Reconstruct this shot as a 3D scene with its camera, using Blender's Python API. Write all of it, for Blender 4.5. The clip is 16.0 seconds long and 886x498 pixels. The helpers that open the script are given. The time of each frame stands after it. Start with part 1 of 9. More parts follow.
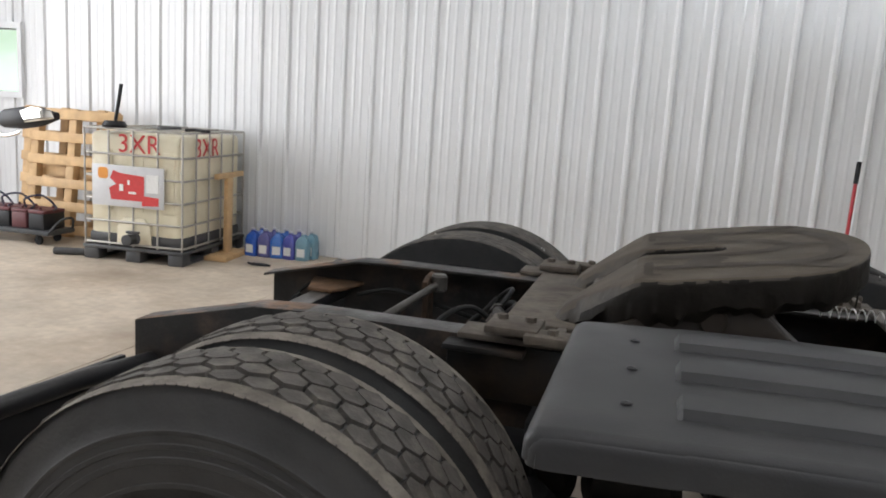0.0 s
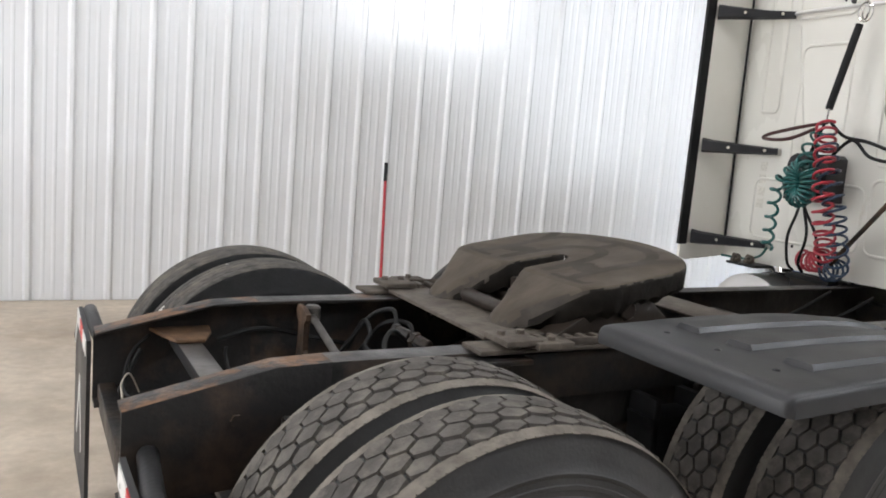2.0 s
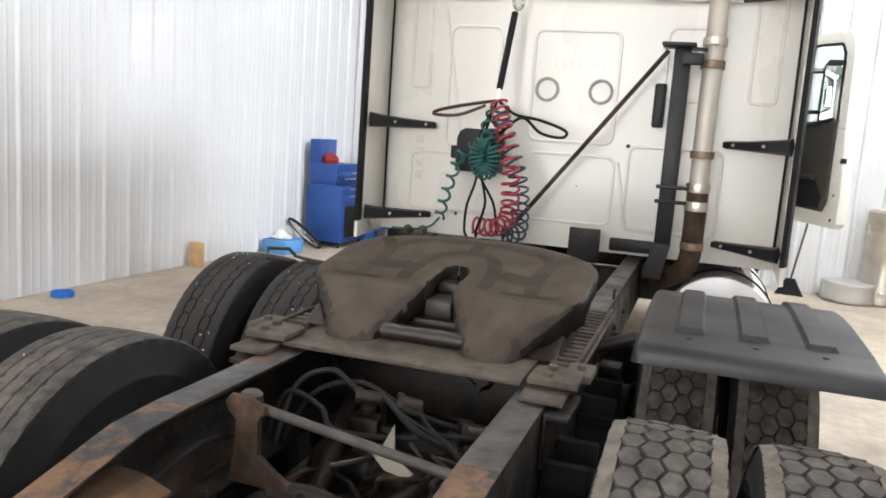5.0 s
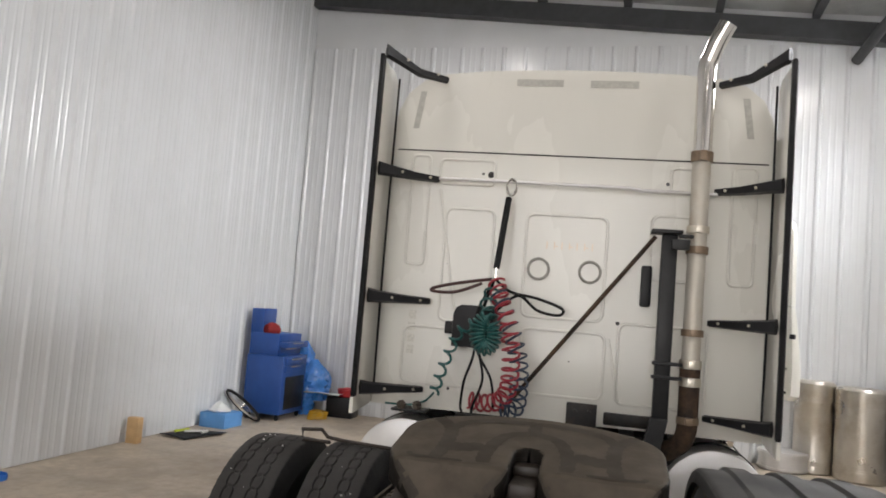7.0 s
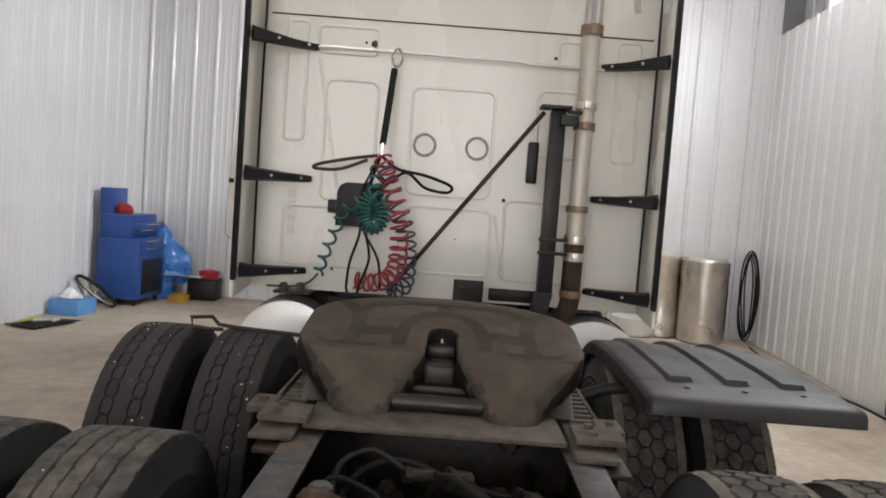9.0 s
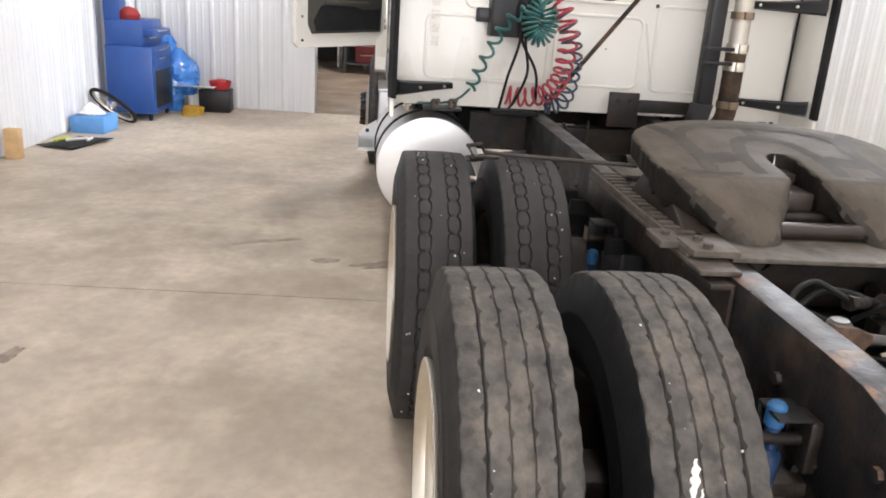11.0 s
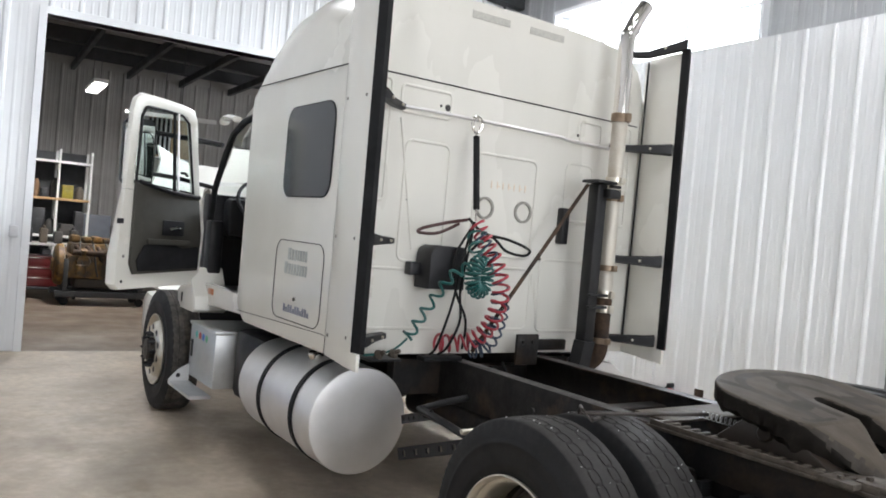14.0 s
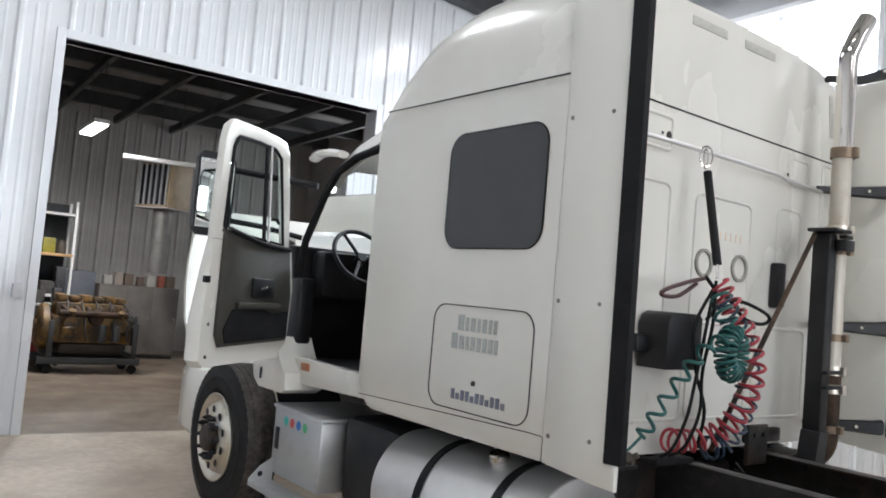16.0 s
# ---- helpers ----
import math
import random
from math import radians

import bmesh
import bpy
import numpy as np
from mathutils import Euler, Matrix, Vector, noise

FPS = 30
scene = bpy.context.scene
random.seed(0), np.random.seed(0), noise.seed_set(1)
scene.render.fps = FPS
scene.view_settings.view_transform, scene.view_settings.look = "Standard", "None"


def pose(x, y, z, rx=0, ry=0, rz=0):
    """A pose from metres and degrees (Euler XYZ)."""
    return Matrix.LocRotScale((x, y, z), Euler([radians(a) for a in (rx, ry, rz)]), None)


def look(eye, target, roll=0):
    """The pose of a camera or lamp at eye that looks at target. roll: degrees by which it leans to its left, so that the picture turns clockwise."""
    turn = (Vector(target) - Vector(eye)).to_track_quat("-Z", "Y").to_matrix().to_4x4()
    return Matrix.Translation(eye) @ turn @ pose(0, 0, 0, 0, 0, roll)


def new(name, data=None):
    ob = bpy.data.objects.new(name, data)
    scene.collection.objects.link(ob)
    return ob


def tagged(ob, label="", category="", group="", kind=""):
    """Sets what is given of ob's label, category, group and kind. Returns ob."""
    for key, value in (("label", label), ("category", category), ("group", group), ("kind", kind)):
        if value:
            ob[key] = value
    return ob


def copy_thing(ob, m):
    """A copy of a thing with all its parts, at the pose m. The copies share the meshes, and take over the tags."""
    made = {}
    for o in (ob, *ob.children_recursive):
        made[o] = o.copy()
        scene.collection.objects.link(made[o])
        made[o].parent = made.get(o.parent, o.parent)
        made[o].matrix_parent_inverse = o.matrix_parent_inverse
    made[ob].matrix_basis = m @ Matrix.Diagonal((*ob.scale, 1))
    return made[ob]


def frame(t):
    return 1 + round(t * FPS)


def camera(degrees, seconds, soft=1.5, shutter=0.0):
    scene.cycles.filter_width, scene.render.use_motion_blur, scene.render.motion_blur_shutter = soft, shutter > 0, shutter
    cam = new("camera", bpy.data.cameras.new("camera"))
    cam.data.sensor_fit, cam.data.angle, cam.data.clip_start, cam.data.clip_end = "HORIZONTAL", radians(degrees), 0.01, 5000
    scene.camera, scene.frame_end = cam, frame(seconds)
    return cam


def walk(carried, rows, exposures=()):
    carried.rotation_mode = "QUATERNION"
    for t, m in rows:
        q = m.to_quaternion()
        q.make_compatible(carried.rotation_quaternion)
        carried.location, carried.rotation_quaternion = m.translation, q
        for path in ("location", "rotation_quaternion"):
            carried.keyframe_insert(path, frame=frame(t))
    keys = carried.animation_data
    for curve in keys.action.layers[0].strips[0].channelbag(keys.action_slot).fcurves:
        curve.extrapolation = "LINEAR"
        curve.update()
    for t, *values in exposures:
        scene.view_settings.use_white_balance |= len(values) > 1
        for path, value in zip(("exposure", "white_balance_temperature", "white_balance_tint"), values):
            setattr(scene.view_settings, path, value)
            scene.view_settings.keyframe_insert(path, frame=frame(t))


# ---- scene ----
cam = camera(58.9, 16.0, 1.8)
EXPOSURE = [(0, -0.3, 6500, 12), (0.5, 0.05, 6500, 12), (1, 0.12, 6500, 12), (1.5, 0.14, 6500, 12.5), (3.5, 0.22, 6580, 13), (4, 0.23, 6600, 13), (6.5, 0.06, 6850, 14), (7.0, -0.50, 6930, 14.5), (8.5, -0.54, 6930, 15), (9.0, -0.50, 6930, 15), (9.5, 0.25, 6600, 17), (10.0, 0.65, 6850, 17), (12.5, 0.35, 6450, 13), (13.5, 0.29, 6400, 12), (14.5, -0.12, 6300, 12), (15.0, -0.04, 6280, 12), (16.0, -0.06, 6250, 12)]
PATH = [
    (0, (-0.031, -2.32, 1.495), (-0.545, -0.418, 1.154), 3.7),
    (0.5, (-0.416, -2.458, 1.493), (-0.565, -0.491, 1.166), 4.3),
    (1, (-0.816, -2.482, 1.492), (-0.578, -0.52, 1.18), 4.7),
    (1.5, (-1.216, -2.393, 1.52), (-0.611, -0.508, 1.236), 5.0),
    (2, (-1.631, -2.372, 1.552), (-0.684, -0.63, 1.286), 4.7),
    (2.5, (-1.937, -2.229, 1.542), (-0.675, -0.699, 1.282), 4.9),
    (3, (-2.166, -2.035, 1.572), (-0.701, -0.695, 1.329), 4.9),
    (3.5, (-2.36, -1.834, 1.592), (-0.842, -0.557, 1.34), 4.8),
    (4, (-2.352, -1.508, 1.577), (-0.629, -0.52, 1.344), 4.9),
    (4.2, (-2.35, -1.359, 1.613), (-0.556, -0.506, 1.385), 4.8),
    (6.3, (-2.579, -0.296, 1.635), (-0.658, 0.196, 1.379), 4.4),
    (6.5, (-2.614, -0.287, 1.654), (-0.677, 0.196, 1.539), 4.5),
    (7, (-2.607, -0.249, 1.64), (-0.655, 0.164, 1.785), 4.6),
    (7.5, (-2.585, -0.21, 1.648), (-0.593, -0.115, 1.803), 4.7),
    (8, (-2.577, -0.202, 1.647), (-0.584, -0.122, 1.795), 4.6),
    (8.5, (-2.562, -0.185, 1.646), (-0.568, -0.111, 1.784), 4.4),
    (9, (-2.467, -0.036, 1.624), (-0.472, -0.013, 1.488), 4.2),
    (9.5, (-2.416, 0.291, 1.619), (-0.481, 0.252, 1.112), 4.0),
    (10, (-2.392, 0.62, 1.583), (-0.476, 0.57, 1.009), 4.0),
    (10.2, (-2.303, 0.751, 1.603), (-0.393, 0.707, 1.011), 3.9),
    (12.3, (-2.362, 2.358, 1.623), (-0.695, 1.431, 1.022), 4.2),
    (12.5, (-2.355, 2.515, 1.651), (-0.761, 1.464, 1.055), 4.4),
    (13, (-2.221, 2.838, 1.686), (-0.668, 1.733, 1.081), 4.7),
    (13.3, (-2.028, 2.943, 1.749), (-0.443, 1.828, 1.254), 5.0),
    (13.5, (-1.949, 3.045, 1.722), (-0.334, 1.919, 1.371), 4.8),
    (13.6, (-1.894, 3.1, 1.718), (-0.268, 1.968, 1.44), 5.1),
    (14, (-1.679, 3.218, 1.722), (-0.025, 2.095, 1.688), 5.1),
    (14.5, (-1.317, 3.334, 1.708), (0.333, 2.203, 1.696), 5.1),
    (15, (-0.862, 3.404, 1.711), (0.779, 2.267, 1.825), 5.1),
    (15.5, (-0.409, 3.548, 1.671), (1.228, 2.404, 1.788), 5.0),
    (16, (0.024, 3.636, 1.646), (1.609, 2.422, 1.763), 5.0),
]
walk(cam, [(t, look(eye, target, roll)) for t, eye, target, roll in PATH], EXPOSURE)

# ---- world and light ----
world = bpy.data.worlds.new("sky")
scene.world = world
world.use_nodes = True
wn = world.node_tree
sky = wn.nodes.new("ShaderNodeTexSky")
sky.sky_type, sky.sun_disc = "NISHITA", False
sky.sun_elevation, sky.sun_rotation = radians(48), radians(200)
wn.nodes["Background"].inputs[1].default_value = 0.12
wn.links.new(sky.outputs[0], wn.nodes["Background"].inputs[0])

# the building stands turned a little against the truck; u runs towards the back wall, v to the truck's left
TURNED = pose(8.1, 0, 0, 0, 0, -3.15)
# the room and all that stands in it, set to the size at which its floor lies under the tyres
ROOM_C, ROOM_S = Vector((-2.2, 0.3, 1.64)), 1.0275
ROOM = Matrix.Translation(ROOM_C) @ Matrix.Scale(ROOM_S, 4) @ Matrix.Translation(-ROOM_C)
FLOOR = ROOM_C.z * (1 - ROOM_S)
V_LEFT, V_RIGHT, U_FRONT = 4.30, -4.04, -17.0


def lamp(name, kind, m, energy, colour=(1, 1, 1), size=None):
    data = bpy.data.lights.new(name, kind)
    data.energy, data.color = energy, colour
    if kind == "AREA":
        data.shape, data.size, data.size_y = "RECTANGLE", size[0], size[1]
    if kind == "SUN":
        data.angle = radians(0.6)
    ob = new(name, data)
    ob.matrix_world = m if kind == "SUN" else ROOM @ m
    return ob


lamp("sun", "SUN", look((0, -20, 20), (2, 0, 4)), 3.0, (1.0, 0.95, 0.88))
# sky light in an assumed, unseen big door behind, and in the high window
lamp("assumed_door_light", "AREA", TURNED @ look((U_FRONT + 0.3, 0.2, 2.4), (0, 0.2, 1.2)), 470, (0.97, 0.99, 1.0), (5.0, 4.0))
window_lamp = lamp("window_daylight", "AREA", TURNED @ look((-2.85, V_RIGHT - 0.2, 4.45), (-2.85, 0, 0.4)), 310, (0.86, 0.94, 1.0), (3.2, 0.85))
window_lamp.data.spread = radians(120)
# lit tubes of the ceiling fixtures; all but the first are added, unseen, as fill
FIXTURES = [(u, v) for u in (-2.4, -7.4, -12.4) for v in (-2.9, 1.5)]
for u, v in FIXTURES:
    lamp("fixture_fill", "AREA", TURNED @ look((u, v, 5.26 + 0.085 * (v + 4.02) - 0.06), (u, v, 0)), 66, (0.98, 0.99, 1.0), (1.2, 0.3))
lamp("workshop_light", "AREA", TURNED @ look((4.0, 1.02, 3.52), (4.0, 1.02, 0)), 160, (1.0, 0.98, 0.94), (1.2, 0.25))

# ---- helpers ----


def mesh_of(bm, name, smooth=True):
    me = bpy.data.meshes.new(name)
    bmesh.ops.recalc_face_normals(bm, faces=bm.faces)
    bm.to_mesh(me)
    bm.free()
    if smooth:
        me.shade_smooth()
        me.set_sharp_from_angle(angle=radians(38))
    return me


def part(name, bm, material, parent, label="", smooth=True):
    ob = new(name, mesh_of(bm, name, smooth))
    ob.data.materials.append(material)
    if parent is not None:
        ob.parent = parent
    return tagged(ob, label=label)


def thing(name, label, category, group="", m=None):
    ob = new(name)
    ob.empty_display_size = 0.2
    if m is not None:
        ob.matrix_basis = ROOM @ m
    return tagged(ob, label, category, group)


def solid(name, bm, material, label, category, group="", kind="", m=None, smooth=True):
    ob = new(name, mesh_of(bm, name, smooth))
    ob.data.materials.append(material)
    ob.matrix_basis = ROOM @ m if m is not None else ROOM
    return tagged(ob, label, category, group, kind)


def faces(bm, verts, polys):
    vs = [bm.verts.new(v) for v in verts]
    for p in polys:
        try:
            bm.faces.new([vs[i] for i in p])
        except ValueError:
            pass
    return vs


def box(bm, x0, x1, y0, y1, z0, z1, bevel=0.0, m=None, seg=2):
    vs = faces(bm, [(x0, y0, z0), (x1, y0, z0), (x1, y1, z0), (x0, y1, z0), (x0, y0, z1), (x1, y0, z1), (x1, y1, z1), (x0, y1, z1)],
               [(0, 3, 2, 1), (4, 5, 6, 7), (0, 1, 5, 4), (1, 2, 6, 5), (2, 3, 7, 6), (3, 0, 4, 7)])
    if bevel:
        es = list({e for v in vs for e in v.link_edges})
        out = bmesh.ops.bevel(bm, geom=es, offset=bevel, segments=seg, profile=0.5, affect="EDGES", clamp_overlap=True)
        vs = list({v for f in out["faces"] for v in f.verts} | {v for v in vs if v.is_valid})
    if m is not None:
        for v in vs:
            v.co = m @ v.co
    return bm


def along(p, q):
    """A frame whose z runs from p to q."""
    d = (Vector(q) - Vector(p))
    return Matrix.Translation(p) @ d.to_track_quat("Z", "Y").to_matrix().to_4x4(), d.length


def lathe(bm, profile, m=None, n=32, closed=False, sweep=360.0, start=0.0):
    """Turns (radius, height) pairs round local z."""
    m = m or Matrix()
    full = sweep >= 360
    k = n if full else n + 1
    rings = []
    for i in range(k):
        a = radians(start + sweep * i / n)
        rings.append([bm.verts.new(m @ Vector((r * math.cos(a), r * math.sin(a), h))) for r, h in profile])
    cnt = len(profile)
    for i in range(n if full else n):
        a, b = rings[i], rings[(i + 1) % k]
        for j in range(cnt if closed else cnt - 1):
            q = [a[j], b[j], b[(j + 1) % cnt], a[(j + 1) % cnt]]
            try:
                bm.faces.new(q)
            except ValueError:
                pass
    return bm


def cyl(bm, p, q, r, n=16, r2=None, bevel=0.0):
    m, d = along(p, q)
    r2 = r if r2 is None else r2
    if bevel:
        prof = [(0.0001, 0), (r - bevel, 0), (r, bevel), (r2, d - bevel), (r2 - bevel, d), (0.0001, d)]
    else:
        prof = [(0.0001, 0), (r, 0), (r2, d), (0.0001, d)]
    return lathe(bm, prof, m, n)


def smooth_line(points, steps=6, loop=False):
    """A Catmull-Rom line through points."""
    P = [Vector(p) for p in points]
    n = len(P)
    out = []
    for i in range(n if loop else n - 1):
        a, b, c, d = (P[(i + k) % n] if loop else P[min(max(i + k, 0), n - 1)] for k in (-1, 0, 1, 2))
        for j in range(steps):
            t = j / steps
            out.append(0.5 * ((2 * b) + (c - a) * t + (2 * a - 5 * b + 4 * c - d) * t * t + (3 * b - a - 3 * c + d) * t ** 3))
    if not loop:
        out.append(P[-1])
    return out


def tube(bm, points, r, n=8, loop=False, steps=0, flat=1.0):
    pts = smooth_line(points, steps, loop) if steps else [Vector(p) for p in points]
    cnt = len(pts)
    up = Vector((0, 0, 1))
    rings = []
    side = None
    for i, p in enumerate(pts):
        a, b = (pts[i - 1], pts[(i + 1) % cnt]) if loop else (pts[max(i - 1, 0)], pts[min(i + 1, cnt - 1)])
        d = (b - a).normalized()
        if side is None:
            side = d.cross(up if abs(d.z) < 0.9 else Vector((1, 0, 0))).normalized()
        else:
            side = (side - d * side.dot(d)).normalized()
        nor = d.cross(side)
        rings.append([bm.verts.new(p + (side * math.cos(t) + nor * math.sin(t) * flat) * r) for t in (2 * math.pi * k / n for k in range(n))])
    for i in range(cnt if loop else cnt - 1):
        a, b = rings[i], rings[(i + 1) % cnt]
        for k in range(n):
            bm.faces.new((a[k], a[(k + 1) % n], b[(k + 1) % n], b[k]))
    if not loop:
        bm.faces.new(rings[0][::-1])
        bm.faces.new(rings[-1])
    return bm


def prism(bm, outline, a0, a1, axis="y", m=None, bevel=0.0):
    """A flat outline pushed along an axis. axis y: outline is (x, z); x: (y, z); z: (x, y)."""
    def at(p, a):
        v = {"y": (p[0], a, p[1]), "x": (a, p[0], p[1]), "z": (p[0], p[1], a)}[axis]
        return m @ Vector(v) if m is not None else Vector(v)
    lo, hi = [bm.verts.new(at(p, a0)) for p in outline], [bm.verts.new(at(p, a1)) for p in outline]
    n = len(outline)
    fs = [bm.faces.new(lo), bm.faces.new(hi[::-1])]
    for i in range(n):
        fs.append(bm.faces.new((lo[i], hi[i], hi[(i + 1) % n], lo[(i + 1) % n])))
    if bevel:
        es = [e for f in fs[:2] for e in f.edges]
        bmesh.ops.bevel(bm, geom=es, offset=bevel, segments=2, profile=0.5, affect="EDGES", clamp_overlap=True)
    return bm


def rounded(x0, x1, y0, y1, r, n=5):
    out = []
    for cx, cy, a in ((x1 - r, y1 - r, 0), (x0 + r, y1 - r, 90), (x0 + r, y0 + r, 180), (x1 - r, y0 + r, 270)):
        out += [(cx + r * math.cos(radians(a + 90 * i / n)), cy + r * math.sin(radians(a + 90 * i / n))) for i in range(n + 1)]
    return out


def skin(bm, rows, close_rows=False, loop=False):
    """Quads between rows of points."""
    R = [[bm.verts.new(p) for p in row] for row in rows]
    k = len(R[0])
    for i in range(len(R) if close_rows else len(R) - 1):
        a, b = R[i], R[(i + 1) % len(R)]
        for j in range(k if loop else k - 1):
            try:
                bm.faces.new((a[j], a[(j + 1) % k], b[(j + 1) % k], b[j]))
            except ValueError:
                pass
    return R


def ring_hex(bm, c, r, h, m, n=6):
    """A bolt head or nut with its axis along local z."""
    vs = [m @ Vector((c[0] + r * math.cos(2 * math.pi * i / n), c[1] + r * math.sin(2 * math.pi * i / n), z)) for z in (c[2], c[2] + h) for i in range(n)]
    faces(bm, vs, [tuple(range(n)), tuple(range(2 * n - 1, n - 1, -1))] + [(i, (i + 1) % n, n + (i + 1) % n, n + i) for i in range(n)])


def shell(bm, thickness):
    bmesh.ops.recalc_face_normals(bm, faces=bm.faces)
    bm.normal_update()
    bmesh.ops.solidify(bm, geom=bm.faces[:], thickness=thickness)


# ---- materials ----


def material(name, colour, rough=0.5, metal=0.0, vary=0.12, scale=6.0, bump=0.0, bump_scale=60.0, second=None, cover=0.5, blot=3.0,
             rough_vary=0.1, coat=0.0, per_piece=0.0, stretch=(1, 1, 1), sharp=0.12, spec=0.5):
    """Base colour with fine grain, and a second colour in blots (dirt, rust, wear) with a shape of their own."""
    mat = bpy.data.materials.new(name)
    mat.use_nodes = True
    nt = mat.node_tree
    bsdf = nt.nodes["Principled BSDF"]
    N, L = nt.nodes.new, nt.links.new
    co = N("ShaderNodeTexCoord").outputs["Object"]
    mp = N("ShaderNodeMapping")
    mp.inputs["Scale"].default_value = stretch
    L(co, mp.inputs["Vector"])
    co = mp.outputs[0]
    fine = N("ShaderNodeTexNoise")
    fine.inputs["Scale"].default_value, fine.inputs["Detail"].default_value = scale, 6.0
    L(co, fine.inputs["Vector"])
    ramp = N("ShaderNodeMapRange")
    ramp.inputs["To Min"].default_value, ramp.inputs["To Max"].default_value = 1 - vary, 1 + vary
    ramp.inputs["From Min"].default_value, ramp.inputs["From Max"].default_value = 0.3, 0.7
    L(fine.outputs["Fac"], ramp.inputs["Value"])
    mul = N("ShaderNodeMix")
    mul.data_type, mul.blend_type = "RGBA", "MULTIPLY"
    mul.inputs["Factor"].default_value = 1.0
    mul.inputs[6].default_value = (*colour, 1)
    L(ramp.outputs[0], mul.inputs[7])
    col = mul.outputs[2]
    if second is not None:
        bl = N("ShaderNodeTexNoise")
        bl.inputs["Scale"].default_value, bl.inputs["Detail"].default_value, bl.inputs["Roughness"].default_value = blot, 8.0, 0.65
        L(co, bl.inputs["Vector"])
        th = N("ShaderNodeMapRange")
        th.inputs["From Min"].default_value, th.inputs["From Max"].default_value = 1 - cover - sharp, 1 - cover + sharp
        L(bl.outputs["Fac"], th.inputs["Value"])
        mx = N("ShaderNodeMix")
        mx.data_type = "RGBA"
        L(th.outputs[0], mx.inputs["Factor"])
        L(col, mx.inputs[6])
        mx.inputs[7].default_value = (*second, 1)
        col = mx.outputs[2]
    if per_piece:
        info = N("ShaderNodeObjectInfo")
        pr = N("ShaderNodeMapRange")
        pr.inputs["To Min"].default_value, pr.inputs["To Max"].default_value = 1 - per_piece, 1 + per_piece
        L(info.outputs["Random"], pr.inputs["Value"])
        pm = N("ShaderNodeMix")
        pm.data_type, pm.blend_type = "RGBA", "MULTIPLY"
        pm.inputs["Factor"].default_value = 1.0
        L(col, pm.inputs[6])
        L(pr.outputs[0], pm.inputs[7])
        col = pm.outputs[2]
    L(col, bsdf.inputs["Base Color"])
    rr = N("ShaderNodeMapRange")
    rr.inputs["To Min"].default_value, rr.inputs["To Max"].default_value = max(rough - rough_vary, 0.02), min(rough + rough_vary, 1)
    rr.inputs["From Min"].default_value, rr.inputs["From Max"].default_value = 0.3, 0.7
    rn = N("ShaderNodeTexNoise")
    rn.inputs["Scale"].default_value, rn.inputs["Detail"].default_value = scale * 0.35, 5.0
    L(co, rn.inputs["Vector"])
    L(rn.outputs["Fac"], rr.inputs["Value"])
    L(rr.outputs[0], bsdf.inputs["Roughness"])
    bsdf.inputs["Metallic"].default_value = metal
    bsdf.inputs["Coat Weight"].default_value = coat
    bsdf.inputs["Coat Roughness"].default_value = 0.08
    bsdf.inputs["Specular IOR Level"].default_value = spec
    if bump:
        bn = N("ShaderNodeTexNoise")
        bn.inputs["Scale"].default_value, bn.inputs["Detail"].default_value = bump_scale, 5.0
        L(co, bn.inputs["Vector"])
        b = N("ShaderNodeBump")
        b.inputs["Strength"].default_value, b.inputs["Distance"].default_value = bump, 0.01
        L(bn.outputs["Fac"], b.inputs["Height"])
        L(b.outputs[0], bsdf.inputs["Normal"])
    return mat


def glow(name, colour, strength):
    mat = bpy.data.materials.new(name)
    mat.use_nodes = True
    b = mat.node_tree.nodes["Principled BSDF"]
    b.inputs["Base Color"].default_value = (*colour, 1)
    b.inputs["Emission Color"].default_value = (*colour, 1)
    b.inputs["Emission Strength"].default_value = strength
    return mat


def glass(name, colour=(1, 1, 1), rough=0.0, alpha=0.25):
    mat = bpy.data.materials.new(name)
    mat.use_nodes = True
    b = mat.node_tree.nodes["Principled BSDF"]
    b.inputs["Base Color"].default_value = (*colour, 1)
    b.inputs["Roughness"].default_value = rough
    b.inputs["Transmission Weight"].default_value = 1.0
    b.inputs["IOR"].default_value = 1.1
    return mat


CONCRETE = material("concrete", (0.54, 0.46, 0.365), 0.52, vary=0.13, scale=14, second=(0.33, 0.275, 0.215), cover=0.44, blot=1.3, bump=0.10, bump_scale=25, rough_vary=0.10, sharp=0.16, spec=0.4)
CONCRETE_DARK = material("dirty concrete", (0.235, 0.19, 0.145), 0.38, vary=0.2, scale=5, second=(0.115, 0.080, 0.055), cover=0.48, blot=1.1, bump=0.1, bump_scale=25, sharp=0.15)
STEEL_WHITE = material("white painted steel sheet", (0.675, 0.685, 0.70), 0.20, vary=0.03, scale=2.0, second=(0.635, 0.638, 0.635), cover=0.35, blot=1.2, bump=0.02, bump_scale=8, rough_vary=0.08, sharp=0.3)
STEEL_GREY = material("grey steel sheet", (0.42, 0.43, 0.44), 0.45, vary=0.06, scale=3.0)
STEEL_DARK = material("dark primed steel", (0.05, 0.052, 0.055), 0.55, vary=0.15, scale=8, spec=0.4)
CAB_WHITE = material("white cab paint", (0.765, 0.75, 0.69), 0.24, vary=0.025, scale=2.5, second=(0.72, 0.69, 0.62), cover=0.28, blot=1.6, coat=0.4, rough_vary=0.06, sharp=0.3)
BLACK_PLASTIC = material("black plastic", (0.012, 0.012, 0.014), 0.45, vary=0.2, scale=12, bump=0.05, bump_scale=200, spec=0.35)
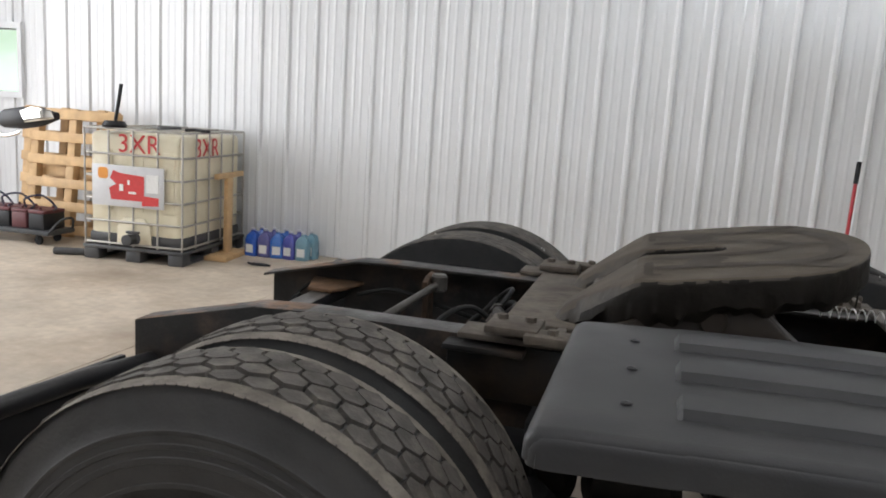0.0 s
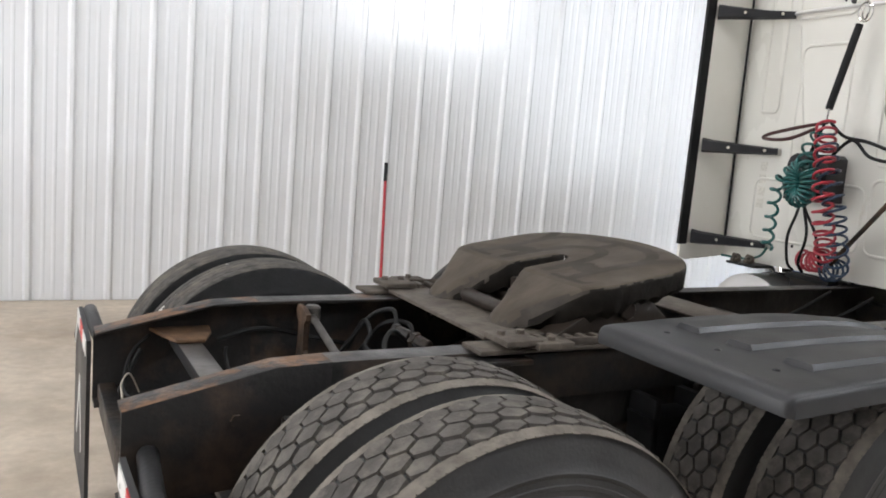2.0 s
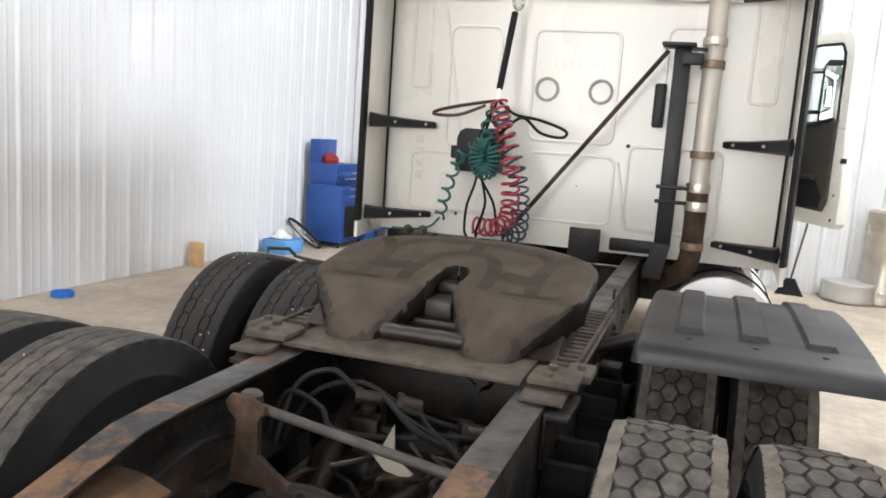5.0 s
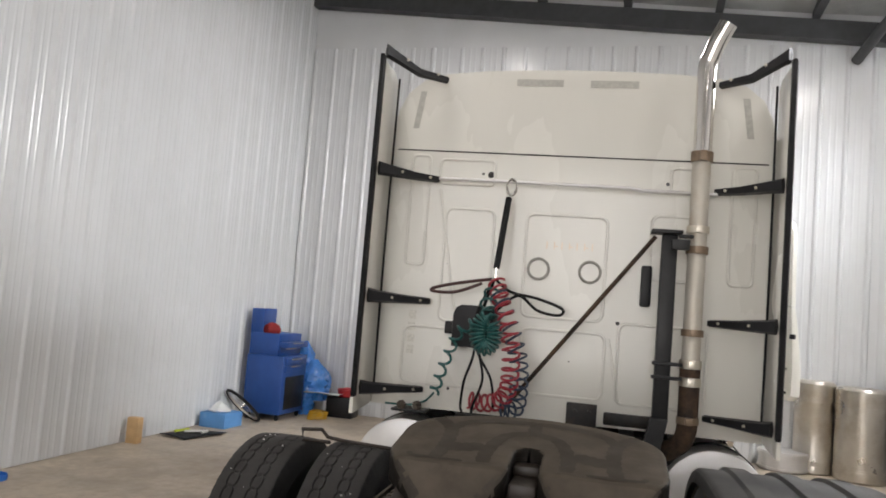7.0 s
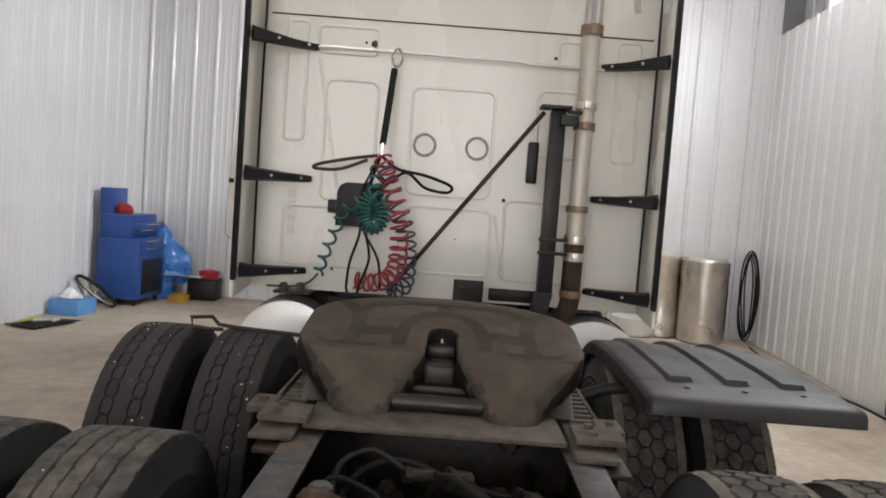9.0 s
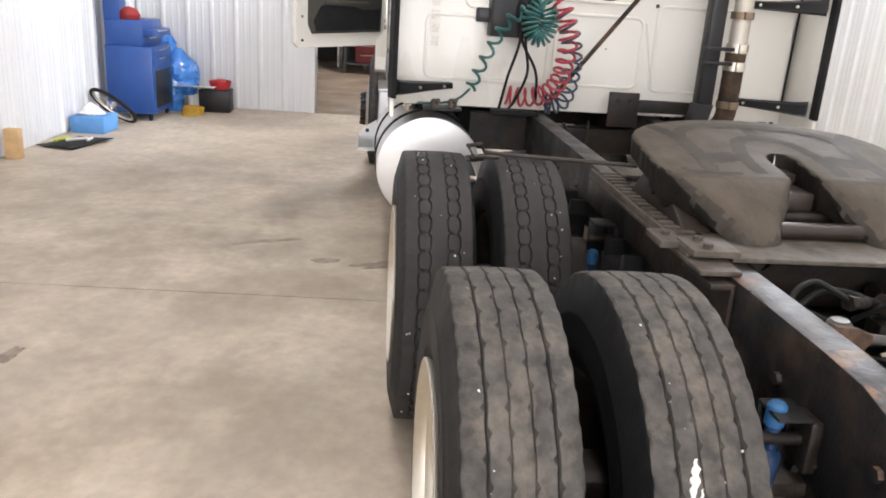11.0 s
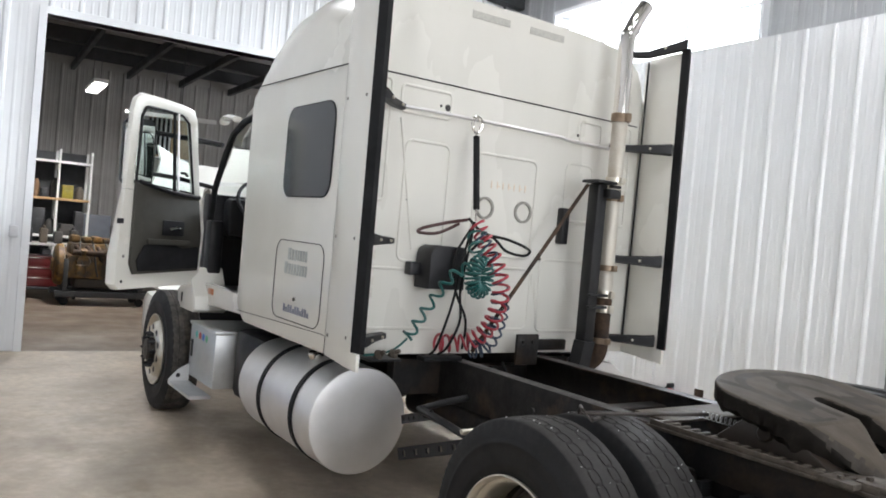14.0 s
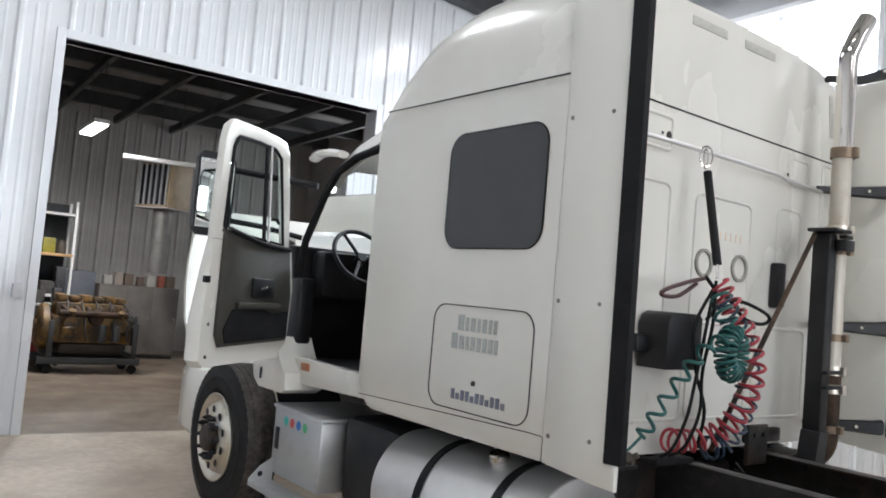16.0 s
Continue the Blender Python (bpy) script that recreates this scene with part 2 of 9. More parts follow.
FENDER_PLASTIC = material("grey black fender plastic", (0.018, 0.018, 0.0195), 0.48, vary=0.12, scale=7, second=(0.027, 0.026, 0.026), cover=0.35, blot=4, bump=0.05, bump_scale=220, spec=0.45)
BLACK_RUBBER = material("black rubber", (0.010, 0.010, 0.011), 0.7, vary=0.15, scale=20, spec=0.25)
FRAME = material("black frame paint with rust", (0.013, 0.0125, 0.0125), 0.5, vary=0.3, scale=14, second=(0.045, 0.030, 0.020), cover=0.42, blot=4.5, bump=0.3, bump_scale=40, rough_vary=0.18, spec=0.3)
RUST = material("rusty steel", (0.080, 0.048, 0.030), 0.75, vary=0.3, scale=25, second=(0.022, 0.017, 0.014), cover=0.5, blot=6, bump=0.4, bump_scale=60, spec=0.25)
ORANGE_RUST = material("orange rust", (0.125, 0.070, 0.038), 0.8, vary=0.25, scale=30, second=(0.06, 0.035, 0.02), cover=0.45, blot=9, bump=0.3, bump_scale=70, spec=0.25)
DUSTY_STEEL = material("dusty steel", (0.095, 0.080, 0.064), 0.65, vary=0.2, scale=20, second=(0.04, 0.03, 0.024), cover=0.45, blot=9, bump=0.25, bump_scale=60, spec=0.3)
GREASY = material("greasy fifth wheel steel", (0.070, 0.057, 0.043), 0.64, vary=0.18, scale=12, second=(0.052, 0.041, 0.030), cover=0.42, blot=5, bump=0.14, bump_scale=40, rough_vary=0.1, spec=0.15)
GREASE = material("dark grease", (0.022, 0.016, 0.012), 0.42, vary=0.2, scale=15, bump=0.1, bump_scale=50, spec=0.4)
TYRE = material("tyre rubber", (0.034, 0.0335, 0.0335), 0.55, vary=0.25, scale=9, second=(0.044, 0.042, 0.039), cover=0.33, blot=5, bump=0.12, bump_scale=120, spec=0.35)
TYRE_DARK = material("black tyre rubber", (0.011, 0.011, 0.0115), 0.62, vary=0.25, scale=9, second=(0.019, 0.018, 0.0175), cover=0.40, blot=7, bump=0.1, bump_scale=120, spec=0.25)
RIB_TREAD = material("dusty ribbed tread rubber", (0.066, 0.061, 0.056), 0.80, vary=0.4, scale=22, second=(0.150, 0.130, 0.106), cover=0.38, blot=10, bump=0.3, bump_scale=110, spec=0.25)
TREAD = material("dusty tread rubber", (0.082, 0.075, 0.068), 0.8, vary=0.35, scale=16, second=(0.17, 0.153, 0.13), cover=0.38, blot=14, bump=0.25, bump_scale=150, spec=0.25)
RAIL_TOP = material("scraped dusty rail flange", (0.050, 0.047, 0.046), 0.44, vary=0.55, scale=20, second=(0.110, 0.066, 0.042), cover=0.38, blot=4.5, bump=0.2, bump_scale=90, rough_vary=0.2, spec=0.45, sharp=0.04)
RAIL_END = material("rust brown rail end", (0.050, 0.031, 0.021), 0.55, vary=0.5, scale=14, second=(0.012, 0.011, 0.0105), cover=0.60, blot=5, bump=0.4, bump_scale=45, spec=0.35)
RAIL_PAINT = material("black frame paint with rust patches", (0.014, 0.013, 0.0125), 0.55, vary=0.4, scale=18, second=(0.072, 0.046, 0.031), cover=0.40, blot=3.6, bump=0.35, bump_scale=35, rough_vary=0.18, spec=0.28, sharp=0.09)
RAIL_WORN = material("rusted and flaking rail flange", (0.030, 0.029, 0.029), 0.5, vary=0.5, scale=24, second=(0.160, 0.085, 0.045), cover=0.50, blot=7, bump=0.3, bump_scale=60, rough_vary=0.2, spec=0.4, sharp=0.05)
BLACK_PAINT = material("worn black paint", (0.013, 0.013, 0.014), 0.45, vary=0.25, scale=10, second=(0.035, 0.027, 0.021), cover=0.28, blot=5, bump=0.1, bump_scale=60, spec=0.35)
ALU = material("polished aluminium", (0.74, 0.70, 0.62), 0.40, 1.0, vary=0.06, scale=5, second=(0.50, 0.44, 0.35), cover=0.42, blot=5, rough_vary=0.12, bump=0.02, bump_scale=60, sharp=0.25)
TANK_ALU = material("brushed tank aluminium", (0.73, 0.72, 0.715), 0.42, 0.75, vary=0.05, scale=6, second=(0.66, 0.65, 0.62), cover=0.3, blot=4, rough_vary=0.12, sharp=0.25, bump=0.02, bump_scale=30)
CHROME = material("chrome", (0.75, 0.72, 0.68), 0.10, 1.0, vary=0.04, scale=5, rough_vary=0.04)
STAINLESS = material("stained stainless steel", (0.62, 0.58, 0.52), 0.34, 0.9, vary=0.08, scale=5, second=(0.42, 0.34, 0.25), cover=0.34, blot=3.5, rough_vary=0.1, sharp=0.2)
HUB_RUST = material("brown wheel hub", (0.034, 0.026, 0.021), 0.5, vary=0.35, scale=18, second=(0.060, 0.055, 0.050), cover=0.36, blot=8, bump=0.35, bump_scale=50, spec=0.4)

CAB_BACK = material("dirty white cab paint", (0.665, 0.65, 0.595), 0.28, vary=0.03, scale=3, second=(0.50, 0.455, 0.37), cover=0.24, blot=4.5, coat=0.3, rough_vary=0.08, sharp=0.10, stretch=(1, 1, 0.4))
# broad brown staining in the concrete
nt = CONCRETE.node_tree
bsdf = nt.nodes["Principled BSDF"]
old = bsdf.inputs["Base Color"].links[0].from_socket
co = nt.nodes.new("ShaderNodeTexCoord").outputs["Object"]
wide = nt.nodes.new("ShaderNodeTexNoise")
wide.inputs["Scale"].default_value, wide.inputs["Detail"].default_value, wide.inputs["Roughness"].default_value = 0.55, 9.0, 0.7
nt.links.new(co, wide.inputs["Vector"])
band = nt.nodes.new("ShaderNodeMapRange")
band.inputs["From Min"].default_value, band.inputs["From Max"].default_value = 0.50, 0.72
band.inputs["To Max"].default_value = 0.55
nt.links.new(wide.outputs["Fac"], band.inputs["Value"])
tone = nt.nodes.new("ShaderNodeMix")
tone.data_type = "RGBA"
nt.links.new(band.outputs[0], tone.inputs["Factor"])
nt.links.new(old, tone.inputs[6])
tone.inputs[7].default_value = (0.27, 0.19, 0.125, 1)
nt.links.new(tone.outputs[2], bsdf.inputs["Base Color"])
# traffic dirt on the concrete left of the truck, with its shade painted in
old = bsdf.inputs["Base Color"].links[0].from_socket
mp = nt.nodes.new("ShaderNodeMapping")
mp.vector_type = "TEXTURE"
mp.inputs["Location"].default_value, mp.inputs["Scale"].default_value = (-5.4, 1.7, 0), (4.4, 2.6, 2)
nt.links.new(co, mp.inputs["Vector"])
# round soft falloff carries the painted shade
shade_ball = nt.nodes.new("ShaderNodeTexGradient")
shade_ball.gradient_type = "SPHERICAL"
nt.links.new(mp.outputs[0], shade_ball.inputs["Vector"])
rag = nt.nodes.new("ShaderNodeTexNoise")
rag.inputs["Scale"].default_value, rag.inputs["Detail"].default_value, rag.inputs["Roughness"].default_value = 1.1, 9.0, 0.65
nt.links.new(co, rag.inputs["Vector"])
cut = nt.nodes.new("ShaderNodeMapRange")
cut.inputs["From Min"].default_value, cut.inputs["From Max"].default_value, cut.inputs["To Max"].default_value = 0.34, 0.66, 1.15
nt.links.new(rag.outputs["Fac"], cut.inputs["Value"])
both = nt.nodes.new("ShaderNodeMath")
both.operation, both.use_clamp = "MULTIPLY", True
nt.links.new(shade_ball.outputs["Fac"], both.inputs[0])
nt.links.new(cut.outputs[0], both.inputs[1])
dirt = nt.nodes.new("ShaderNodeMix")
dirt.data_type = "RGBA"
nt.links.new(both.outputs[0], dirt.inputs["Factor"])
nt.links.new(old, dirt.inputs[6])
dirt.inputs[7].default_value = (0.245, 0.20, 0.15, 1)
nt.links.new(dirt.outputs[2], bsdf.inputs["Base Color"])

# ---- building ----
ROOF0, PITCH = 5.50, 0.085     # height of the ceiling at the right wall, and its rise to the left
DOOR_L, DOOR_R, DOOR_TOP = 2.03, -1.42, 3.80


def roof(v):
    return ROOF0 + PITCH * (v - V_RIGHT)


def sheet_mesh(height, ribs=3, pitch=0.305, tops=None):
    """A ribbed wall sheet standing in the local xz plane, its ribs towards -y."""
    prof = []
    for k in range(ribs):
        o = k * pitch
        prof += [(o, 0.0), (o + 0.004, -0.003), (o + 0.018, -0.020), (o + 0.023, -0.023), (o + 0.047, -0.023), (o + 0.052, -0.020), (o + 0.066, -0.003), (o + 0.070, 0.0),
                 (o + 0.128, 0.0), (o + 0.140, -0.0032), (o + 0.152, -0.0032), (o + 0.164, 0.0),
                 (o + 0.206, 0.0), (o + 0.218, -0.0032), (o + 0.230, -0.0032), (o + 0.242, 0.0)]
    prof.append((ribs * pitch, 0.0))
    bm = bmesh.new()
    rows = [[Vector((x, y, z)) for x, y in prof] for z in (0.0, height)]
    skin(bm, rows)
    rows = [[Vector((x, y + 0.003, z)) for x, y in prof] for z in (0.0, height)]
    skin(bm, rows)
    return mesh_of(bm, "wall_sheet", False)


SHEETS = {}


def hang_sheets(wall, start, direction, length, z0, z1, mat=None, width=0.915):
    """Sheets side by side along a wall, from start, as parts of the wall. direction: degrees of their local x."""
    mat = mat or STEEL_WHITE
    d = Vector((math.cos(radians(direction)), math.sin(radians(direction)), 0))
    n = max(1, int(length / width + 0.999))
    for i in range(n):
        w = min(width, length - i * width)
        ribs = max(1, round(w / 0.305))
        key = (round(z1 - z0, 3), ribs, mat.name)
        if key not in SHEETS:
            SHEETS[key] = sheet_mesh(z1 - z0, ribs)
            SHEETS[key].materials.append(mat)
        ob = new("wall_sheet", SHEETS[key])
        ob.parent = wall
        p = Vector(start) + d * (i * width)
        ob.matrix_basis = pose(p.x, p.y, z0, 0, 0, direction) @ Matrix.Diagonal((w / (ribs * 0.305), 1, 1, 1))


def structure(name, bm, mat, label, category):
    return solid(name, bm, mat, label, category, kind="structure", m=TURNED, smooth=False)


# floor of the bay, with saw cuts between the slabs
SLAB_U = (U_FRONT, -11.2, -6.49, 0.0)
bm = bmesh.new()
box(bm, U_FRONT - 0.3, 0.0, V_RIGHT - 0.3, V_LEFT + 0.3, -0.3, -0.03)
for i in range(3):
    for v0, v1 in ((V_RIGHT - 0.3, V_LEFT + 0.3),):
        box(bm, SLAB_U[i] + 0.005, SLAB_U[i + 1] - 0.005, v0, v1, -0.03, 0.0)
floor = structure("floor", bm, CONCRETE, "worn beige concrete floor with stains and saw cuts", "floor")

OIL = material("old oil stain", (0.16, 0.12, 0.085), 0.4, vary=0.25, scale=12, second=(0.28, 0.23, 0.17), cover=0.45, blot=9)
rs = random.Random(21)


def stain(x, y, rx, ry, turn, mat, lift=0.0012):
    """A ragged thin stain on the floor."""
    bm = bmesh.new()
    k = rs.uniform(0, 50)
    ring = []
    for i in range(40):
        t = 2 * math.pi * i / 40
        r = 1 + 0.55 * noise.noise((math.cos(t) * 1.6 + k, math.sin(t) * 1.6, k)) + 0.25 * noise.noise((math.cos(t) * 5 + k, math.sin(t) * 5, 3))
        ring.append((rx * r * math.cos(t), ry * r * math.sin(t), 0))
    faces(bm, ring + [(p[0], p[1], lift) for p in ring], [tuple(range(40, 80))] + [(i, (i + 1) % 40, 40 + (i + 1) % 40, 40 + i) for i in range(40)])
    ob = part("oil_stain", bm, mat, floor, "", False)
    ob.matrix_basis = floor.matrix_basis.inverted() @ pose(x, y, FLOOR, 0, 0, turn)


for st in ((2.41, 1.06, 0.075, 0.36, 14), (2.44, 1.58, 0.045, 0.09, 10), (2.79, 1.98, 0.035, 0.20, 20), (2.62, 0.80, 0.12, 0.22, -10), (1.0, 2.9, 0.04, 0.10, 80),
           (-0.6, 3.6, 0.04, 0.07, 0), (-2.2, 3.2, 0.03, 0.05, 0), (-1.9, 2.4, 0.025, 0.04, 0)):
    stain(*st, OIL)

bm = bmesh.new()
box(bm, 0.0, 16.0, -9.0, 9.0, -0.3, -0.002)
structure("floor_workshop", bm, CONCRETE_DARK, "dark oil-stained concrete floor of the next workshop", "floor")

# left wall with a small window far back
WIN_U = (-16.5, -15.48)
bm = bmesh.new()
y0, y1 = V_LEFT + 0.004, V_LEFT + 0.2
box(bm, WIN_U[1], 0.2, y0, y1, 0, 7)
box(bm, U_FRONT - 0.2, WIN_U[0], y0, y1, 0, 7)
box(bm, WIN_U[0], WIN_U[1], y0, y1, 0, 1.42)
box(bm, WIN_U[0], WIN_U[1], y0, y1, 2.12, 7)
wall_left = structure("wall_left", bm, STEEL_WHITE, "white ribbed steel wall of the bay", "wall")
hang_sheets(wall_left, (WIN_U[1], V_LEFT, 0), 0, -WIN_U[1], 0.01, roof(V_LEFT) - 0.02)
hang_sheets(wall_left, (WIN_U[0], V_LEFT, 0), 0, WIN_U[1] - WIN_U[0], 0.01, 1.40)
hang_sheets(wall_left, (WIN_U[0], V_LEFT, 0), 0, WIN_U[1] - WIN_U[0], 2.14, roof(V_LEFT) - 0.02)
hang_sheets(wall_left, (U_FRONT, V_LEFT, 0), 0, WIN_U[0] - U_FRONT, 0.01, roof(V_LEFT) - 0.02)

# back wall with the wide opening to the workshop
bm = bmesh.new()
box(bm, 0.004, 0.2, DOOR_L, V_LEFT + 0.2, 0, 7)
box(bm, 0.004, 0.2, V_RIGHT - 0.5, DOOR_R, 0, 7)
box(bm, 0.004, 0.2, DOOR_R, DOOR_L, DOOR_TOP, 7)
wall_back = structure("wall_back", bm, STEEL_WHITE, "white ribbed steel wall with a wide opening", "wall")
hang_sheets(wall_back, (0, V_LEFT, 0), -90, V_LEFT - DOOR_L - 0.08, 0.01, 5.35)
hang_sheets(wall_back, (0, DOOR_L - 0.0, 0), -90, DOOR_L - DOOR_R, DOOR_TOP + 0.08, 5.35)
hang_sheets(wall_back, (0, DOOR_R - 0.08, 0), -90, DOOR_R - 0.08 - V_RIGHT, 0.01, 5.35)

bm = bmesh.new()
box(bm, -0.035, 0.24, DOOR_L, DOOR_L + 0.085, 0, DOOR_TOP + 0.085, 0.003)
box(bm, -0.035, 0.24, DOOR_R - 0.085, DOOR_R, 0, DOOR_TOP + 0.085, 0.003)
box(bm, -0.033, 0.238, DOOR_R, DOOR_L, DOOR_TOP, DOOR_TOP + 0.085, 0.003)
structure("trim_opening", bm, STEEL_WHITE, "white folded steel trim round the opening", "trim")

# right wall: lined up to a ledge, bare sheet and a long high window above it
LEDGE = 3.98
WU0, WU1, WZ0, WZ1 = -4.55, -1.15, 4.02, 4.93
bm = bmesh.new()
box(bm, U_FRONT - 0.2, 0.2, V_RIGHT - 0.26, V_RIGHT - 0.004, 0, LEDGE)
wall_right = structure("wall_right", bm, STEEL_WHITE, "white ribbed steel wall below the high window", "wall")
hang_sheets(wall_right, (0, V_RIGHT, 0), 180, 6.29, 0.01, LEDGE - 0.01)
hang_sheets(wall_right, (-6.57, V_RIGHT, 0), 180, 10.4, 0.01, LEDGE - 0.01)
bm = bmesh.new()
o0, o1 = V_RIGHT - 0.42, V_RIGHT - 0.27
box(bm, U_FRONT - 0.2, WU0, o0, o1, LEDGE - 0.3, 6.2)
box(bm, WU1, 0.2, o0, o1, LEDGE - 0.3, 6.2)
box(bm, WU0, WU1, o0, o1, LEDGE - 0.3, WZ0)
box(bm, WU0, WU1, o0, o1, WZ1, 6.2)
wall_upper = structure("wall_upper", bm, STEEL_GREY, "bare grey steel sheet above the ledge", "wall")
hang_sheets(wall_upper, (WU0, o1 + 0.006, 0), 180, 12.3, LEDGE, 5.45, STEEL_GREY)
hang_sheets(wall_upper, (-0.02, o1 + 0.006, 0), 180, -WU1 - 0.02, LEDGE, 5.45, STEEL_GREY)
bm = bmesh.new()
box(bm, WU0, WU1, o1 - 0.02, o1 + 0.12, WZ1 - 0.002, WZ1 + 0.055, 0.006)
box(bm, WU0 - 0.05, WU0, o1 - 0.02, o1 + 0.12, WZ0, WZ1 + 0.055, 0.006)
box(bm, WU1, WU1 + 0.05, o1 - 0.02, o1 + 0.12, WZ0, WZ1 + 0.055, 0.006)
box(bm, WU0, WU1, o0 + 0.05, o0 + 0.1, 4.45, 4.48, 0.004)
for u in (-3.42, -2.28):
    box(bm, u - 0.02, u + 0.02, o0 + 0.05, o0 + 0.1, WZ0, WZ1, 0.004)
structure("window_1", bm, STEEL_WHITE, "long high window with a white frame, blown out by daylight", "window")
bm = bmesh.new()
faces(bm, [(-14, o0 - 3, 1.0), (10, o0 - 3, 1.0), (10, o0 - 3, 12), (-14, o0 - 3, 12)], [(0, 1, 2, 3)])
structure("backdrop", bm, glow("bright sky", (0.93, 0.97, 1.0), 5.0), "bright hazy sky outside the high window", "backdrop")

# corner post and the grey column at the right wall
bm = bmesh.new()
box(bm, -6.50, -6.30, V_RIGHT - 0.2, V_RIGHT + 0.05, 0, 5.4, 0.004)
structure("column", bm, material("grey column paint", (0.15, 0.15, 0.155), 0.4, vary=0.08, scale=4), "grey steel column in the ribbed wall", "column")
bm = bmesh.new()
box(bm, -6.56, -6.503, V_RIGHT - 0.2, V_RIGHT + 0.08, 0, 5.4, 0.004)
structure("column_flange", bm, STEEL_DARK, "dark flange of the steel column", "column")
bm = bmesh.new()
box(bm, -0.10, -0.012, V_RIGHT - 0.25, V_RIGHT - 0.02, LEDGE + 0.005, 5.5, 0.004)
structure("corner_post", bm, material("grey post paint", (0.17, 0.17, 0.175), 0.5, vary=0.1), "dark steel post in the upper corner", "post")

# ceiling: faced insulation between dark purlins, and rafters
INSULATION = material("silver faced insulation", (0.42, 0.43, 0.42), 0.4, vary=0.12, scale=3, second=(0.6, 0.6, 0.58), cover=0.4, blot=2.2, bump=0.5, bump_scale=3.5, rough_vary=0.15)
bm = bmesh.new()
skin(bm, [[Vector((u, v, roof(v) + 0.16 + 0.02 * math.sin(u * 5.1 + v))) for v in np.linspace(V_RIGHT - 0.5, V_LEFT + 0.2, 15)] for u in np.linspace(U_FRONT - 0.2, 0.2, 60)])
structure("ceiling", bm, INSULATION, "sagging silver-faced roof insulation", "ceiling")
for i, v in enumerate(np.arange(V_RIGHT + 0.25, V_LEFT, 1.16)):
    bm = bmesh.new()
    z = roof(v)
    box(bm, U_FRONT, -0.02, v - 0.03, v + 0.03, z, z + 0.2, 0.006)
    box(bm, U_FRONT, -0.02, v - 0.03, v + 0.07, z - 0.006, z, 0.002)
    structure(f"purlin_{i + 1}", bm, STEEL_DARK, "dark steel roof purlin", "purlin")
for i, u in enumerate((-0.14, -6.46, -12.6)):
    bm = bmesh.new()
    prism(bm, [(V_RIGHT - 0.28, roof(V_RIGHT - 0.28) - 0.26), (V_LEFT, roof(V_LEFT) - 0.26), (V_LEFT, roof(V_LEFT) - 0.008), (V_RIGHT - 0.28, roof(V_RIGHT - 0.28) - 0.008)], u - 0.09, u + 0.09, "x")
    structure(f"rafter_{i + 1}", bm, STEEL_DARK, "dark grey steel rafter", "rafter")

# unseen front wall behind the camera; its big open door is added for light
bm = bmesh.new()
box(bm, U_FRONT - 0.2, U_FRONT, V_RIGHT - 0.5, -2.4, 0, 7)
box(bm, U_FRONT - 0.2, U_FRONT, 2.8, V_LEFT + 0.2, 0, 7)
box(bm, U_FRONT - 0.2, U_FRONT, -2.4, 2.8, 4.5, 7)
structure("wall_front", bm, STEEL_WHITE, "unseen white steel front wall with an assumed open door", "wall")
bm = bmesh.new()
box(bm, U_FRONT - 60, U_FRONT - 0.2, -40, 60, -0.4, -0.02)
structure("ground", bm, material("gravel yard", (0.25, 0.23, 0.2), 0.9, vary=0.3, scale=12, bump=0.3, bump_scale=30), "unseen pale gravel yard beyond the assumed door", "ground")

# small window of the left wall and the green outside it
bm = bmesh.new()
for a, b, c, d in ((WIN_U[0] - 0.06, WIN_U[1] + 0.06, 2.12, 2.19), (WIN_U[0] - 0.06, WIN_U[1] + 0.06, 1.36, 1.43), (WIN_U[0] - 0.06, WIN_U[0], 1.43, 2.12), (WIN_U[1], WIN_U[1] + 0.06, 1.43, 2.12)):
    box(bm, a, b, V_LEFT - 0.05, V_LEFT + 0.12, c, d, 0.004)
box(bm, -16.0, -15.95, V_LEFT + 0.02, V_LEFT + 0.06, 1.43, 2.12, 0.004)
structure("window_2", bm, STEEL_WHITE, "small white-framed window with greenery outside", "window")
GREEN = bpy.data.materials.new("garden")
GREEN.use_nodes = True
gn = GREEN.node_tree
nz = gn.nodes.new("ShaderNodeTexNoise")
nz.inputs["Scale"].default_value, nz.inputs["Detail"].default_value = 1.6, 6
cr = gn.nodes.new("ShaderNodeValToRGB")
cr.color_ramp.elements[0].position, cr.color_ramp.elements[0].color = 0.35, (0.12, 0.28, 0.08, 1)
cr.color_ramp.elements[1].position, cr.color_ramp.elements[1].color = 0.75, (0.75, 0.9, 0.8, 1)
gn.links.new(nz.outputs["Fac"], cr.inputs[0])
gn.links.new(cr.outputs[0], gn.nodes["Principled BSDF"].inputs["Base Color"])
gn.links.new(cr.outputs[0], gn.nodes["Principled BSDF"].inputs["Emission Color"])
gn.nodes["Principled BSDF"].inputs["Emission Strength"].default_value = 0.6
bm = bmesh.new()
faces(bm, [(-24, V_LEFT + 5, -0.3), (-8, V_LEFT + 5, -0.3), (-8, V_LEFT + 5, 6), (-24, V_LEFT + 5, 6)], [(0, 1, 2, 3)])
structure("backdrop_garden", bm, GREEN, "blurred sunny greenery beyond the window", "backdrop")

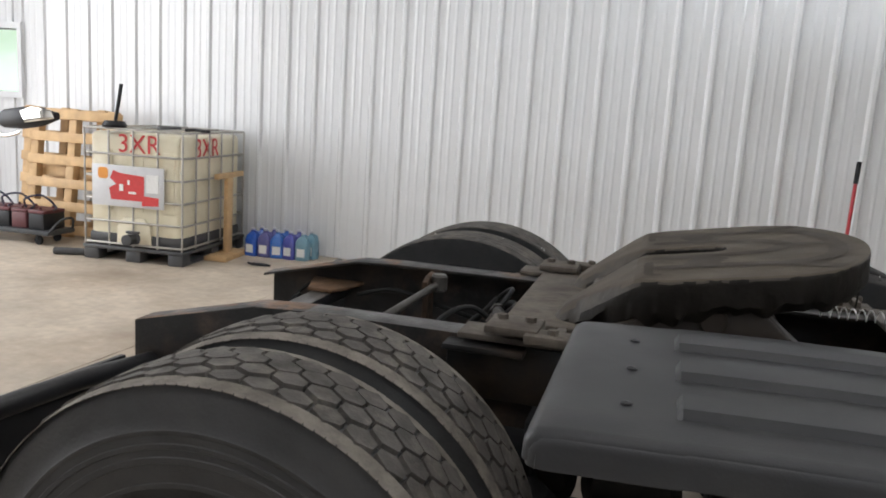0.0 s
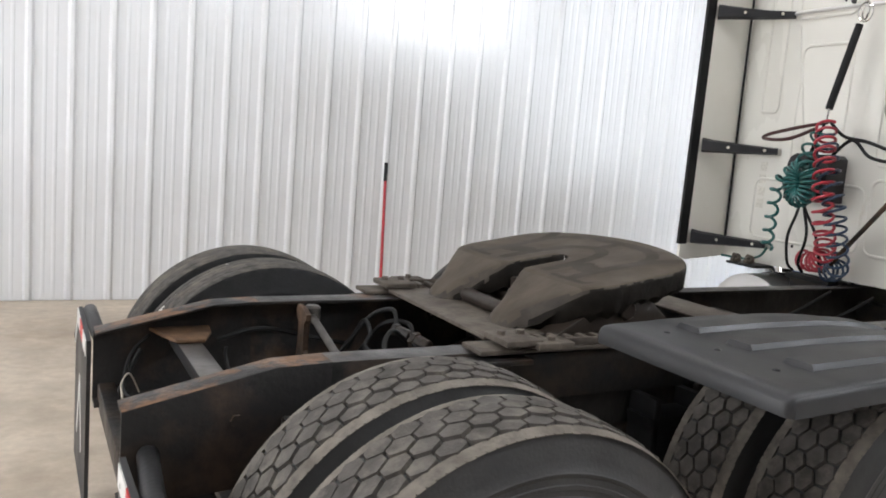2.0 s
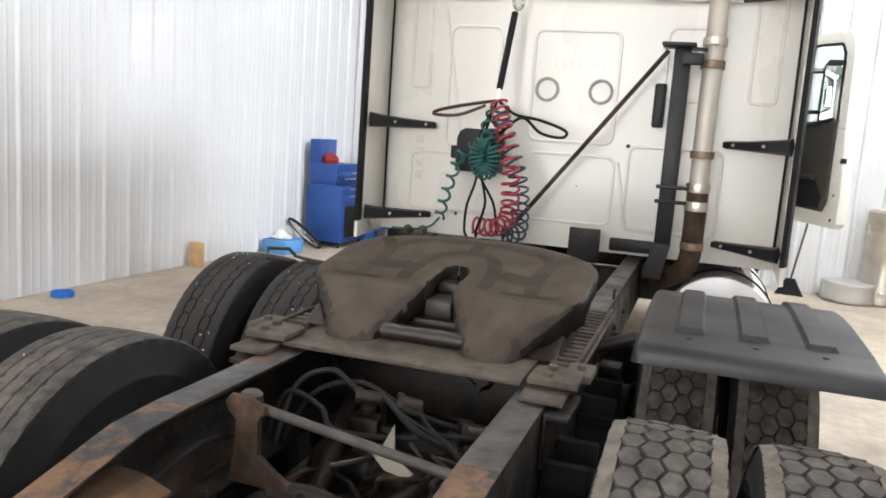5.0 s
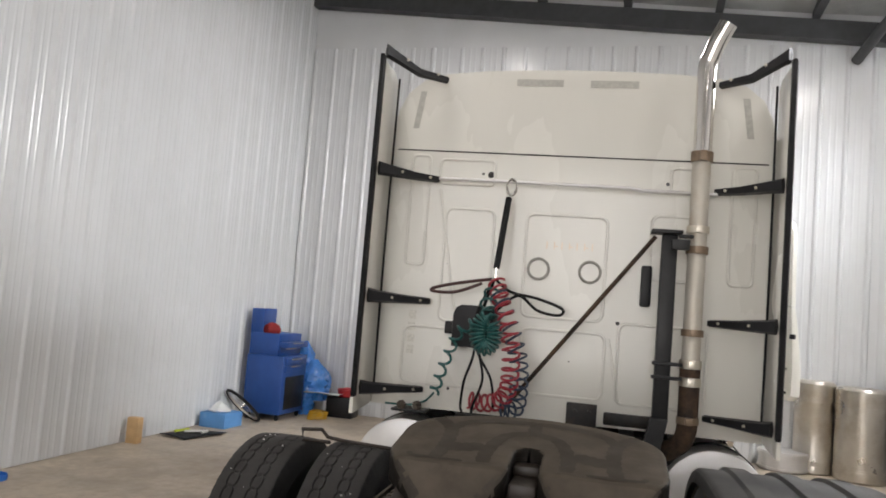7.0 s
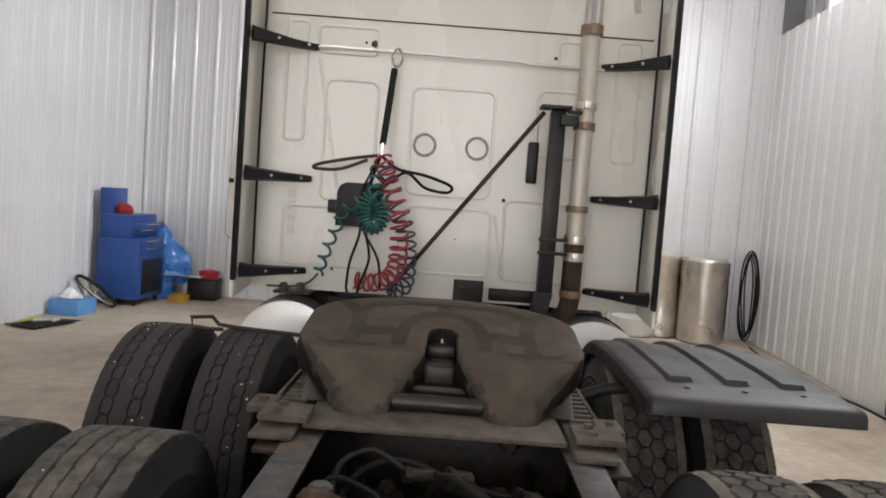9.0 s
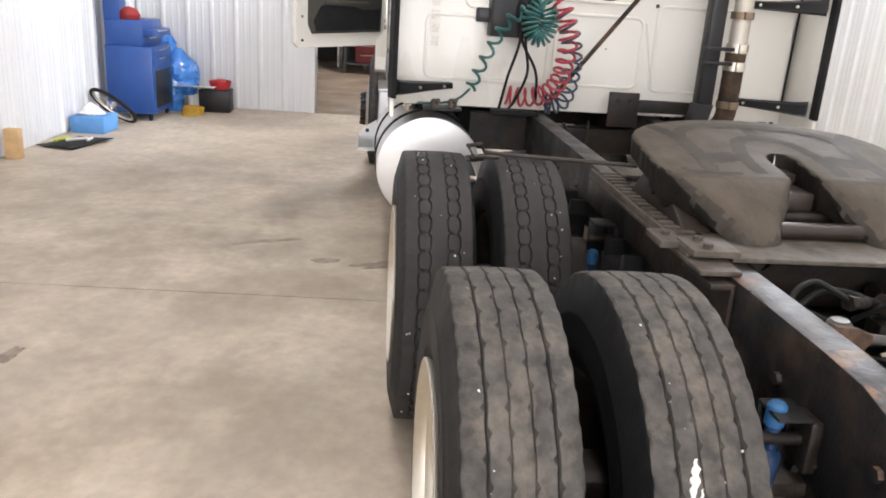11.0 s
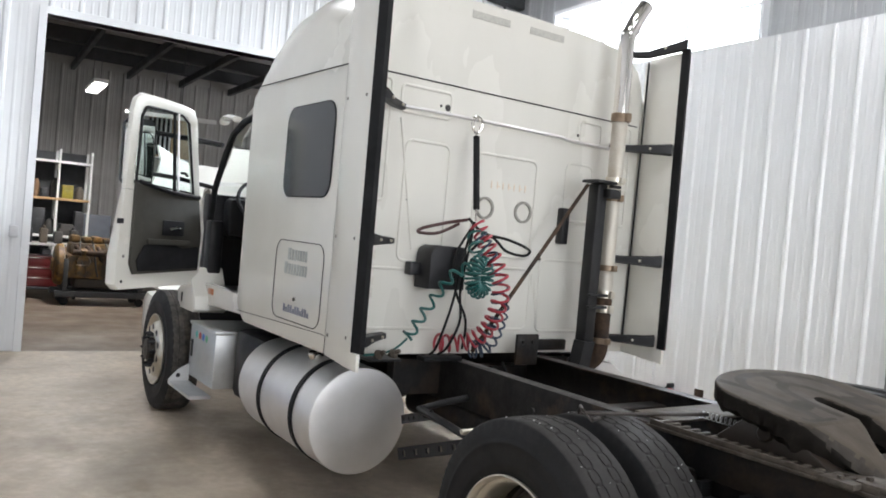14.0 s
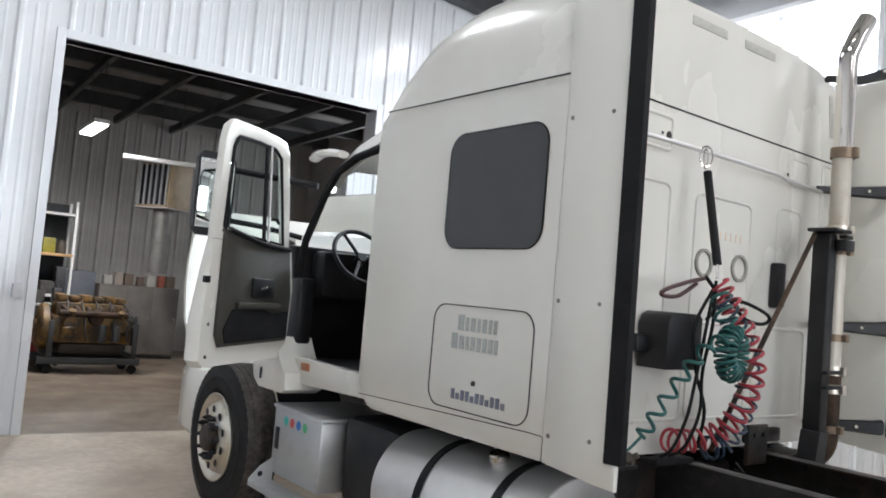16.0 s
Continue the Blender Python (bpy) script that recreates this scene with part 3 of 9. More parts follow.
# the workshop beyond the opening
WS_U, WS_L, WS_R, WS_H = 8.4, 5.5, -4.4, 4.9
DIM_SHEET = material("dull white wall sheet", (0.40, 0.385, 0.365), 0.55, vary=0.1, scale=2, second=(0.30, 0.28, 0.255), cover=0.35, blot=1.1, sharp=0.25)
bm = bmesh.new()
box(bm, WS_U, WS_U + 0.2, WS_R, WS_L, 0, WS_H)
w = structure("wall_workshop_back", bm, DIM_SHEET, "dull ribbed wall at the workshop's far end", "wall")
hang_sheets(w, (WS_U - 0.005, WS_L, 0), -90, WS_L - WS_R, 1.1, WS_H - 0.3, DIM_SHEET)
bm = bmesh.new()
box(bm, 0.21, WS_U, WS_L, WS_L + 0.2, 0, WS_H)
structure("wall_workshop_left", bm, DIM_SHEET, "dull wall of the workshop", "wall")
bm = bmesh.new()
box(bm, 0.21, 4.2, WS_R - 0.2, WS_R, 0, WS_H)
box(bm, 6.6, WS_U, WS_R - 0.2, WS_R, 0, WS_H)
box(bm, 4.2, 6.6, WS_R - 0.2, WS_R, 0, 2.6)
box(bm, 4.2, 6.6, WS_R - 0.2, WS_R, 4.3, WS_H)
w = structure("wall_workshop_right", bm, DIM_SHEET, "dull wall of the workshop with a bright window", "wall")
bm = bmesh.new()
faces(bm, [(2.5, WS_R - 1.2, 1.5), (9.0, WS_R - 1.2, 1.5), (9.0, WS_R - 1.2, 6), (2.5, WS_R - 1.2, 6)], [(0, 1, 2, 3)])
structure("backdrop_daylight", bm, glow("bright sky outside workshop", (0.95, 0.98, 1.0), 4.0), "bright daylight outside the workshop window", "backdrop")
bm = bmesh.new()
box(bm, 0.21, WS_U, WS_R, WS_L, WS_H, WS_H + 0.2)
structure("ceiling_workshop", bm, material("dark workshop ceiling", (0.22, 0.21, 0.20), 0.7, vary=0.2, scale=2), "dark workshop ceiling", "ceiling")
for i, u in enumerate((1.2, 2.8, 4.4, 6.0, 7.6)):
    bm = bmesh.new()
    box(bm, u - 0.06, u + 0.06, WS_R, WS_L, WS_H - 0.25, WS_H - 0.004, 0.01)
    structure(f"workshop_beam_{i + 1}", bm, STEEL_DARK, "dark workshop roof beam", "beam")
for i, v in enumerate((-3.4, -2.3, -1.2, -0.1, 1.0, 2.1, 3.2, 4.3)):
    bm = bmesh.new()
    box(bm, 0.25, WS_U, v - 0.04, v + 0.04, WS_H - 0.4, WS_H - 0.255, 0.01)
    structure(f"workshop_purlin_{i + 1}", bm, STEEL_DARK, "dark workshop roof purlin", "purlin")

# ---- truck ----
AXLE_R, AXLE_F, AXLE_S = -0.73, 0.65, 5.55      # rear drive, front drive and steer axle
WHEEL_Z, TYRE_R, TYRE_W = 0.492, 0.537, 0.268
truck = thing("semi_truck", "white sleeper-cab tractor with a black bare frame, doors open", "truck")


# -- wheels: built round local z, which points outwards --
def tyre_mesh(kind):
    """A tyre with its outer sidewall at z = 0 and its tread below; rib, lug or hex tread."""
    w, R = TYRE_W, TYRE_R
    base = R - 0.014
    side = [(0.300, -0.012), (0.311, -0.004), (0.34, 0.004), (0.342, 0.0065), (0.350, 0.0068), (0.352, 0.0052), (0.386, 0.0075), (0.388, 0.0100), (0.398, 0.0100), (0.400, 0.0078), (0.412, 0.0076), (0.414, 0.0098), (0.422, 0.0096), (0.424, 0.0070), (0.437, 0.006), (0.440, 0.008), (0.446, 0.008), (0.449, 0.004), (0.472, -0.003), (base - 0.012, -0.014)]
    if kind != "hex":
        side = [(0.300, -0.012), (0.311, -0.004), (0.34, 0.003), (0.343, 0.0048), (0.352, 0.0052), (0.375, 0.0068), (0.40, 0.0078), (0.425, 0.0072), (0.428, 0.0080), (0.434, 0.0078), (0.437, 0.006), (0.455, 0.0022), (0.472, -0.003), (base - 0.012, -0.014)]
    n = {"rib": 288, "lug": 400}.get(kind, 96)
    rnd = random.Random(3)
    # grooves: place across the tread, half width, depth
    if kind == "rib":
        grooves = [(-0.022 - (w - 0.044) * q, g, deep) for q, g, deep in ((0.2, 0.0034, 0.012), (0.4, 0.0018, 0.008), (0.6, 0.0018, 0.008), (0.8, 0.0034, 0.012))]
    elif kind == "lug":
        grooves = [(-0.084, 0.0024, 0.008), (-w + 0.084, 0.0024, 0.008)]
    else:
        grooves = []
    bm = bmesh.new()
    if not grooves:
        tread = [(base, -0.020), (base + 0.001, -w / 2), (base, -w + 0.020)]
        lathe(bm, side + tread + [(r, -w - h) for r, h in reversed(side)], None, n)
        return mesh_of(bm, "tyre")
    top = R if kind == "rib" else R - 0.0105

    def crown(h):
        return top - 0.006 * abs((h + w / 2) / (w / 2)) ** 2

    rings = []
    for i in range(n):
        a = 2 * math.pi * i / n
        edge = 0.0022 * (i % 6 < 2) + rnd.uniform(0, 0.0008)
        prof = list(side) + [(crown(-0.012) - 0.004, -0.016 - edge), (crown(-0.022), -0.023)]
        for h, g, deep in grooves:
            if kind == "rib":           # a fine groove with small notches in both its edges
                h += 0.0010 * math.sin(i * 0.7) + rnd.uniform(-0.0005, 0.0005)
                up = g + (0.0080 if i % 8 == 0 else 0.0)
                dn = g + (0.0080 if i % 8 == 4 else 0.0)
                c = crown(h)
                prof += [(c - 0.0008, h + up + 0.0010), (c - 0.0020, h + up), (c - deep, h + g * 0.6), (c - deep, h - g * 0.6), (c - 0.0020, h - dn), (c - 0.0008, h - dn - 0.0010)]
            else:                       # a chain of rounded blocks between two waving grooves
                q = i % 8
                half = (0.0120, 0.0178, 0.0205, 0.0212, 0.0214, 0.0212, 0.0205, 0.0178)[q]
                bar = 0.0075 if q == 0 else 0.0
                for edge_h in (h + half, h - half):
                    c = crown(edge_h)
                    prof += [(c, edge_h + g + 0.0012), (c - deep, edge_h + g * 0.5), (c - deep, edge_h - g * 0.5), (c - (bar if edge_h > h else 0.0), edge_h - g - 0.0012)]
                    if edge_h > h:
                        prof += [(c - bar, h + 0.003), (c - bar, h - 0.003)]
        prof += [(crown(-0.022), -w + 0.023), (crown(-0.012) - 0.004, -w + 0.016 + edge)] + [(r, -w - h) for r, h in reversed(side)]
        rings.append([bm.verts.new((r * math.cos(a), r * math.sin(a), h)) for r, h in prof])
    for i in range(n):
        p, q = rings[i], rings[(i + 1) % n]
        for j in range(len(p) - 1):
            bm.faces.new((p[j], q[j], q[j + 1], p[j + 1]))
    return mesh_of(bm, "tyre")


def block_mesh(kind):
    """Raised tread blocks: honeycomb, or lugs with shoulder bars."""
    rnd = random.Random(5)
    bm = bmesh.new()
    base, R, w = TYRE_R - (0.016 if kind == "hex" else 0.0155), TYRE_R, TYRE_W

    def block(outline, top):
        vs = []
        for z_in, r in ((1.0, base), (0.95, top)):
            cx = sum(p[0] for p in outline) / len(outline)
            cz = sum(p[1] for p in outline) / len(outline)
            vs.append([bm.verts.new((r * math.cos(cx + (a - cx) * z_in), r * math.sin(cx + (a - cx) * z_in), cz + (h - cz) * z_in)) for a, h in outline])
        n = len(outline)
        bm.faces.new(vs[1])
        for i in range(n):
            bm.faces.new((vs[0][i], vs[0][(i + 1) % n], vs[1][(i + 1) % n], vs[1][i]))

    if kind == "hex":
        pitch = 2 * math.pi / 50
        rows = 4
        dz = (w - 0.082) / rows
        for j in range(rows):
            for i in range(50):
                a = (i + 0.5 * (j % 2)) * pitch
                h = -0.041 - (j + 0.5) * dz
                sx, sz = pitch * rnd.uniform(0.452, 0.474), dz * rnd.uniform(0.590, 0.618)
                out = [(a + sx * x, h + sz * z) for x, z in ((-1.0, -0.42), (0, -1.0), (1.0, -0.42), (1.0, 0.42), (0, 1.0), (-1.0, 0.42))]
                block(out, R - 0.004 * abs((j - 1.5) / 1.5) ** 2 + rnd.uniform(-0.0008, 0.0008))
        # worn shoulder bands with a fine saw-toothed outer edge
        for h0, h1 in ((-0.010, -0.041), (-w + 0.010, -w + 0.041)):
            for i in range(150):
                a0, a1, a2 = (2 * math.pi * (i + q) / 150 for q in (0, 0.82, 1))
                out = h0 + (0.004 if h0 > h1 else -0.004) * rnd.uniform(0.3, 1.0)
                lo, hi = [], []
                for a, hh in ((a0, out), (a1, out), (a2, h0 - (0.003 if h0 > h1 else -0.003)), (a2, h1), (a0, h1)):
                    lo.append(bm.verts.new((base * math.cos(a), base * math.sin(a), hh)))
                    top = R - 0.008 - 0.006 * (abs(hh - h1) / 0.031)
                    hi.append(bm.verts.new((top * math.cos(a), top * math.sin(a), hh)))
                bm.faces.new(hi)
                for k in (0, 1, 3):
                    bm.faces.new((lo[k], lo[(k + 1) % 5], hi[(k + 1) % 5], hi[k]))
    return mesh_of(bm, "tread", False)


def rim_mesh(deep):
    bm = bmesh.new()
    if deep:
        lathe(bm, [(0.298, -0.018), (0.315, 0.004), (0.315, 0.012), (0.309, 0.014), (0.302, 0.006), (0.296, -0.02), (0.286, -0.028), (0.277, -0.05), (0.272, -0.12), (0.266, -0.150)], None, 64)
    else:
        lathe(bm, [(0.298, -0.018), (0.315, 0.004), (0.315, 0.012), (0.309, 0.014), (0.302, 0.006), (0.29, -0.02), (0.272, -0.03), (0.262, -0.04), (0.245, 0.0), (0.22, 0.022), (0.15, 0.035), (0.148, 0.02), (0.10, 0.02)], None, 64)
    return mesh_of(bm, "rim")


def disc_mesh():
    """The dished wheel centre with round hand holes, set deep in the rim."""
    bm = bmesh.new()
    lathe(bm, [(0.267, -0.149), (0.262, -0.185), (0.245, -0.195), (0.232, -0.165), (0.224, -0.158)], None, 64)
    n = 8
    m = 12
    zh = -0.158
    for k in range(n):                      # ring of plates, each with a hole
        a0 = 2 * math.pi * k / n
        mid = a0 + math.pi / n
        hole = [(0.180 * math.cos(mid) + 0.031 * math.cos(t), 0.180 * math.sin(mid) + 0.031 * math.sin(t)) for t in (2 * math.pi * i / m + mid for i in range(m))]
        outer = []
        for i in range(m):
            t = 2 * math.pi * i / m
            lx, ly = math.cos(t), math.sin(t)
            s = 1 / max(abs(lx), abs(ly))
            r = 0.180 + lx * s * 0.044
            aa = mid + ly * s * math.pi / n
            outer.append((r * math.cos(aa), r * math.sin(aa)))
        H = [bm.verts.new((x, y, zh)) for x, y in hole]
        D = [bm.verts.new((x * 1.0, y * 1.0, zh - 0.05)) for x, y in hole]
        O = [bm.verts.new((x, y, zh)) for x, y in outer]
        for i in range(m):
            j = (i + 1) % m
            bm.faces.new((H[i], H[j], O[j], O[i]))
            bm.faces.new((D[i], D[j], H[j], H[i]))
    lathe(bm, [(0.136, -0.158), (0.128, -0.148), (0.112, -0.146), (0.104, -0.144), (0.100, -0.120), (0.090, -0.106), (0.062, -0.100), (0.050, -0.092), (0.0005, -0.090)], None, 32)
    lathe(bm, [(0.245, -0.195), (0.244, -0.21), (0.0005, -0.21)], None, 64)
    bmesh.ops.remove_doubles(bm, verts=bm.verts, dist=0.0008)
    return mesh_of(bm, "wheel_disc")


def nuts_mesh(r, z, length, cr=0.014, spike=False):
    bm = bmesh.new()
    ring_hex(bm, (r, 0, z), cr, length * (0.5 if spike else 1), Matrix())
    if spike:
        lathe(bm, [(cr * 0.85, z + length * 0.5), (cr * 0.7, z + length * 0.8), (0.001, z + length)], Matrix.Translation((r, 0, 0)), 8)
    return mesh_of(bm, "lug_nut", False)


TYRES = {k: tyre_mesh(k) for k in ("rib", "lug", "hex")}
for k, me in TYRES.items():
    me.materials.append(TYRE if k == "hex" else TYRE_DARK)
RIBS = TYRES["rib"]
RIBS.materials.append(RIB_TREAD)
for p in RIBS.polygons:
    if Vector(p.center[:2]).length > TYRE_R - 0.012:
        p.material_index = 1
BLOCKS = {"hex": block_mesh("hex")}
DARK_TREAD = material("worn black tread", (0.032, 0.030, 0.029), 0.72, vary=0.2, scale=12, spec=0.25, second=(0.042, 0.040, 0.037), cover=0.35, blot=9, bump=0.15, bump_scale=120)
TYRES["lug"].materials.append(DARK_TREAD)
for p in TYRES["lug"].polygons:
    if Vector(p.center[:2]).length > TYRE_R - 0.02:
        p.material_index = 1
BLOCKS["hex"].materials.append(TREAD)
BLOCKS["hex"].materials.append(material("pale dusty shoulder rubber", (0.155, 0.138, 0.118), 0.85, vary=0.3, scale=20, second=(0.08, 0.073, 0.066), cover=0.36, blot=16, bump=0.3, bump_scale=120, spec=0.2))
for p in BLOCKS["hex"].polygons:
    if p.center.z > -0.04 or p.center.z < -TYRE_W + 0.04:
        p.material_index = 1
RIM_DEEP, RIM_STEER, DISC = rim_mesh(True), rim_mesh(False), disc_mesh()
NUT, NUT_SPIKE = nuts_mesh(0.150, 0.0, 0.03), nuts_mesh(0.142, 0.035, 0.07, 0.02, True)
RIM_DEEP.materials.append(ALU), RIM_STEER.materials.append(ALU), DISC.materials.append(HUB_RUST)
NUT.materials.append(HUB_RUST), NUT_SPIKE.materials.append(BLACK_PLASTIC)


def child(name, me, parent, m=None, label=""):
    ob = new(name, me)
    ob.parent = parent
    if m is not None:
        ob.matrix_basis = m
    return tagged(ob, label=label)


def wheel(x, y, side, kind, label, face="deep", z=WHEEL_Z, spin=0.0):
    """side +1: the outer face looks to +y."""
    m = pose(x, y, z, -90 * side, 0, 0) @ pose(0, 0, 0, 0, 0, spin)
    hub = new("wheel")
    hub.parent, hub.matrix_basis = truck, m
    tagged(hub, label)
    grow = Matrix.Diagonal((1.018, 1.018, 1, 1)) if kind == "lug" else Matrix.Diagonal((1, 1, 0.955, 1)) if kind == "hex" else Matrix.Diagonal((1, 1, 0.94, 1)) if face != "steer" else None
    child("tyre", TYRES[kind], hub, grow)
    if kind in BLOCKS:
        child("tread", BLOCKS[kind], hub, grow, "honeycomb tread blocks")
    if side > 0 and face != "steer":
        tagged(child("grit", GRIT, hub, pose(0, 0, 0, 0, 0, 37 * x) @ Matrix.Diagonal((1.004, 1.004, 1, 1) if kind == "lug" else (1, 1, 1, 1)), "pale road grit stuck in the tread"), kind="stuff")
    if face == "deep":
        child("rim", RIM_DEEP, hub, None, "bright aluminium rim")
        child("wheel_disc", DISC, hub, None, "brown wheel centre with round hand holes")
        for i in range(10):
            child("lug_nut", NUT, hub, Matrix.Translation((0, 0, -0.16)) @ pose(0, 0, 0, 0, 0, 36 * i + 18))
    elif face == "steer":
        child("rim", RIM_STEER, hub, None, "polished rim with round holes")
        for i in range(10):
            child("lug_nut", NUT_SPIKE, hub, pose(0, 0, -0.01, 0, 0, 36 * i), "black spiked nut cover")
        bm = bmesh.new()
        for i in range(10):
            a = 2 * math.pi * (i + 0.5) / 10
            lathe(bm, [(0.030, 0.0), (0.0005, 0.001)], Matrix.Translation((0.198 * math.cos(a), 0.198 * math.sin(a), 0.0295)) @ pose(0, 0, 0, 0, 0, 0), 14)
        lathe(bm, [(0.095, 0.021), (0.0005, 0.024)], None, 24)
        part("hand_holes", bm, BLACK_PLASTIC, hub)
        bm = bmesh.new()
        lathe(bm, [(0.10, 0.02), (0.098, 0.07), (0.085, 0.085), (0.0005, 0.09)], None, 28)
        part("hub_cap", bm, HUB_RUST, hub, "dark oily hub cap")
    else:
        bm = bmesh.new()
        lathe(bm, [(0.299, -0.012), (0.28, -0.04), (0.26, -0.12), (0.1, -0.13), (0.0005, -0.13)], None, 40)
        part("rim", bm, HUB_RUST, hub)
    return hub


rg = random.Random(4)
bm = bmesh.new()
for k in range(64):
    a, h, q = rg.uniform(0, 2 * math.pi), rg.uniform(-TYRE_W + 0.03, -0.03), rg.uniform(0.0012, 0.0028)
    m = pose(0, 0, 0, 0, 0, math.degrees(a)) @ Matrix.Translation((TYRE_R - 0.005, 0, h)) @ pose(0, 0, 0, 40, 30, 10)
    box(bm, -q, q, -q, q, -q, q, 0, m)
GRIT = mesh_of(bm, "grit", False)
GRIT.materials.append(material("white grit", (0.75, 0.74, 0.72), 0.4, vary=0.05))
OUT, INN = 1.216, 0.872
for x, kl in ((AXLE_R, "rib"), (AXLE_F, "lug")):
    dy, zz = (0.052, WHEEL_Z) if kl == "rib" else (0.005, WHEEL_Z)
    x += -0.012 if kl == "rib" else -0.010
    wheel(x, OUT - dy, 1, kl, "outer dual wheel with a dusty ribbed tyre" if kl == "rib" else "outer dual wheel with a black lug tyre", z=zz, spin=11)
    wheel(x, INN - dy, 1, kl, "inner dual wheel", "plain", z=zz, spin=29)
for x in (AXLE_R, AXLE_F):
    wheel(x, -OUT, -1, "hex", "outer dual wheel with a dusty honeycomb tyre", spin=17)
    wheel(x, -INN - 0.035, -1, "hex", "inner dual wheel with a honeycomb tyre", "plain", spin=40)
for s in (1, -1):
    wheel(AXLE_S, 1.335 if s > 0 else -1.25, s, "rib", "steer wheel with a polished rim", "steer", z=0.478)

# white paint splashed on the tread of the inner rear tyre
PAINT = material("white paint splash", (0.72, 0.71, 0.68), 0.5, vary=0.08, scale=40)
rp = random.Random(9)
bm = bmesh.new()
for y0, a0, a1, wd in ((0.729, 138.5, 146, 0.011), (0.737, 143, 151, 0.005), (0.722, 144, 148.5, 0.004), (0.700, 152, 156, 0.005), (0.770, 150, 154, 0.003)):
    rows = []
    for k in range(13):
        f = k / 12
        a = radians(a0 + (a1 - a0) * f)
        hw = wd * math.sin(math.pi * (0.06 + 0.88 * f)) ** 0.7 * rp.uniform(0.5, 1.1)
        yc = y0 + 0.012 * (f - 0.5) + rp.uniform(-0.002, 0.002)
        rows.append([Vector((AXLE_R - 0.012 + r * math.cos(a), y, WHEEL_Z + r * math.sin(a))) for y, r in ((yc - hw, TYRE_R - 0.002), (yc - hw * 0.8, TYRE_R + 0.0006), (yc + hw * 0.8, TYRE_R + 0.0006), (yc + hw, TYRE_R - 0.002))])
    skin(bm, rows)
part("paint_splash", bm, PAINT, truck, "white paint splashed on the inner rear tyre")

# -- frame rails, narrower towards the cut-off rear end --
RAIL, RAIL_C = 0.42, -0.05      # half width of the frame, and its middle
TOP, BOT, END = 0.955, 0.685, -1.42


def rail(side):
    bm = bmesh.new()
    o, i = RAIL_C + side * RAIL, RAIL_C + side * (RAIL - 0.093)
    t = 0.010
    line = [(END, 0.615, 0.865), (-1.05, 0.64, 0.95), (-0.9, BOT, TOP), (7.0, BOT, TOP)]
    rows = []
    for x, zb, zt in line:
        sec = [(i, zb), (o, zb), (o, zt), (i, zt), (i, zt - t), (o - side * t, zt - t), (o - side * t, zb + t), (i, zb + t)]
        rows.append([Vector((x, y, z)) for y, z in sec])
    R = skin(bm, rows, loop=True)
    bm.faces.new(R[0])
    bm.faces.new(R[-1][::-1])
    es = [e for e in bm.edges if abs(e.verts[0].co.x - e.verts[1].co.x) > 0.05]
    bmesh.ops.bevel(bm, geom=es, offset=0.006, segments=2, profile=0.5, affect="EDGES", clamp_overlap=True)
    # bolt heads along the web
    for k in range(16):
        x = END + 0.08 + k * 0.19
        ring_hex(bm, (x, 0.72 + 0.10 * (k % 2), 0), 0.016, 0.012, pose(0, o, 0, 90, 0, 0) if side < 0 else Matrix(((1, 0, 0, 0), (0, 0, 1, o), (0, 1, 0, 0), (0, 0, 0, 1))))
    return bm


for s in (1, -1):
    ob = part("frame_rail", rail(s), RAIL_PAINT, truck, "black frame rail with rusted cut end")
    ob.data.materials.append(RAIL_TOP)
    ob.data.materials.append(RAIL_END)
    ob.data.materials.append(RAIL_WORN)
    for p in ob.data.polygons:
        if p.normal.z > 0.5 and p.center.z > 0.8:
            p.material_index = 3 if p.center.x < -0.85 else 1
        elif p.center.x < -0.95:
            p.material_index = 2

# -- cross members --
bm = bmesh.new()
box(bm, -1.405, -1.35, RAIL_C - RAIL + 0.012, RAIL_C + RAIL - 0.012, 0.60, 0.675, 0.006)
box(bm, -1.345, -1.335, RAIL_C - RAIL + 0.012, RAIL_C + RAIL - 0.012, 0.50, 0.66, 0.003)
part("rear_crossmember", bm, FRAME, truck)
bm = bmesh.new()
box(bm, -1.185, -1.105, RAIL_C - 0.40, RAIL_C + 0.40, 0.80, 0.845, 0.008)
ob = part("crossmember", bm, BLACK_PAINT, truck, "black cross member with a scraped bright top")
ob.data.materials.append(material("scraped bare steel", (0.20, 0.19, 0.18), 0.38, 0.8, vary=0.25, scale=14, second=(0.10, 0.085, 0.07), cover=0.36, blot=5, bump=0.15, bump_scale=50))
for p in ob.data.polygons:
    if p.normal.z > 0.5:
        p.material_index = 1
for s in (1, -1):
    bm = bmesh.new()
    prism(bm, [(-1.19, RAIL_C + 0.22 * s), (-1.10, RAIL_C + 0.22 * s), (-1.06, RAIL_C + (RAIL - 0.10) * s), (-1.05, RAIL_C + (RAIL - 0.015) * s), (-1.25, RAIL_C + (RAIL - 0.015) * s), (-1.22, RAIL_C + (RAIL - 0.10) * s)], 0.846, 0.860, "z", bevel=0.005)
    part("crossmember_gusset", bm, ORANGE_RUST, truck, "orange rusted gusset of the cross member")
for x in (0.05, 1.35, 2.6, 3.8):
    bm = bmesh.new()
    box(bm, x - 0.06, x + 0.06, RAIL_C - RAIL + 0.012, RAIL_C + RAIL - 0.012, 0.70, 0.86, 0.01)
    part("crossmember", bm, FRAME, truck)

AXLE_GRIME = material("grimy axle iron", (0.019, 0.015, 0.0125), 0.42, vary=0.35, scale=20, second=(0.075, 0.046, 0.029), cover=0.34, blot=7, bump=0.4, bump_scale=50, spec=0.3)
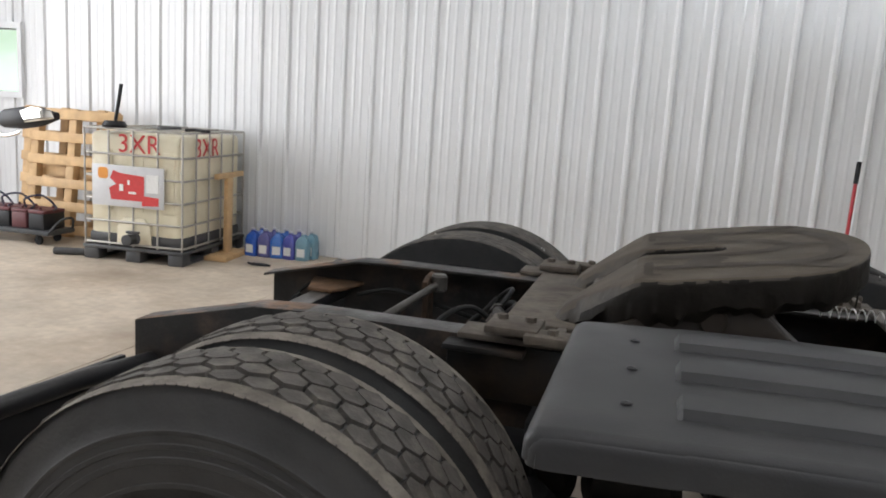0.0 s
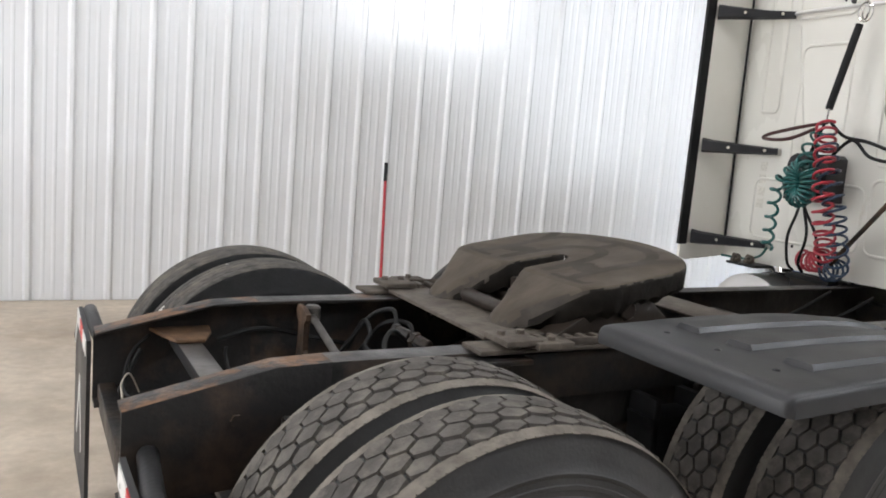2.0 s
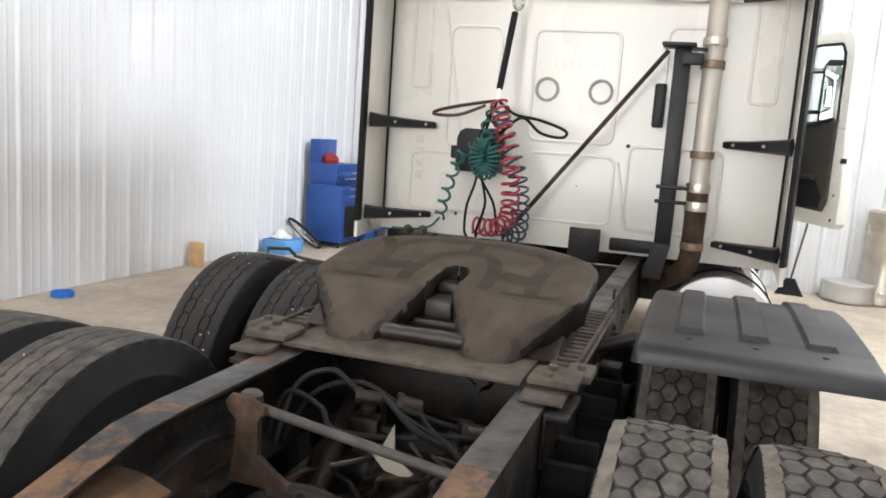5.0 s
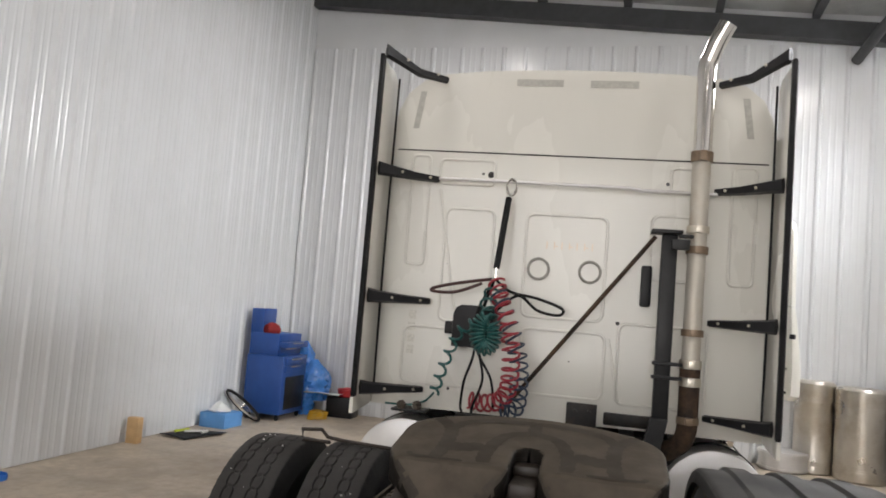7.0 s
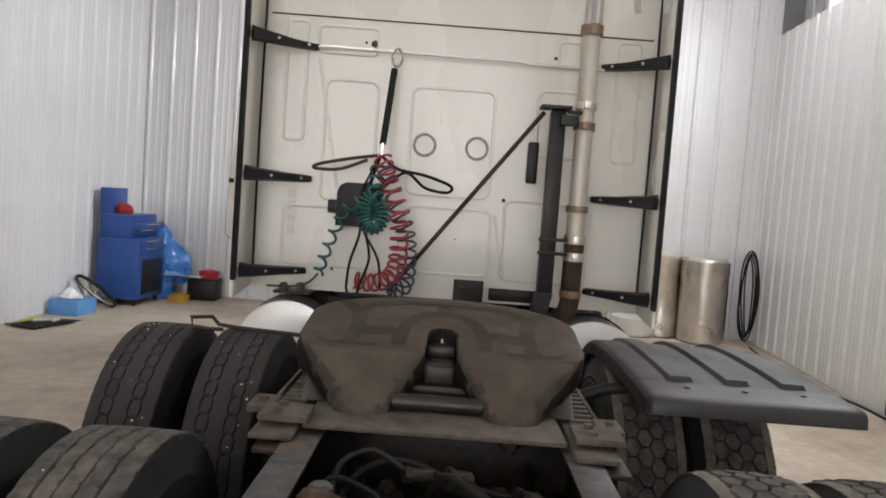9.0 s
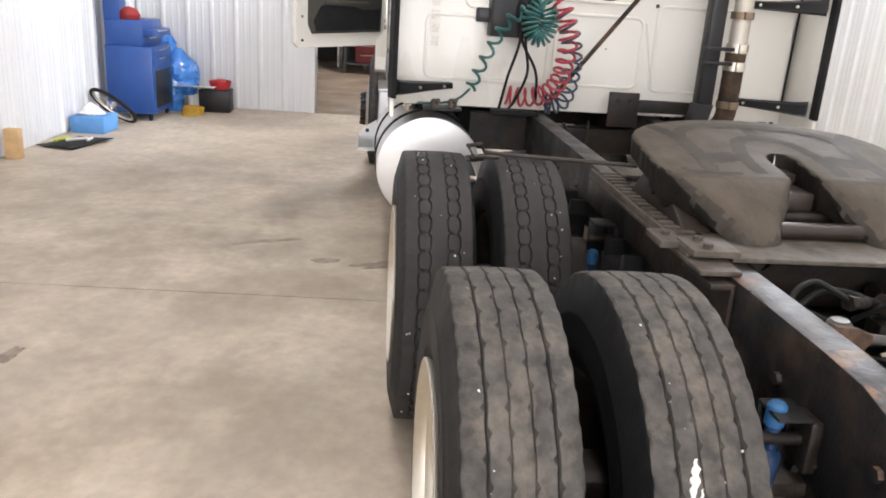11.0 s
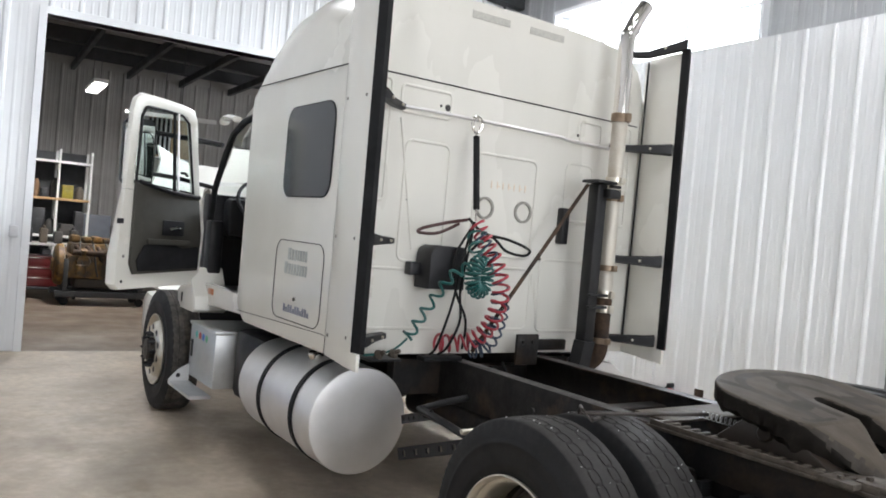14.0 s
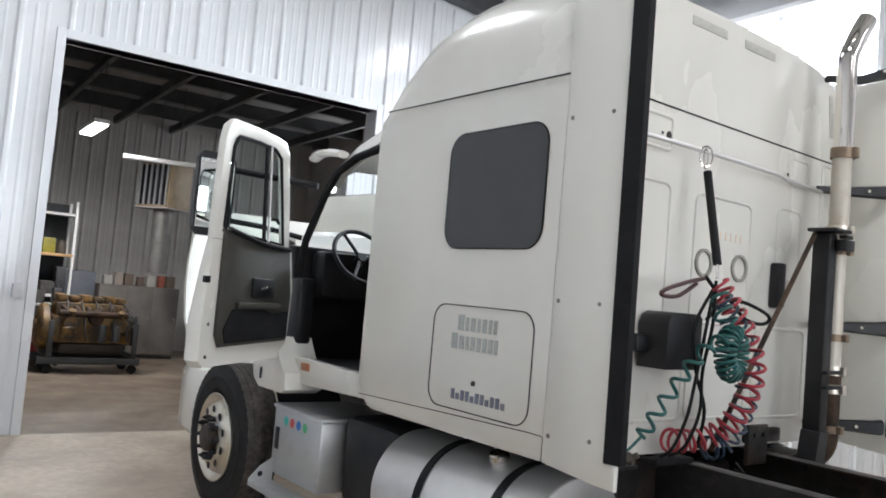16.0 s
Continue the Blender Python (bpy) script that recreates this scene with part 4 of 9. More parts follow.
# -- axles, differential housings, torque rods, chambers, hoses --
for x in (AXLE_R, AXLE_F):
    bm = bmesh.new()
    box(bm, x - 0.08, x + 0.08, -0.95, 0.95, WHEEL_Z - 0.075, WHEEL_Z + 0.075, 0.03)
    m = pose(x, 0.05, WHEEL_Z, 0, 90, 0)
    lathe(bm, [(0.0005, -0.24), (0.09, -0.235), (0.16, -0.19), (0.215, -0.10), (0.235, -0.04), (0.25, -0.035), (0.25, 0.0), (0.225, 0.01), (0.20, 0.08), (0.13, 0.2), (0.09, 0.32), (0.0005, 0.33)], m, 36)
    for k in range(14):
        a = 2 * math.pi * k / 14
        ring_hex(bm, (0.236 * math.cos(a), 0.236 * math.sin(a), -0.045), 0.011, 0.012, m)
    part("drive_axle", bm, AXLE_GRIME, truck, "rusty drive axle with a round differential housing")
    for s in (1, -1):
        bm = bmesh.new()
        lathe(bm, [(0.0005, 0), (0.205, 0.0), (0.21, 0.01), (0.21, 0.16), (0.19, 0.17), (0.0005, 0.17)], pose(x, s * 0.60, WHEEL_Z, 90 * s, 0, 0), 36)
        part("brake_drum", bm, AXLE_GRIME, truck)
        bm = bmesh.new()
        cyl(bm, (x - 0.10, s * 0.62, 0.50), (x - 0.30, s * 0.62, 0.52), 0.085, 24, bevel=0.015)
        cyl(bm, (x - 0.19, s * 0.62, 0.509), (x - 0.21, s * 0.62, 0.511), 0.095, 24)
        part("brake_chamber", bm, FRAME, truck)
        bm = bmesh.new()
        lathe(bm, [(0.0005, 0), (0.11, 0), (0.13, 0.03), (0.13, 0.10), (0.115, 0.13), (0.12, 0.15), (0.12, 0.2), (0.1, 0.215), (0.0005, 0.215)], pose(x + 0.27, s * 0.50, 0.43), 28)
        part("air_spring", bm, BLACK_RUBBER, truck)
bm = bmesh.new()
tube(bm, [(-0.728, 0.21, 0.915), (-0.80, -0.345, 0.875)], 0.0125, 12)
cyl(bm, (-0.724, 0.223, 0.891), (-0.724, 0.223, 0.951), 0.029, 16, bevel=0.008)
cyl(bm, (-0.802, -0.358, 0.850), (-0.802, -0.358, 0.898), 0.022, 16, bevel=0.008)
part("torque_rod", bm, material("worn grey rod", (0.050, 0.045, 0.040), 0.5, vary=0.3, scale=18, second=(0.10, 0.09, 0.08), cover=0.35, blot=8, spec=0.35), truck, "rusty torque rod over the rear axle")
bm = bmesh.new()
prism(bm, [(0.272, 0.930), (0.255, 0.950), (0.200, 0.945), (0.160, 0.930), (0.162, 0.908), (0.182, 0.895), (0.180, 0.800), (0.130, 0.762), (0.085, 0.745), (0.085, 0.723), (0.262, 0.723), (0.240, 0.79), (0.234, 0.890), (0.262, 0.905)], -0.767, -0.747, "x", bevel=0.004)
part("rod_bracket", bm, RUST, truck, "rusty bracket holding the torque rod")
for s in (1, -1):
    bm = bmesh.new()
    tube(bm, [(-0.62, 0.10 * s - 0.02, 0.66), (-0.05, 0.28 * s - 0.05, 0.78)], 0.026, 12)
    part("control_rod", bm, AXLE_GRIME, truck)
    bm = bmesh.new()
    box(bm, -1.20, 1.10, RAIL_C + s * 0.36 - 0.05, RAIL_C + s * 0.36 + 0.05, 0.42, 0.53, 0.015)
    part("suspension_beam", bm, FRAME, truck)
# assumed hangers, added where the gap beside the rail is dark
for s in (1, -1):
    for x0, x1 in ((-0.50, -0.20), (0.10, 0.42), (0.86, 1.15)):
        bm = bmesh.new()
        y0, y1 = sorted((RAIL_C + s * 0.425, RAIL_C + s * 0.545))
        prism(bm, [(x0 + 0.03, 0.74), (x1 - 0.03, 0.74), (x1 - 0.09, 0.56), (x1 - 0.11, 0.36), (x0 + 0.11, 0.36), (x0 + 0.09, 0.56)], y0, y1 - 0.04 if s > 0 else y1, "y", bevel=0.012)
        for x in (x0 + 0.06, x1 - 0.06):
            prism(bm, [(x - 0.014, 0.36), (x + 0.014, 0.36), (x + 0.014, 0.80), (x - 0.014, 0.80)], y0, y0 + 0.075 if s > 0 else y1, "y", bevel=0.004)
        part("assumed_hanger", bm, BLACK_RUBBER, truck, "assumed black cast hanger filling the dark beside the rail")
    for x in (-0.30, 1.08):
        bm = bmesh.new()
        lathe(bm, [(0.0005, 0.33), (0.11, 0.33), (0.135, 0.38), (0.14, 0.46), (0.125, 0.50), (0.135, 0.55), (0.13, 0.64), (0.10, 0.67), (0.0005, 0.67)], Matrix.Translation((x, RAIL_C + s * 0.62, 0)), 28)
        part("air_bag", bm, BLACK_RUBBER, truck, "black rubber air bag")
# assumed tanks, added to keep bright floor out of the dark frame bay
for x, r in ((-0.27, 0.11), (-0.02, 0.13), (1.05, 0.14)):
    bm = bmesh.new()
    cyl(bm, (x, -0.36, 0.56), (x, 0.26, 0.56), r, 28, bevel=0.03)
    part("assumed_air_tank", bm, FRAME, truck, "assumed black air tank covering the floor between the rails")
# added to darken the gap under the left rail
bm = bmesh.new()
cyl(bm, (1.75, 0.30, 0.60), (2.80, 0.30, 0.60), 0.095, 28, bevel=0.03)
part("assumed_air_tank", bm, FRAME, truck, "assumed long black air tank filling the dark gap under the rail")
bm = bmesh.new()
cyl(bm, (-0.35, -0.02, 0.56), (0.35, -0.02, 0.56), 0.055, 20)
cyl(bm, (-0.40, -0.02, 0.56), (-0.33, -0.02, 0.56), 0.09, 20, bevel=0.01)
part("drive_shaft", bm, RUST, truck)
# assumed plates that hide the bright floor under the axle
for x0, x1 in ((-0.68, -0.40), (-1.06, -0.86)):
    bm = bmesh.new()
    box(bm, x0, x1, -0.42, 0.32, 0.34, 0.37, 0.008)
    part("assumed_underplate", bm, FRAME, truck, "assumed black plate hiding the floor under the axle")
WHITE_BIT = material("torn white plastic", (0.36, 0.32, 0.26), 0.5, vary=0.08)
bm = bmesh.new()
prism(bm, [(-0.03, 0.785), (-0.07, 0.80), (-0.10, 0.865), (-0.105, 0.79), (-0.125, 0.765), (-0.16, 0.74), (-0.14, 0.725), (-0.08, 0.735)], -0.556, -0.55, "x")
part("plastic_flap", bm, WHITE_BIT, truck, "torn white plastic flap")
HOSE = material("dusty black hose", (0.010, 0.010, 0.010), 0.62, vary=0.2, scale=20, spec=0.2)
hoses = [
    [(-0.568, 0.263, 0.773), (-0.521, 0.234, 0.885), (-0.539, 0.122, 0.867), (-0.576, 0.065, 0.829), (-0.521, -0.066, 0.811), (-0.482, -0.217, 0.829)],
    [(-0.539, 0.234, 0.754), (-0.474, 0.169, 0.885), (-0.427, 0.046, 0.914), (-0.474, -0.113, 0.876), (-0.427, -0.293, 0.829)],
    [(-0.427, -0.019, 0.829), (-0.539, -0.066, 0.923), (-0.615, -0.18, 0.885), (-0.539, -0.283, 0.811)],
    [(-1.038, 0.271, 0.829), (-0.897, 0.253, 0.867), (-0.727, 0.263, 0.829), (-0.568, 0.271, 0.791)],
    [(-0.615, 0.216, 0.773), (-0.501, 0.216, 0.905), (-0.454, 0.14, 0.946), (-0.464, 0.075, 0.923), (-0.482, 0.028, 0.899)],
    [(-0.454, -0.132, 0.876), (-0.521, -0.199, 0.848), (-0.539, -0.273, 0.858), (-0.482, -0.33, 0.838)],
    [(-0.427, -0.066, 0.848), (-0.558, -0.16, 0.876), (-0.576, -0.254, 0.848), (-0.633, -0.33, 0.811)],
    [(-0.821, -0.311, 0.773), (-0.897, -0.236, 0.791), (-0.877, -0.16, 0.735), (-0.764, -0.142, 0.717)],
    [(0.9, 0.20, 0.76), (1.3, 0.15, 0.80), (1.7, 0.20, 0.82), (2.1, 0.22, 0.95)],
    [(0.9, 0.12, 0.76), (1.4, 0.05, 0.78), (1.9, 0.12, 0.80), (2.2, 0.05, 0.95)],
    [(1.0, -0.22, 0.76), (1.5, -0.15, 0.80), (2.0, -0.22, 0.82)],
]
for h in hoses:
    bm = bmesh.new()
    tube(bm, h, 0.0085, 8, steps=8)
    part("air_hose", bm, HOSE, truck)
for p, q, r in (((-0.482, 0.046, 0.899), (-0.454, -0.029, 0.891), 0.018), ((-0.464, -0.066, 0.891), (-0.435, -0.132, 0.876), 0.024), ((-0.482, -0.254, 0.848), (-0.454, -0.311, 0.838), 0.03)):
    bm = bmesh.new()
    cyl(bm, p, q, r, 12, bevel=0.005)
    ring_hex(bm, (0, 0, 0), r * 1.25, 0.018, along(p, q)[0])
    part("hose_fitting", bm, AXLE_GRIME, truck, "grimy hose fitting")
for x, y, z in ((-0.66, -0.30, 0.74), (-0.301, -0.221, 0.74), (-0.26, 0.1, 0.72), (-0.86, -0.30, 0.62)):
    bm = bmesh.new()
    box(bm, x - 0.04, x + 0.04, y - 0.05, y + 0.05, z - 0.04, z + 0.04, 0.014)
    cyl(bm, (x, y, z + 0.04), (x, y, z + 0.07), 0.026, 14, bevel=0.006)
    ring_hex(bm, (0, 0, 0), 0.016, 0.03, pose(x, y - 0.05, z, 90, 0, 0))
    part("relay_valve", bm, AXLE_GRIME, truck, "grimy relay valve")
# a tangle of thin brake pipes over the axle
rt = random.Random(31)
for k in range(14):
    x0, y0, z0 = rt.uniform(-1.0, -0.45), rt.uniform(-0.36, -0.02), rt.uniform(0.60, 0.74)
    line = [(x0, y0, z0)]
    for j in range(4):
        px, py, pz = line[-1]
        line.append((min(-0.42, max(-1.04, px + rt.uniform(-0.16, 0.16))), min(0.28, max(-0.38, py + rt.uniform(-0.13, 0.13))), min(0.84, max(0.56, pz + rt.uniform(-0.07, 0.09)))))
    bm = bmesh.new()
    tube(bm, line, rt.choice((0.0045, 0.006, 0.008, 0.010)), 7, steps=6)
    part("brake_pipe", bm, (HOSE, AXLE_GRIME, RUST)[k % 3], truck, "thin grimy brake pipe")
# brake wires hanging out at the cut end
bm = bmesh.new()
tube(bm, [(-1.25, 0.33, 0.84), (-1.31, 0.31, 0.78), (-1.34, 0.20, 0.70), (-1.30, 0.12, 0.68)], 0.006, 6, steps=6)
tube(bm, [(-1.28, 0.30, 0.80), (-1.35, 0.26, 0.66), (-1.33, 0.22, 0.60)], 0.008, 6, steps=6)
part("wiring", bm, HOSE, truck)
bm = bmesh.new()
tube(bm, [(-1.30, 0.16, 0.70), (-1.34, 0.07, 0.79), (-1.37, 0.0, 0.785), (-1.375, -0.08, 0.762), (-1.38, -0.2, 0.762), (-1.38, -0.29, 0.79), (-1.385, -0.37, 0.83)], 0.0027, 6, steps=8)
part("white_wire", bm, WHITE_BIT, truck, "loose white wire")
BLUE = material("blue shock absorber paint", (0.010, 0.038, 0.105), 0.45, vary=0.15, scale=12, second=(0.06, 0.09, 0.13), cover=0.35, blot=9)
BLUE_CAP = material("bright blue cap", (0.03, 0.125, 0.28), 0.4, vary=0.15, scale=12)
for x in (-0.925, 0.48):
    for s in (1, -1):
        bm = bmesh.new()
        y = RAIL_C + s * (0.505 if s > 0 or x > 0 else 0.545)
        d = (0.0 if s > 0 else -0.01) if x < 0 else -0.13
        x -= 0.06 if s < 0 and x < 0 else 0.0
        cyl(bm, (x - 0.01, y + s * 0.03, 0.38 + d), (x, y, 0.735 + d), 0.029, 18, bevel=0.010)
        cyl(bm, (x, y, 0.735 + d), (x, y, 0.79 + d), 0.016, 14)
        shock = part("shock_absorber", bm, BLUE, truck, "dark blue shock absorber")
        bm = bmesh.new()
        cyl(bm, (x, y, 0.785 + d), (x, y, 0.845 + d), 0.021, 16, bevel=0.008)
        part("cap", bm, BLUE_CAP, shock, "bright blue cap")
        bm = bmesh.new()
        cyl(bm, (x - 0.01, RAIL_C + s * (RAIL + 0.004), 0.765), (x - 0.01, RAIL_C + s * 0.535, 0.765), 0.015, 10)
        box(bm, x - 0.05, x + 0.03, min(RAIL_C + s * (RAIL + 0.002), RAIL_C + s * (RAIL + 0.03)), max(RAIL_C + s * (RAIL + 0.002), RAIL_C + s * (RAIL + 0.03)), 0.70, 0.82, 0.006)
        part("shock_pin", bm, AXLE_GRIME, truck, "rusty shock mounting pin")
        bm = bmesh.new()
        e0, e1 = sorted((RAIL_C + s * (RAIL + 0.03), RAIL_C + s * 0.525))
        box(bm, x + 0.035, x + 0.045, e0, e1, 0.70, 0.83, 0.003)
        box(bm, x - 0.05, x + 0.034, e0, e1, 0.822, 0.830, 0.002)
        part("shock_bracket", bm, BLACK_PAINT, truck)

# -- mud flap arms --
TAPE_R = material("red reflective tape", (0.55, 0.03, 0.03), 0.35, vary=0.08, scale=60)
TAPE_W = material("white reflective tape", (0.72, 0.72, 0.70), 0.35, vary=0.06, scale=60)
FLAP = material("black mud flap", (0.025, 0.025, 0.027), 0.5, vary=0.15, scale=8, second=(0.06, 0.055, 0.05), cover=0.3, blot=5)
for s in (1, -1):
    x = -1.42
    bm = bmesh.new()
    tube(bm, [(-1.36, RAIL_C + s * (RAIL + 0.01), 0.755), (-1.385, RAIL_C + s * 0.70, 0.775), (-1.39, RAIL_C + s * 0.98, 0.79), (-1.40, RAIL_C + s * 1.10, 0.74), (-1.41, RAIL_C + s * 1.17, 0.64)], 0.026, 12)
    part("flap_hanger", bm, BLACK_PAINT, truck, "bent tube arm of the mud flap")
    bm = bmesh.new()
    prism(bm, [(s * 0.52, 0.775), (s * 0.98, 0.795), (s * 1.12, 0.66), (s * 1.12, 0.14), (s * 0.52, 0.14)], x - 0.008, x + 0.006, "x")
    flap = part("mud_flap", bm, FLAP, truck, "black mud flap with white edging")
    for k in range(3):
        a, b = 0.54 + 0.15 * k, 0.54 + 0.15 * (k + 1)
        if k % 2 == 0:
            bm = bmesh.new()
            prism(bm, [(s * a, 0.715 + 0.04 * (a - 0.54)), (s * b, 0.715 + 0.04 * (b - 0.54)), (s * b, 0.77 + 0.04 * (b - 0.54)), (s * a, 0.77 + 0.04 * (a - 0.54))], x - 0.012, x - 0.0085, "x")
            part("white_tape", bm, TAPE_W, flap)
    bm = bmesh.new()
    a, b = 0.69, 0.84
    prism(bm, [(s * a, 0.721), (s * b, 0.727), (s * b, 0.782), (s * a, 0.776)], x - 0.012, x - 0.0085, "x")
    part("red_tape", bm, TAPE_R, flap)
    bm = bmesh.new()
    prism(bm, [(s * 0.965, 0.735), (s * 0.985, 0.755), (s * 1.105, 0.64), (s * 1.09, 0.62)], x - 0.012, x - 0.0085, "x")
    for p, q in (((0.70, 0.30), (0.82, 0.56)), ((0.82, 0.56), (0.94, 0.30))):
        d = Vector((q[0] - p[0], q[1] - p[1]))
        nn = Vector((-d.y, d.x)).normalized() * 0.014
        prism(bm, [(s * (p[0] + nn.x), p[1] + nn.y), (s * (p[0] - nn.x), p[1] - nn.y), (s * (q[0] - nn.x), q[1] - nn.y), (s * (q[0] + nn.x), q[1] + nn.y)], x - 0.011, x - 0.009, "x")
    part("edge_marks", bm, TAPE_W, flap, "white stripes and a plain white emblem")
# round red lamp on the rear cross plate
for y in (0.35,):
    bm = bmesh.new()
    lathe(bm, [(0.050, 0.0), (0.050, 0.012), (0.040, 0.020), (0.0005, 0.024)], pose(-1.3455, y - 0.03, 0.553, 0, -90, 0) @ Matrix.Diagonal((1.05, 0.66, 1, 1)), 24)
    part("tail_lamp", bm, TAPE_R, truck, "oval red tail lamp")

# -- bare flap bar and perforated brackets ahead of the left duals --
bm = bmesh.new()
cyl(bm, (1.5, 0.372, 0.738), (1.5, 0.85, 0.738), 0.015, 14, bevel=0.004)
part("flap_bar", bm, ALU, truck, "bare bright bar ahead of the duals")
for p, q, y, h in (((2.16, 0.435), (1.44, 0.685), 0.80, 0.036), ((2.17, 0.635), (1.86, 0.735), 0.79, 0.026)):
    bm = bmesh.new()
    p, q = Vector(p), Vector(q)
    n = Vector((-(q - p).y, (q - p).x)).normalized() * h
    cells = 6
    grid = []
    for k in range(cells * 3 + 1):      # a flat bar with an open slot in each field
        f = (k // 3 + (0.0, 0.36, 0.64)[k % 3]) / cells
        grid.append([bm.verts.new((p.lerp(q, f).x + n.x * c, y, p.lerp(q, f).y + n.y * c)) for c in (1.0, 0.4, -0.4, -1.0)])
    for k in range(cells * 3):
        for j in range(3):
            if not (k % 3 == 1 and j == 1):
                bm.faces.new((grid[k][j], grid[k + 1][j], grid[k + 1][j + 1], grid[k][j + 1]))
    shell(bm, 0.012)
    part("step_bracket", bm, BLACK_PAINT, truck, "black perforated step bracket")
bm = bmesh.new()
tube(bm, [(1.50, 0.79, 0.700), (1.75, 0.785, 0.722), (2.0, 0.78, 0.736), (2.02, 0.60, 0.76), (2.02, 0.44, 0.78)], 0.021, 10)
part("bracket_arm", bm, BLACK_PAINT, truck)

# -- fifth wheel --
YC = -0.025


def plate_z(x):
    if x >= -0.05:
        return 1.145 + 0.165 * (x + 0.02)
    t = (-0.05 - x) / 0.225
    return 1.140 - 0.150 * t ** 1.15 - 0.03 * max(0.0, (-0.235 - x) / 0.041) ** 2


HORN_C, HORN_R, HORN_X = 0.218, 0.074, -0.206      # middle, radius and start of the rounded horn tips


def plate_out(x):
    if x < HORN_X:
        t = (HORN_X - x) / HORN_R
        return HORN_C + (0.304 - HORN_C) * math.sqrt(max(0.0, 1 - t ** 2.0))
    if x < -0.09:
        return 0.304 + (0.404 - 0.304) * (x - HORN_X) / (-0.09 - HORN_X)
    if x < 0.05:
        t = (x + 0.09) / 0.14
        return 0.404 + 0.058 * (1 - (1 - t) ** 1.9)
    if x < 0.24:
        return 0.462
    t = (x - 0.24) / 0.265
    return 0.462 * max(0.0, 1 - t ** 2.3) ** 0.52


def plate_in(x):
    if x > 0.165:
        return 0.0
    if x > 0.113:
        return 0.048 * math.sqrt(max(1 - ((x - 0.113) / 0.052) ** 2, 0))
    if x > -0.05:
        return 0.048
    if x > HORN_X:
        t = (-0.05 - x) / (-0.05 - HORN_X)
        return 0.048 + (0.136 - 0.048) * t ** 1.1
    t = (HORN_X - x) / HORN_R
    return HORN_C - (HORN_C - 0.136) * math.sqrt(max(0.0, 1 - t ** 2.0))


bm = bmesh.new()
xs = sorted(set([-0.2759, -0.275, -0.273, -0.269, -0.263, -0.256, -0.247, -0.238, -0.05, 0.113, 0.125, 0.14, 0.153, 0.161, 0.1649, 0.1651, 0.475, 0.485, 0.492, 0.498, 0.502, 0.504] + list(np.linspace(-0.22, 0.46, 50))))
for s in (1, -1):
    rows = []
    for x in xs:
        i, o, z = plate_in(x), plate_out(x), plate_z(x)
        solid_front = x > 0.165
        deep = 1.0 - 0.26 * min(1.0, max(0.0, (x + 0.05) / 0.2))
        mid = (i + o) / 2
        if not solid_front:
            i = min(i, mid - 0.002)
        o = max(o, mid + 0.002)
        w = o - i
        horn = min(1.0, max(0.0, (-0.03 - x) / 0.13))
        lump = 0.007 * math.sin(41 * x + s) + 0.006 * math.sin(97 * x + 2 * s)
        e = min(0.014 + 0.026 * horn, w * 0.38)
        tip = 1.0 if x > HORN_X else 0.30 + 0.70 * math.sqrt(max(0.0, 1 - ((HORN_X - x) / HORN_R) ** 2))
        d = (0.016 + 0.046 * horn) * tip
        arc = [radians(22.5 * k) for k in range(5)]
        if solid_front:
            row = [(0.0, 0.0)] * 5 + [(e, 0.0)]
        else:
            row = [(i + e * (0.5 + 0.5 * horn), -0.10 * tip)] + [(i + e * (1 - math.cos(t)), -d * (1 - math.sin(t))) for t in arc]
        row += [(i + e + (w - 2 * e) * k / 8, 0.0) for k in range(1, 8)]
        row += [(o - e * (1 - math.cos(t)), -d * (1 - math.sin(t))) for t in reversed(arc)] + [(o - 0.004 - 0.034 * horn * min(1, w / 0.1), -(0.092 + lump) * deep * tip), (o - min(0.03 + 0.03 * horn, w * 0.45), -(0.125 + lump) * deep * tip)]
        rows.append([Vector((x, YC + s * y, z + dz)) for y, dz in row])
    R = skin(bm, rows)
    lo = [bm.verts.new(v.co + Vector((0.002, 0, -0.09))) for v in R[-1]]
    for k in range(len(lo) - 1):
        bm.faces.new((R[-1][k], R[-1][k + 1], lo[k + 1], lo[k]))
bmesh.ops.remove_doubles(bm, verts=bm.verts, dist=0.0005)
bmesh.ops.dissolve_degenerate(bm, dist=0.0003, edges=bm.edges)
# chipped rim and lumps of old grease below it
for v in bm.verts:
    drop = plate_z(v.co.x) - v.co.z
    if drop > 0.004:
        v.co += Vector(noise.noise_vector(v.co * 34)) * min(0.007, 0.10 * drop) + Vector((0, 0, 0.004 * noise.noise(v.co * 60)))
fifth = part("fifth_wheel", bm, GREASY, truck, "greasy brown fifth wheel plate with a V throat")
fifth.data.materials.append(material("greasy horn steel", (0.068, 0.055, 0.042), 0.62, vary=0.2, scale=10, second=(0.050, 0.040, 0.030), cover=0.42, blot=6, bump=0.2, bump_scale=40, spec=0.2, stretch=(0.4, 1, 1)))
fifth.data.materials.append(material("caked black grease with painted shade", (0.011, 0.009, 0.0072), 0.66, vary=0.3, scale=14, second=(0.028, 0.022, 0.017), cover=0.33, blot=9, bump=0.4, bump_scale=30, spec=0.14))
fifth.data.materials.append(material("greasy horn side with painted shade", (0.046, 0.038, 0.030), 0.6, vary=0.3, scale=12, second=(0.024, 0.020, 0.016), cover=0.45, blot=8, bump=0.35, bump_scale=35, spec=0.25))
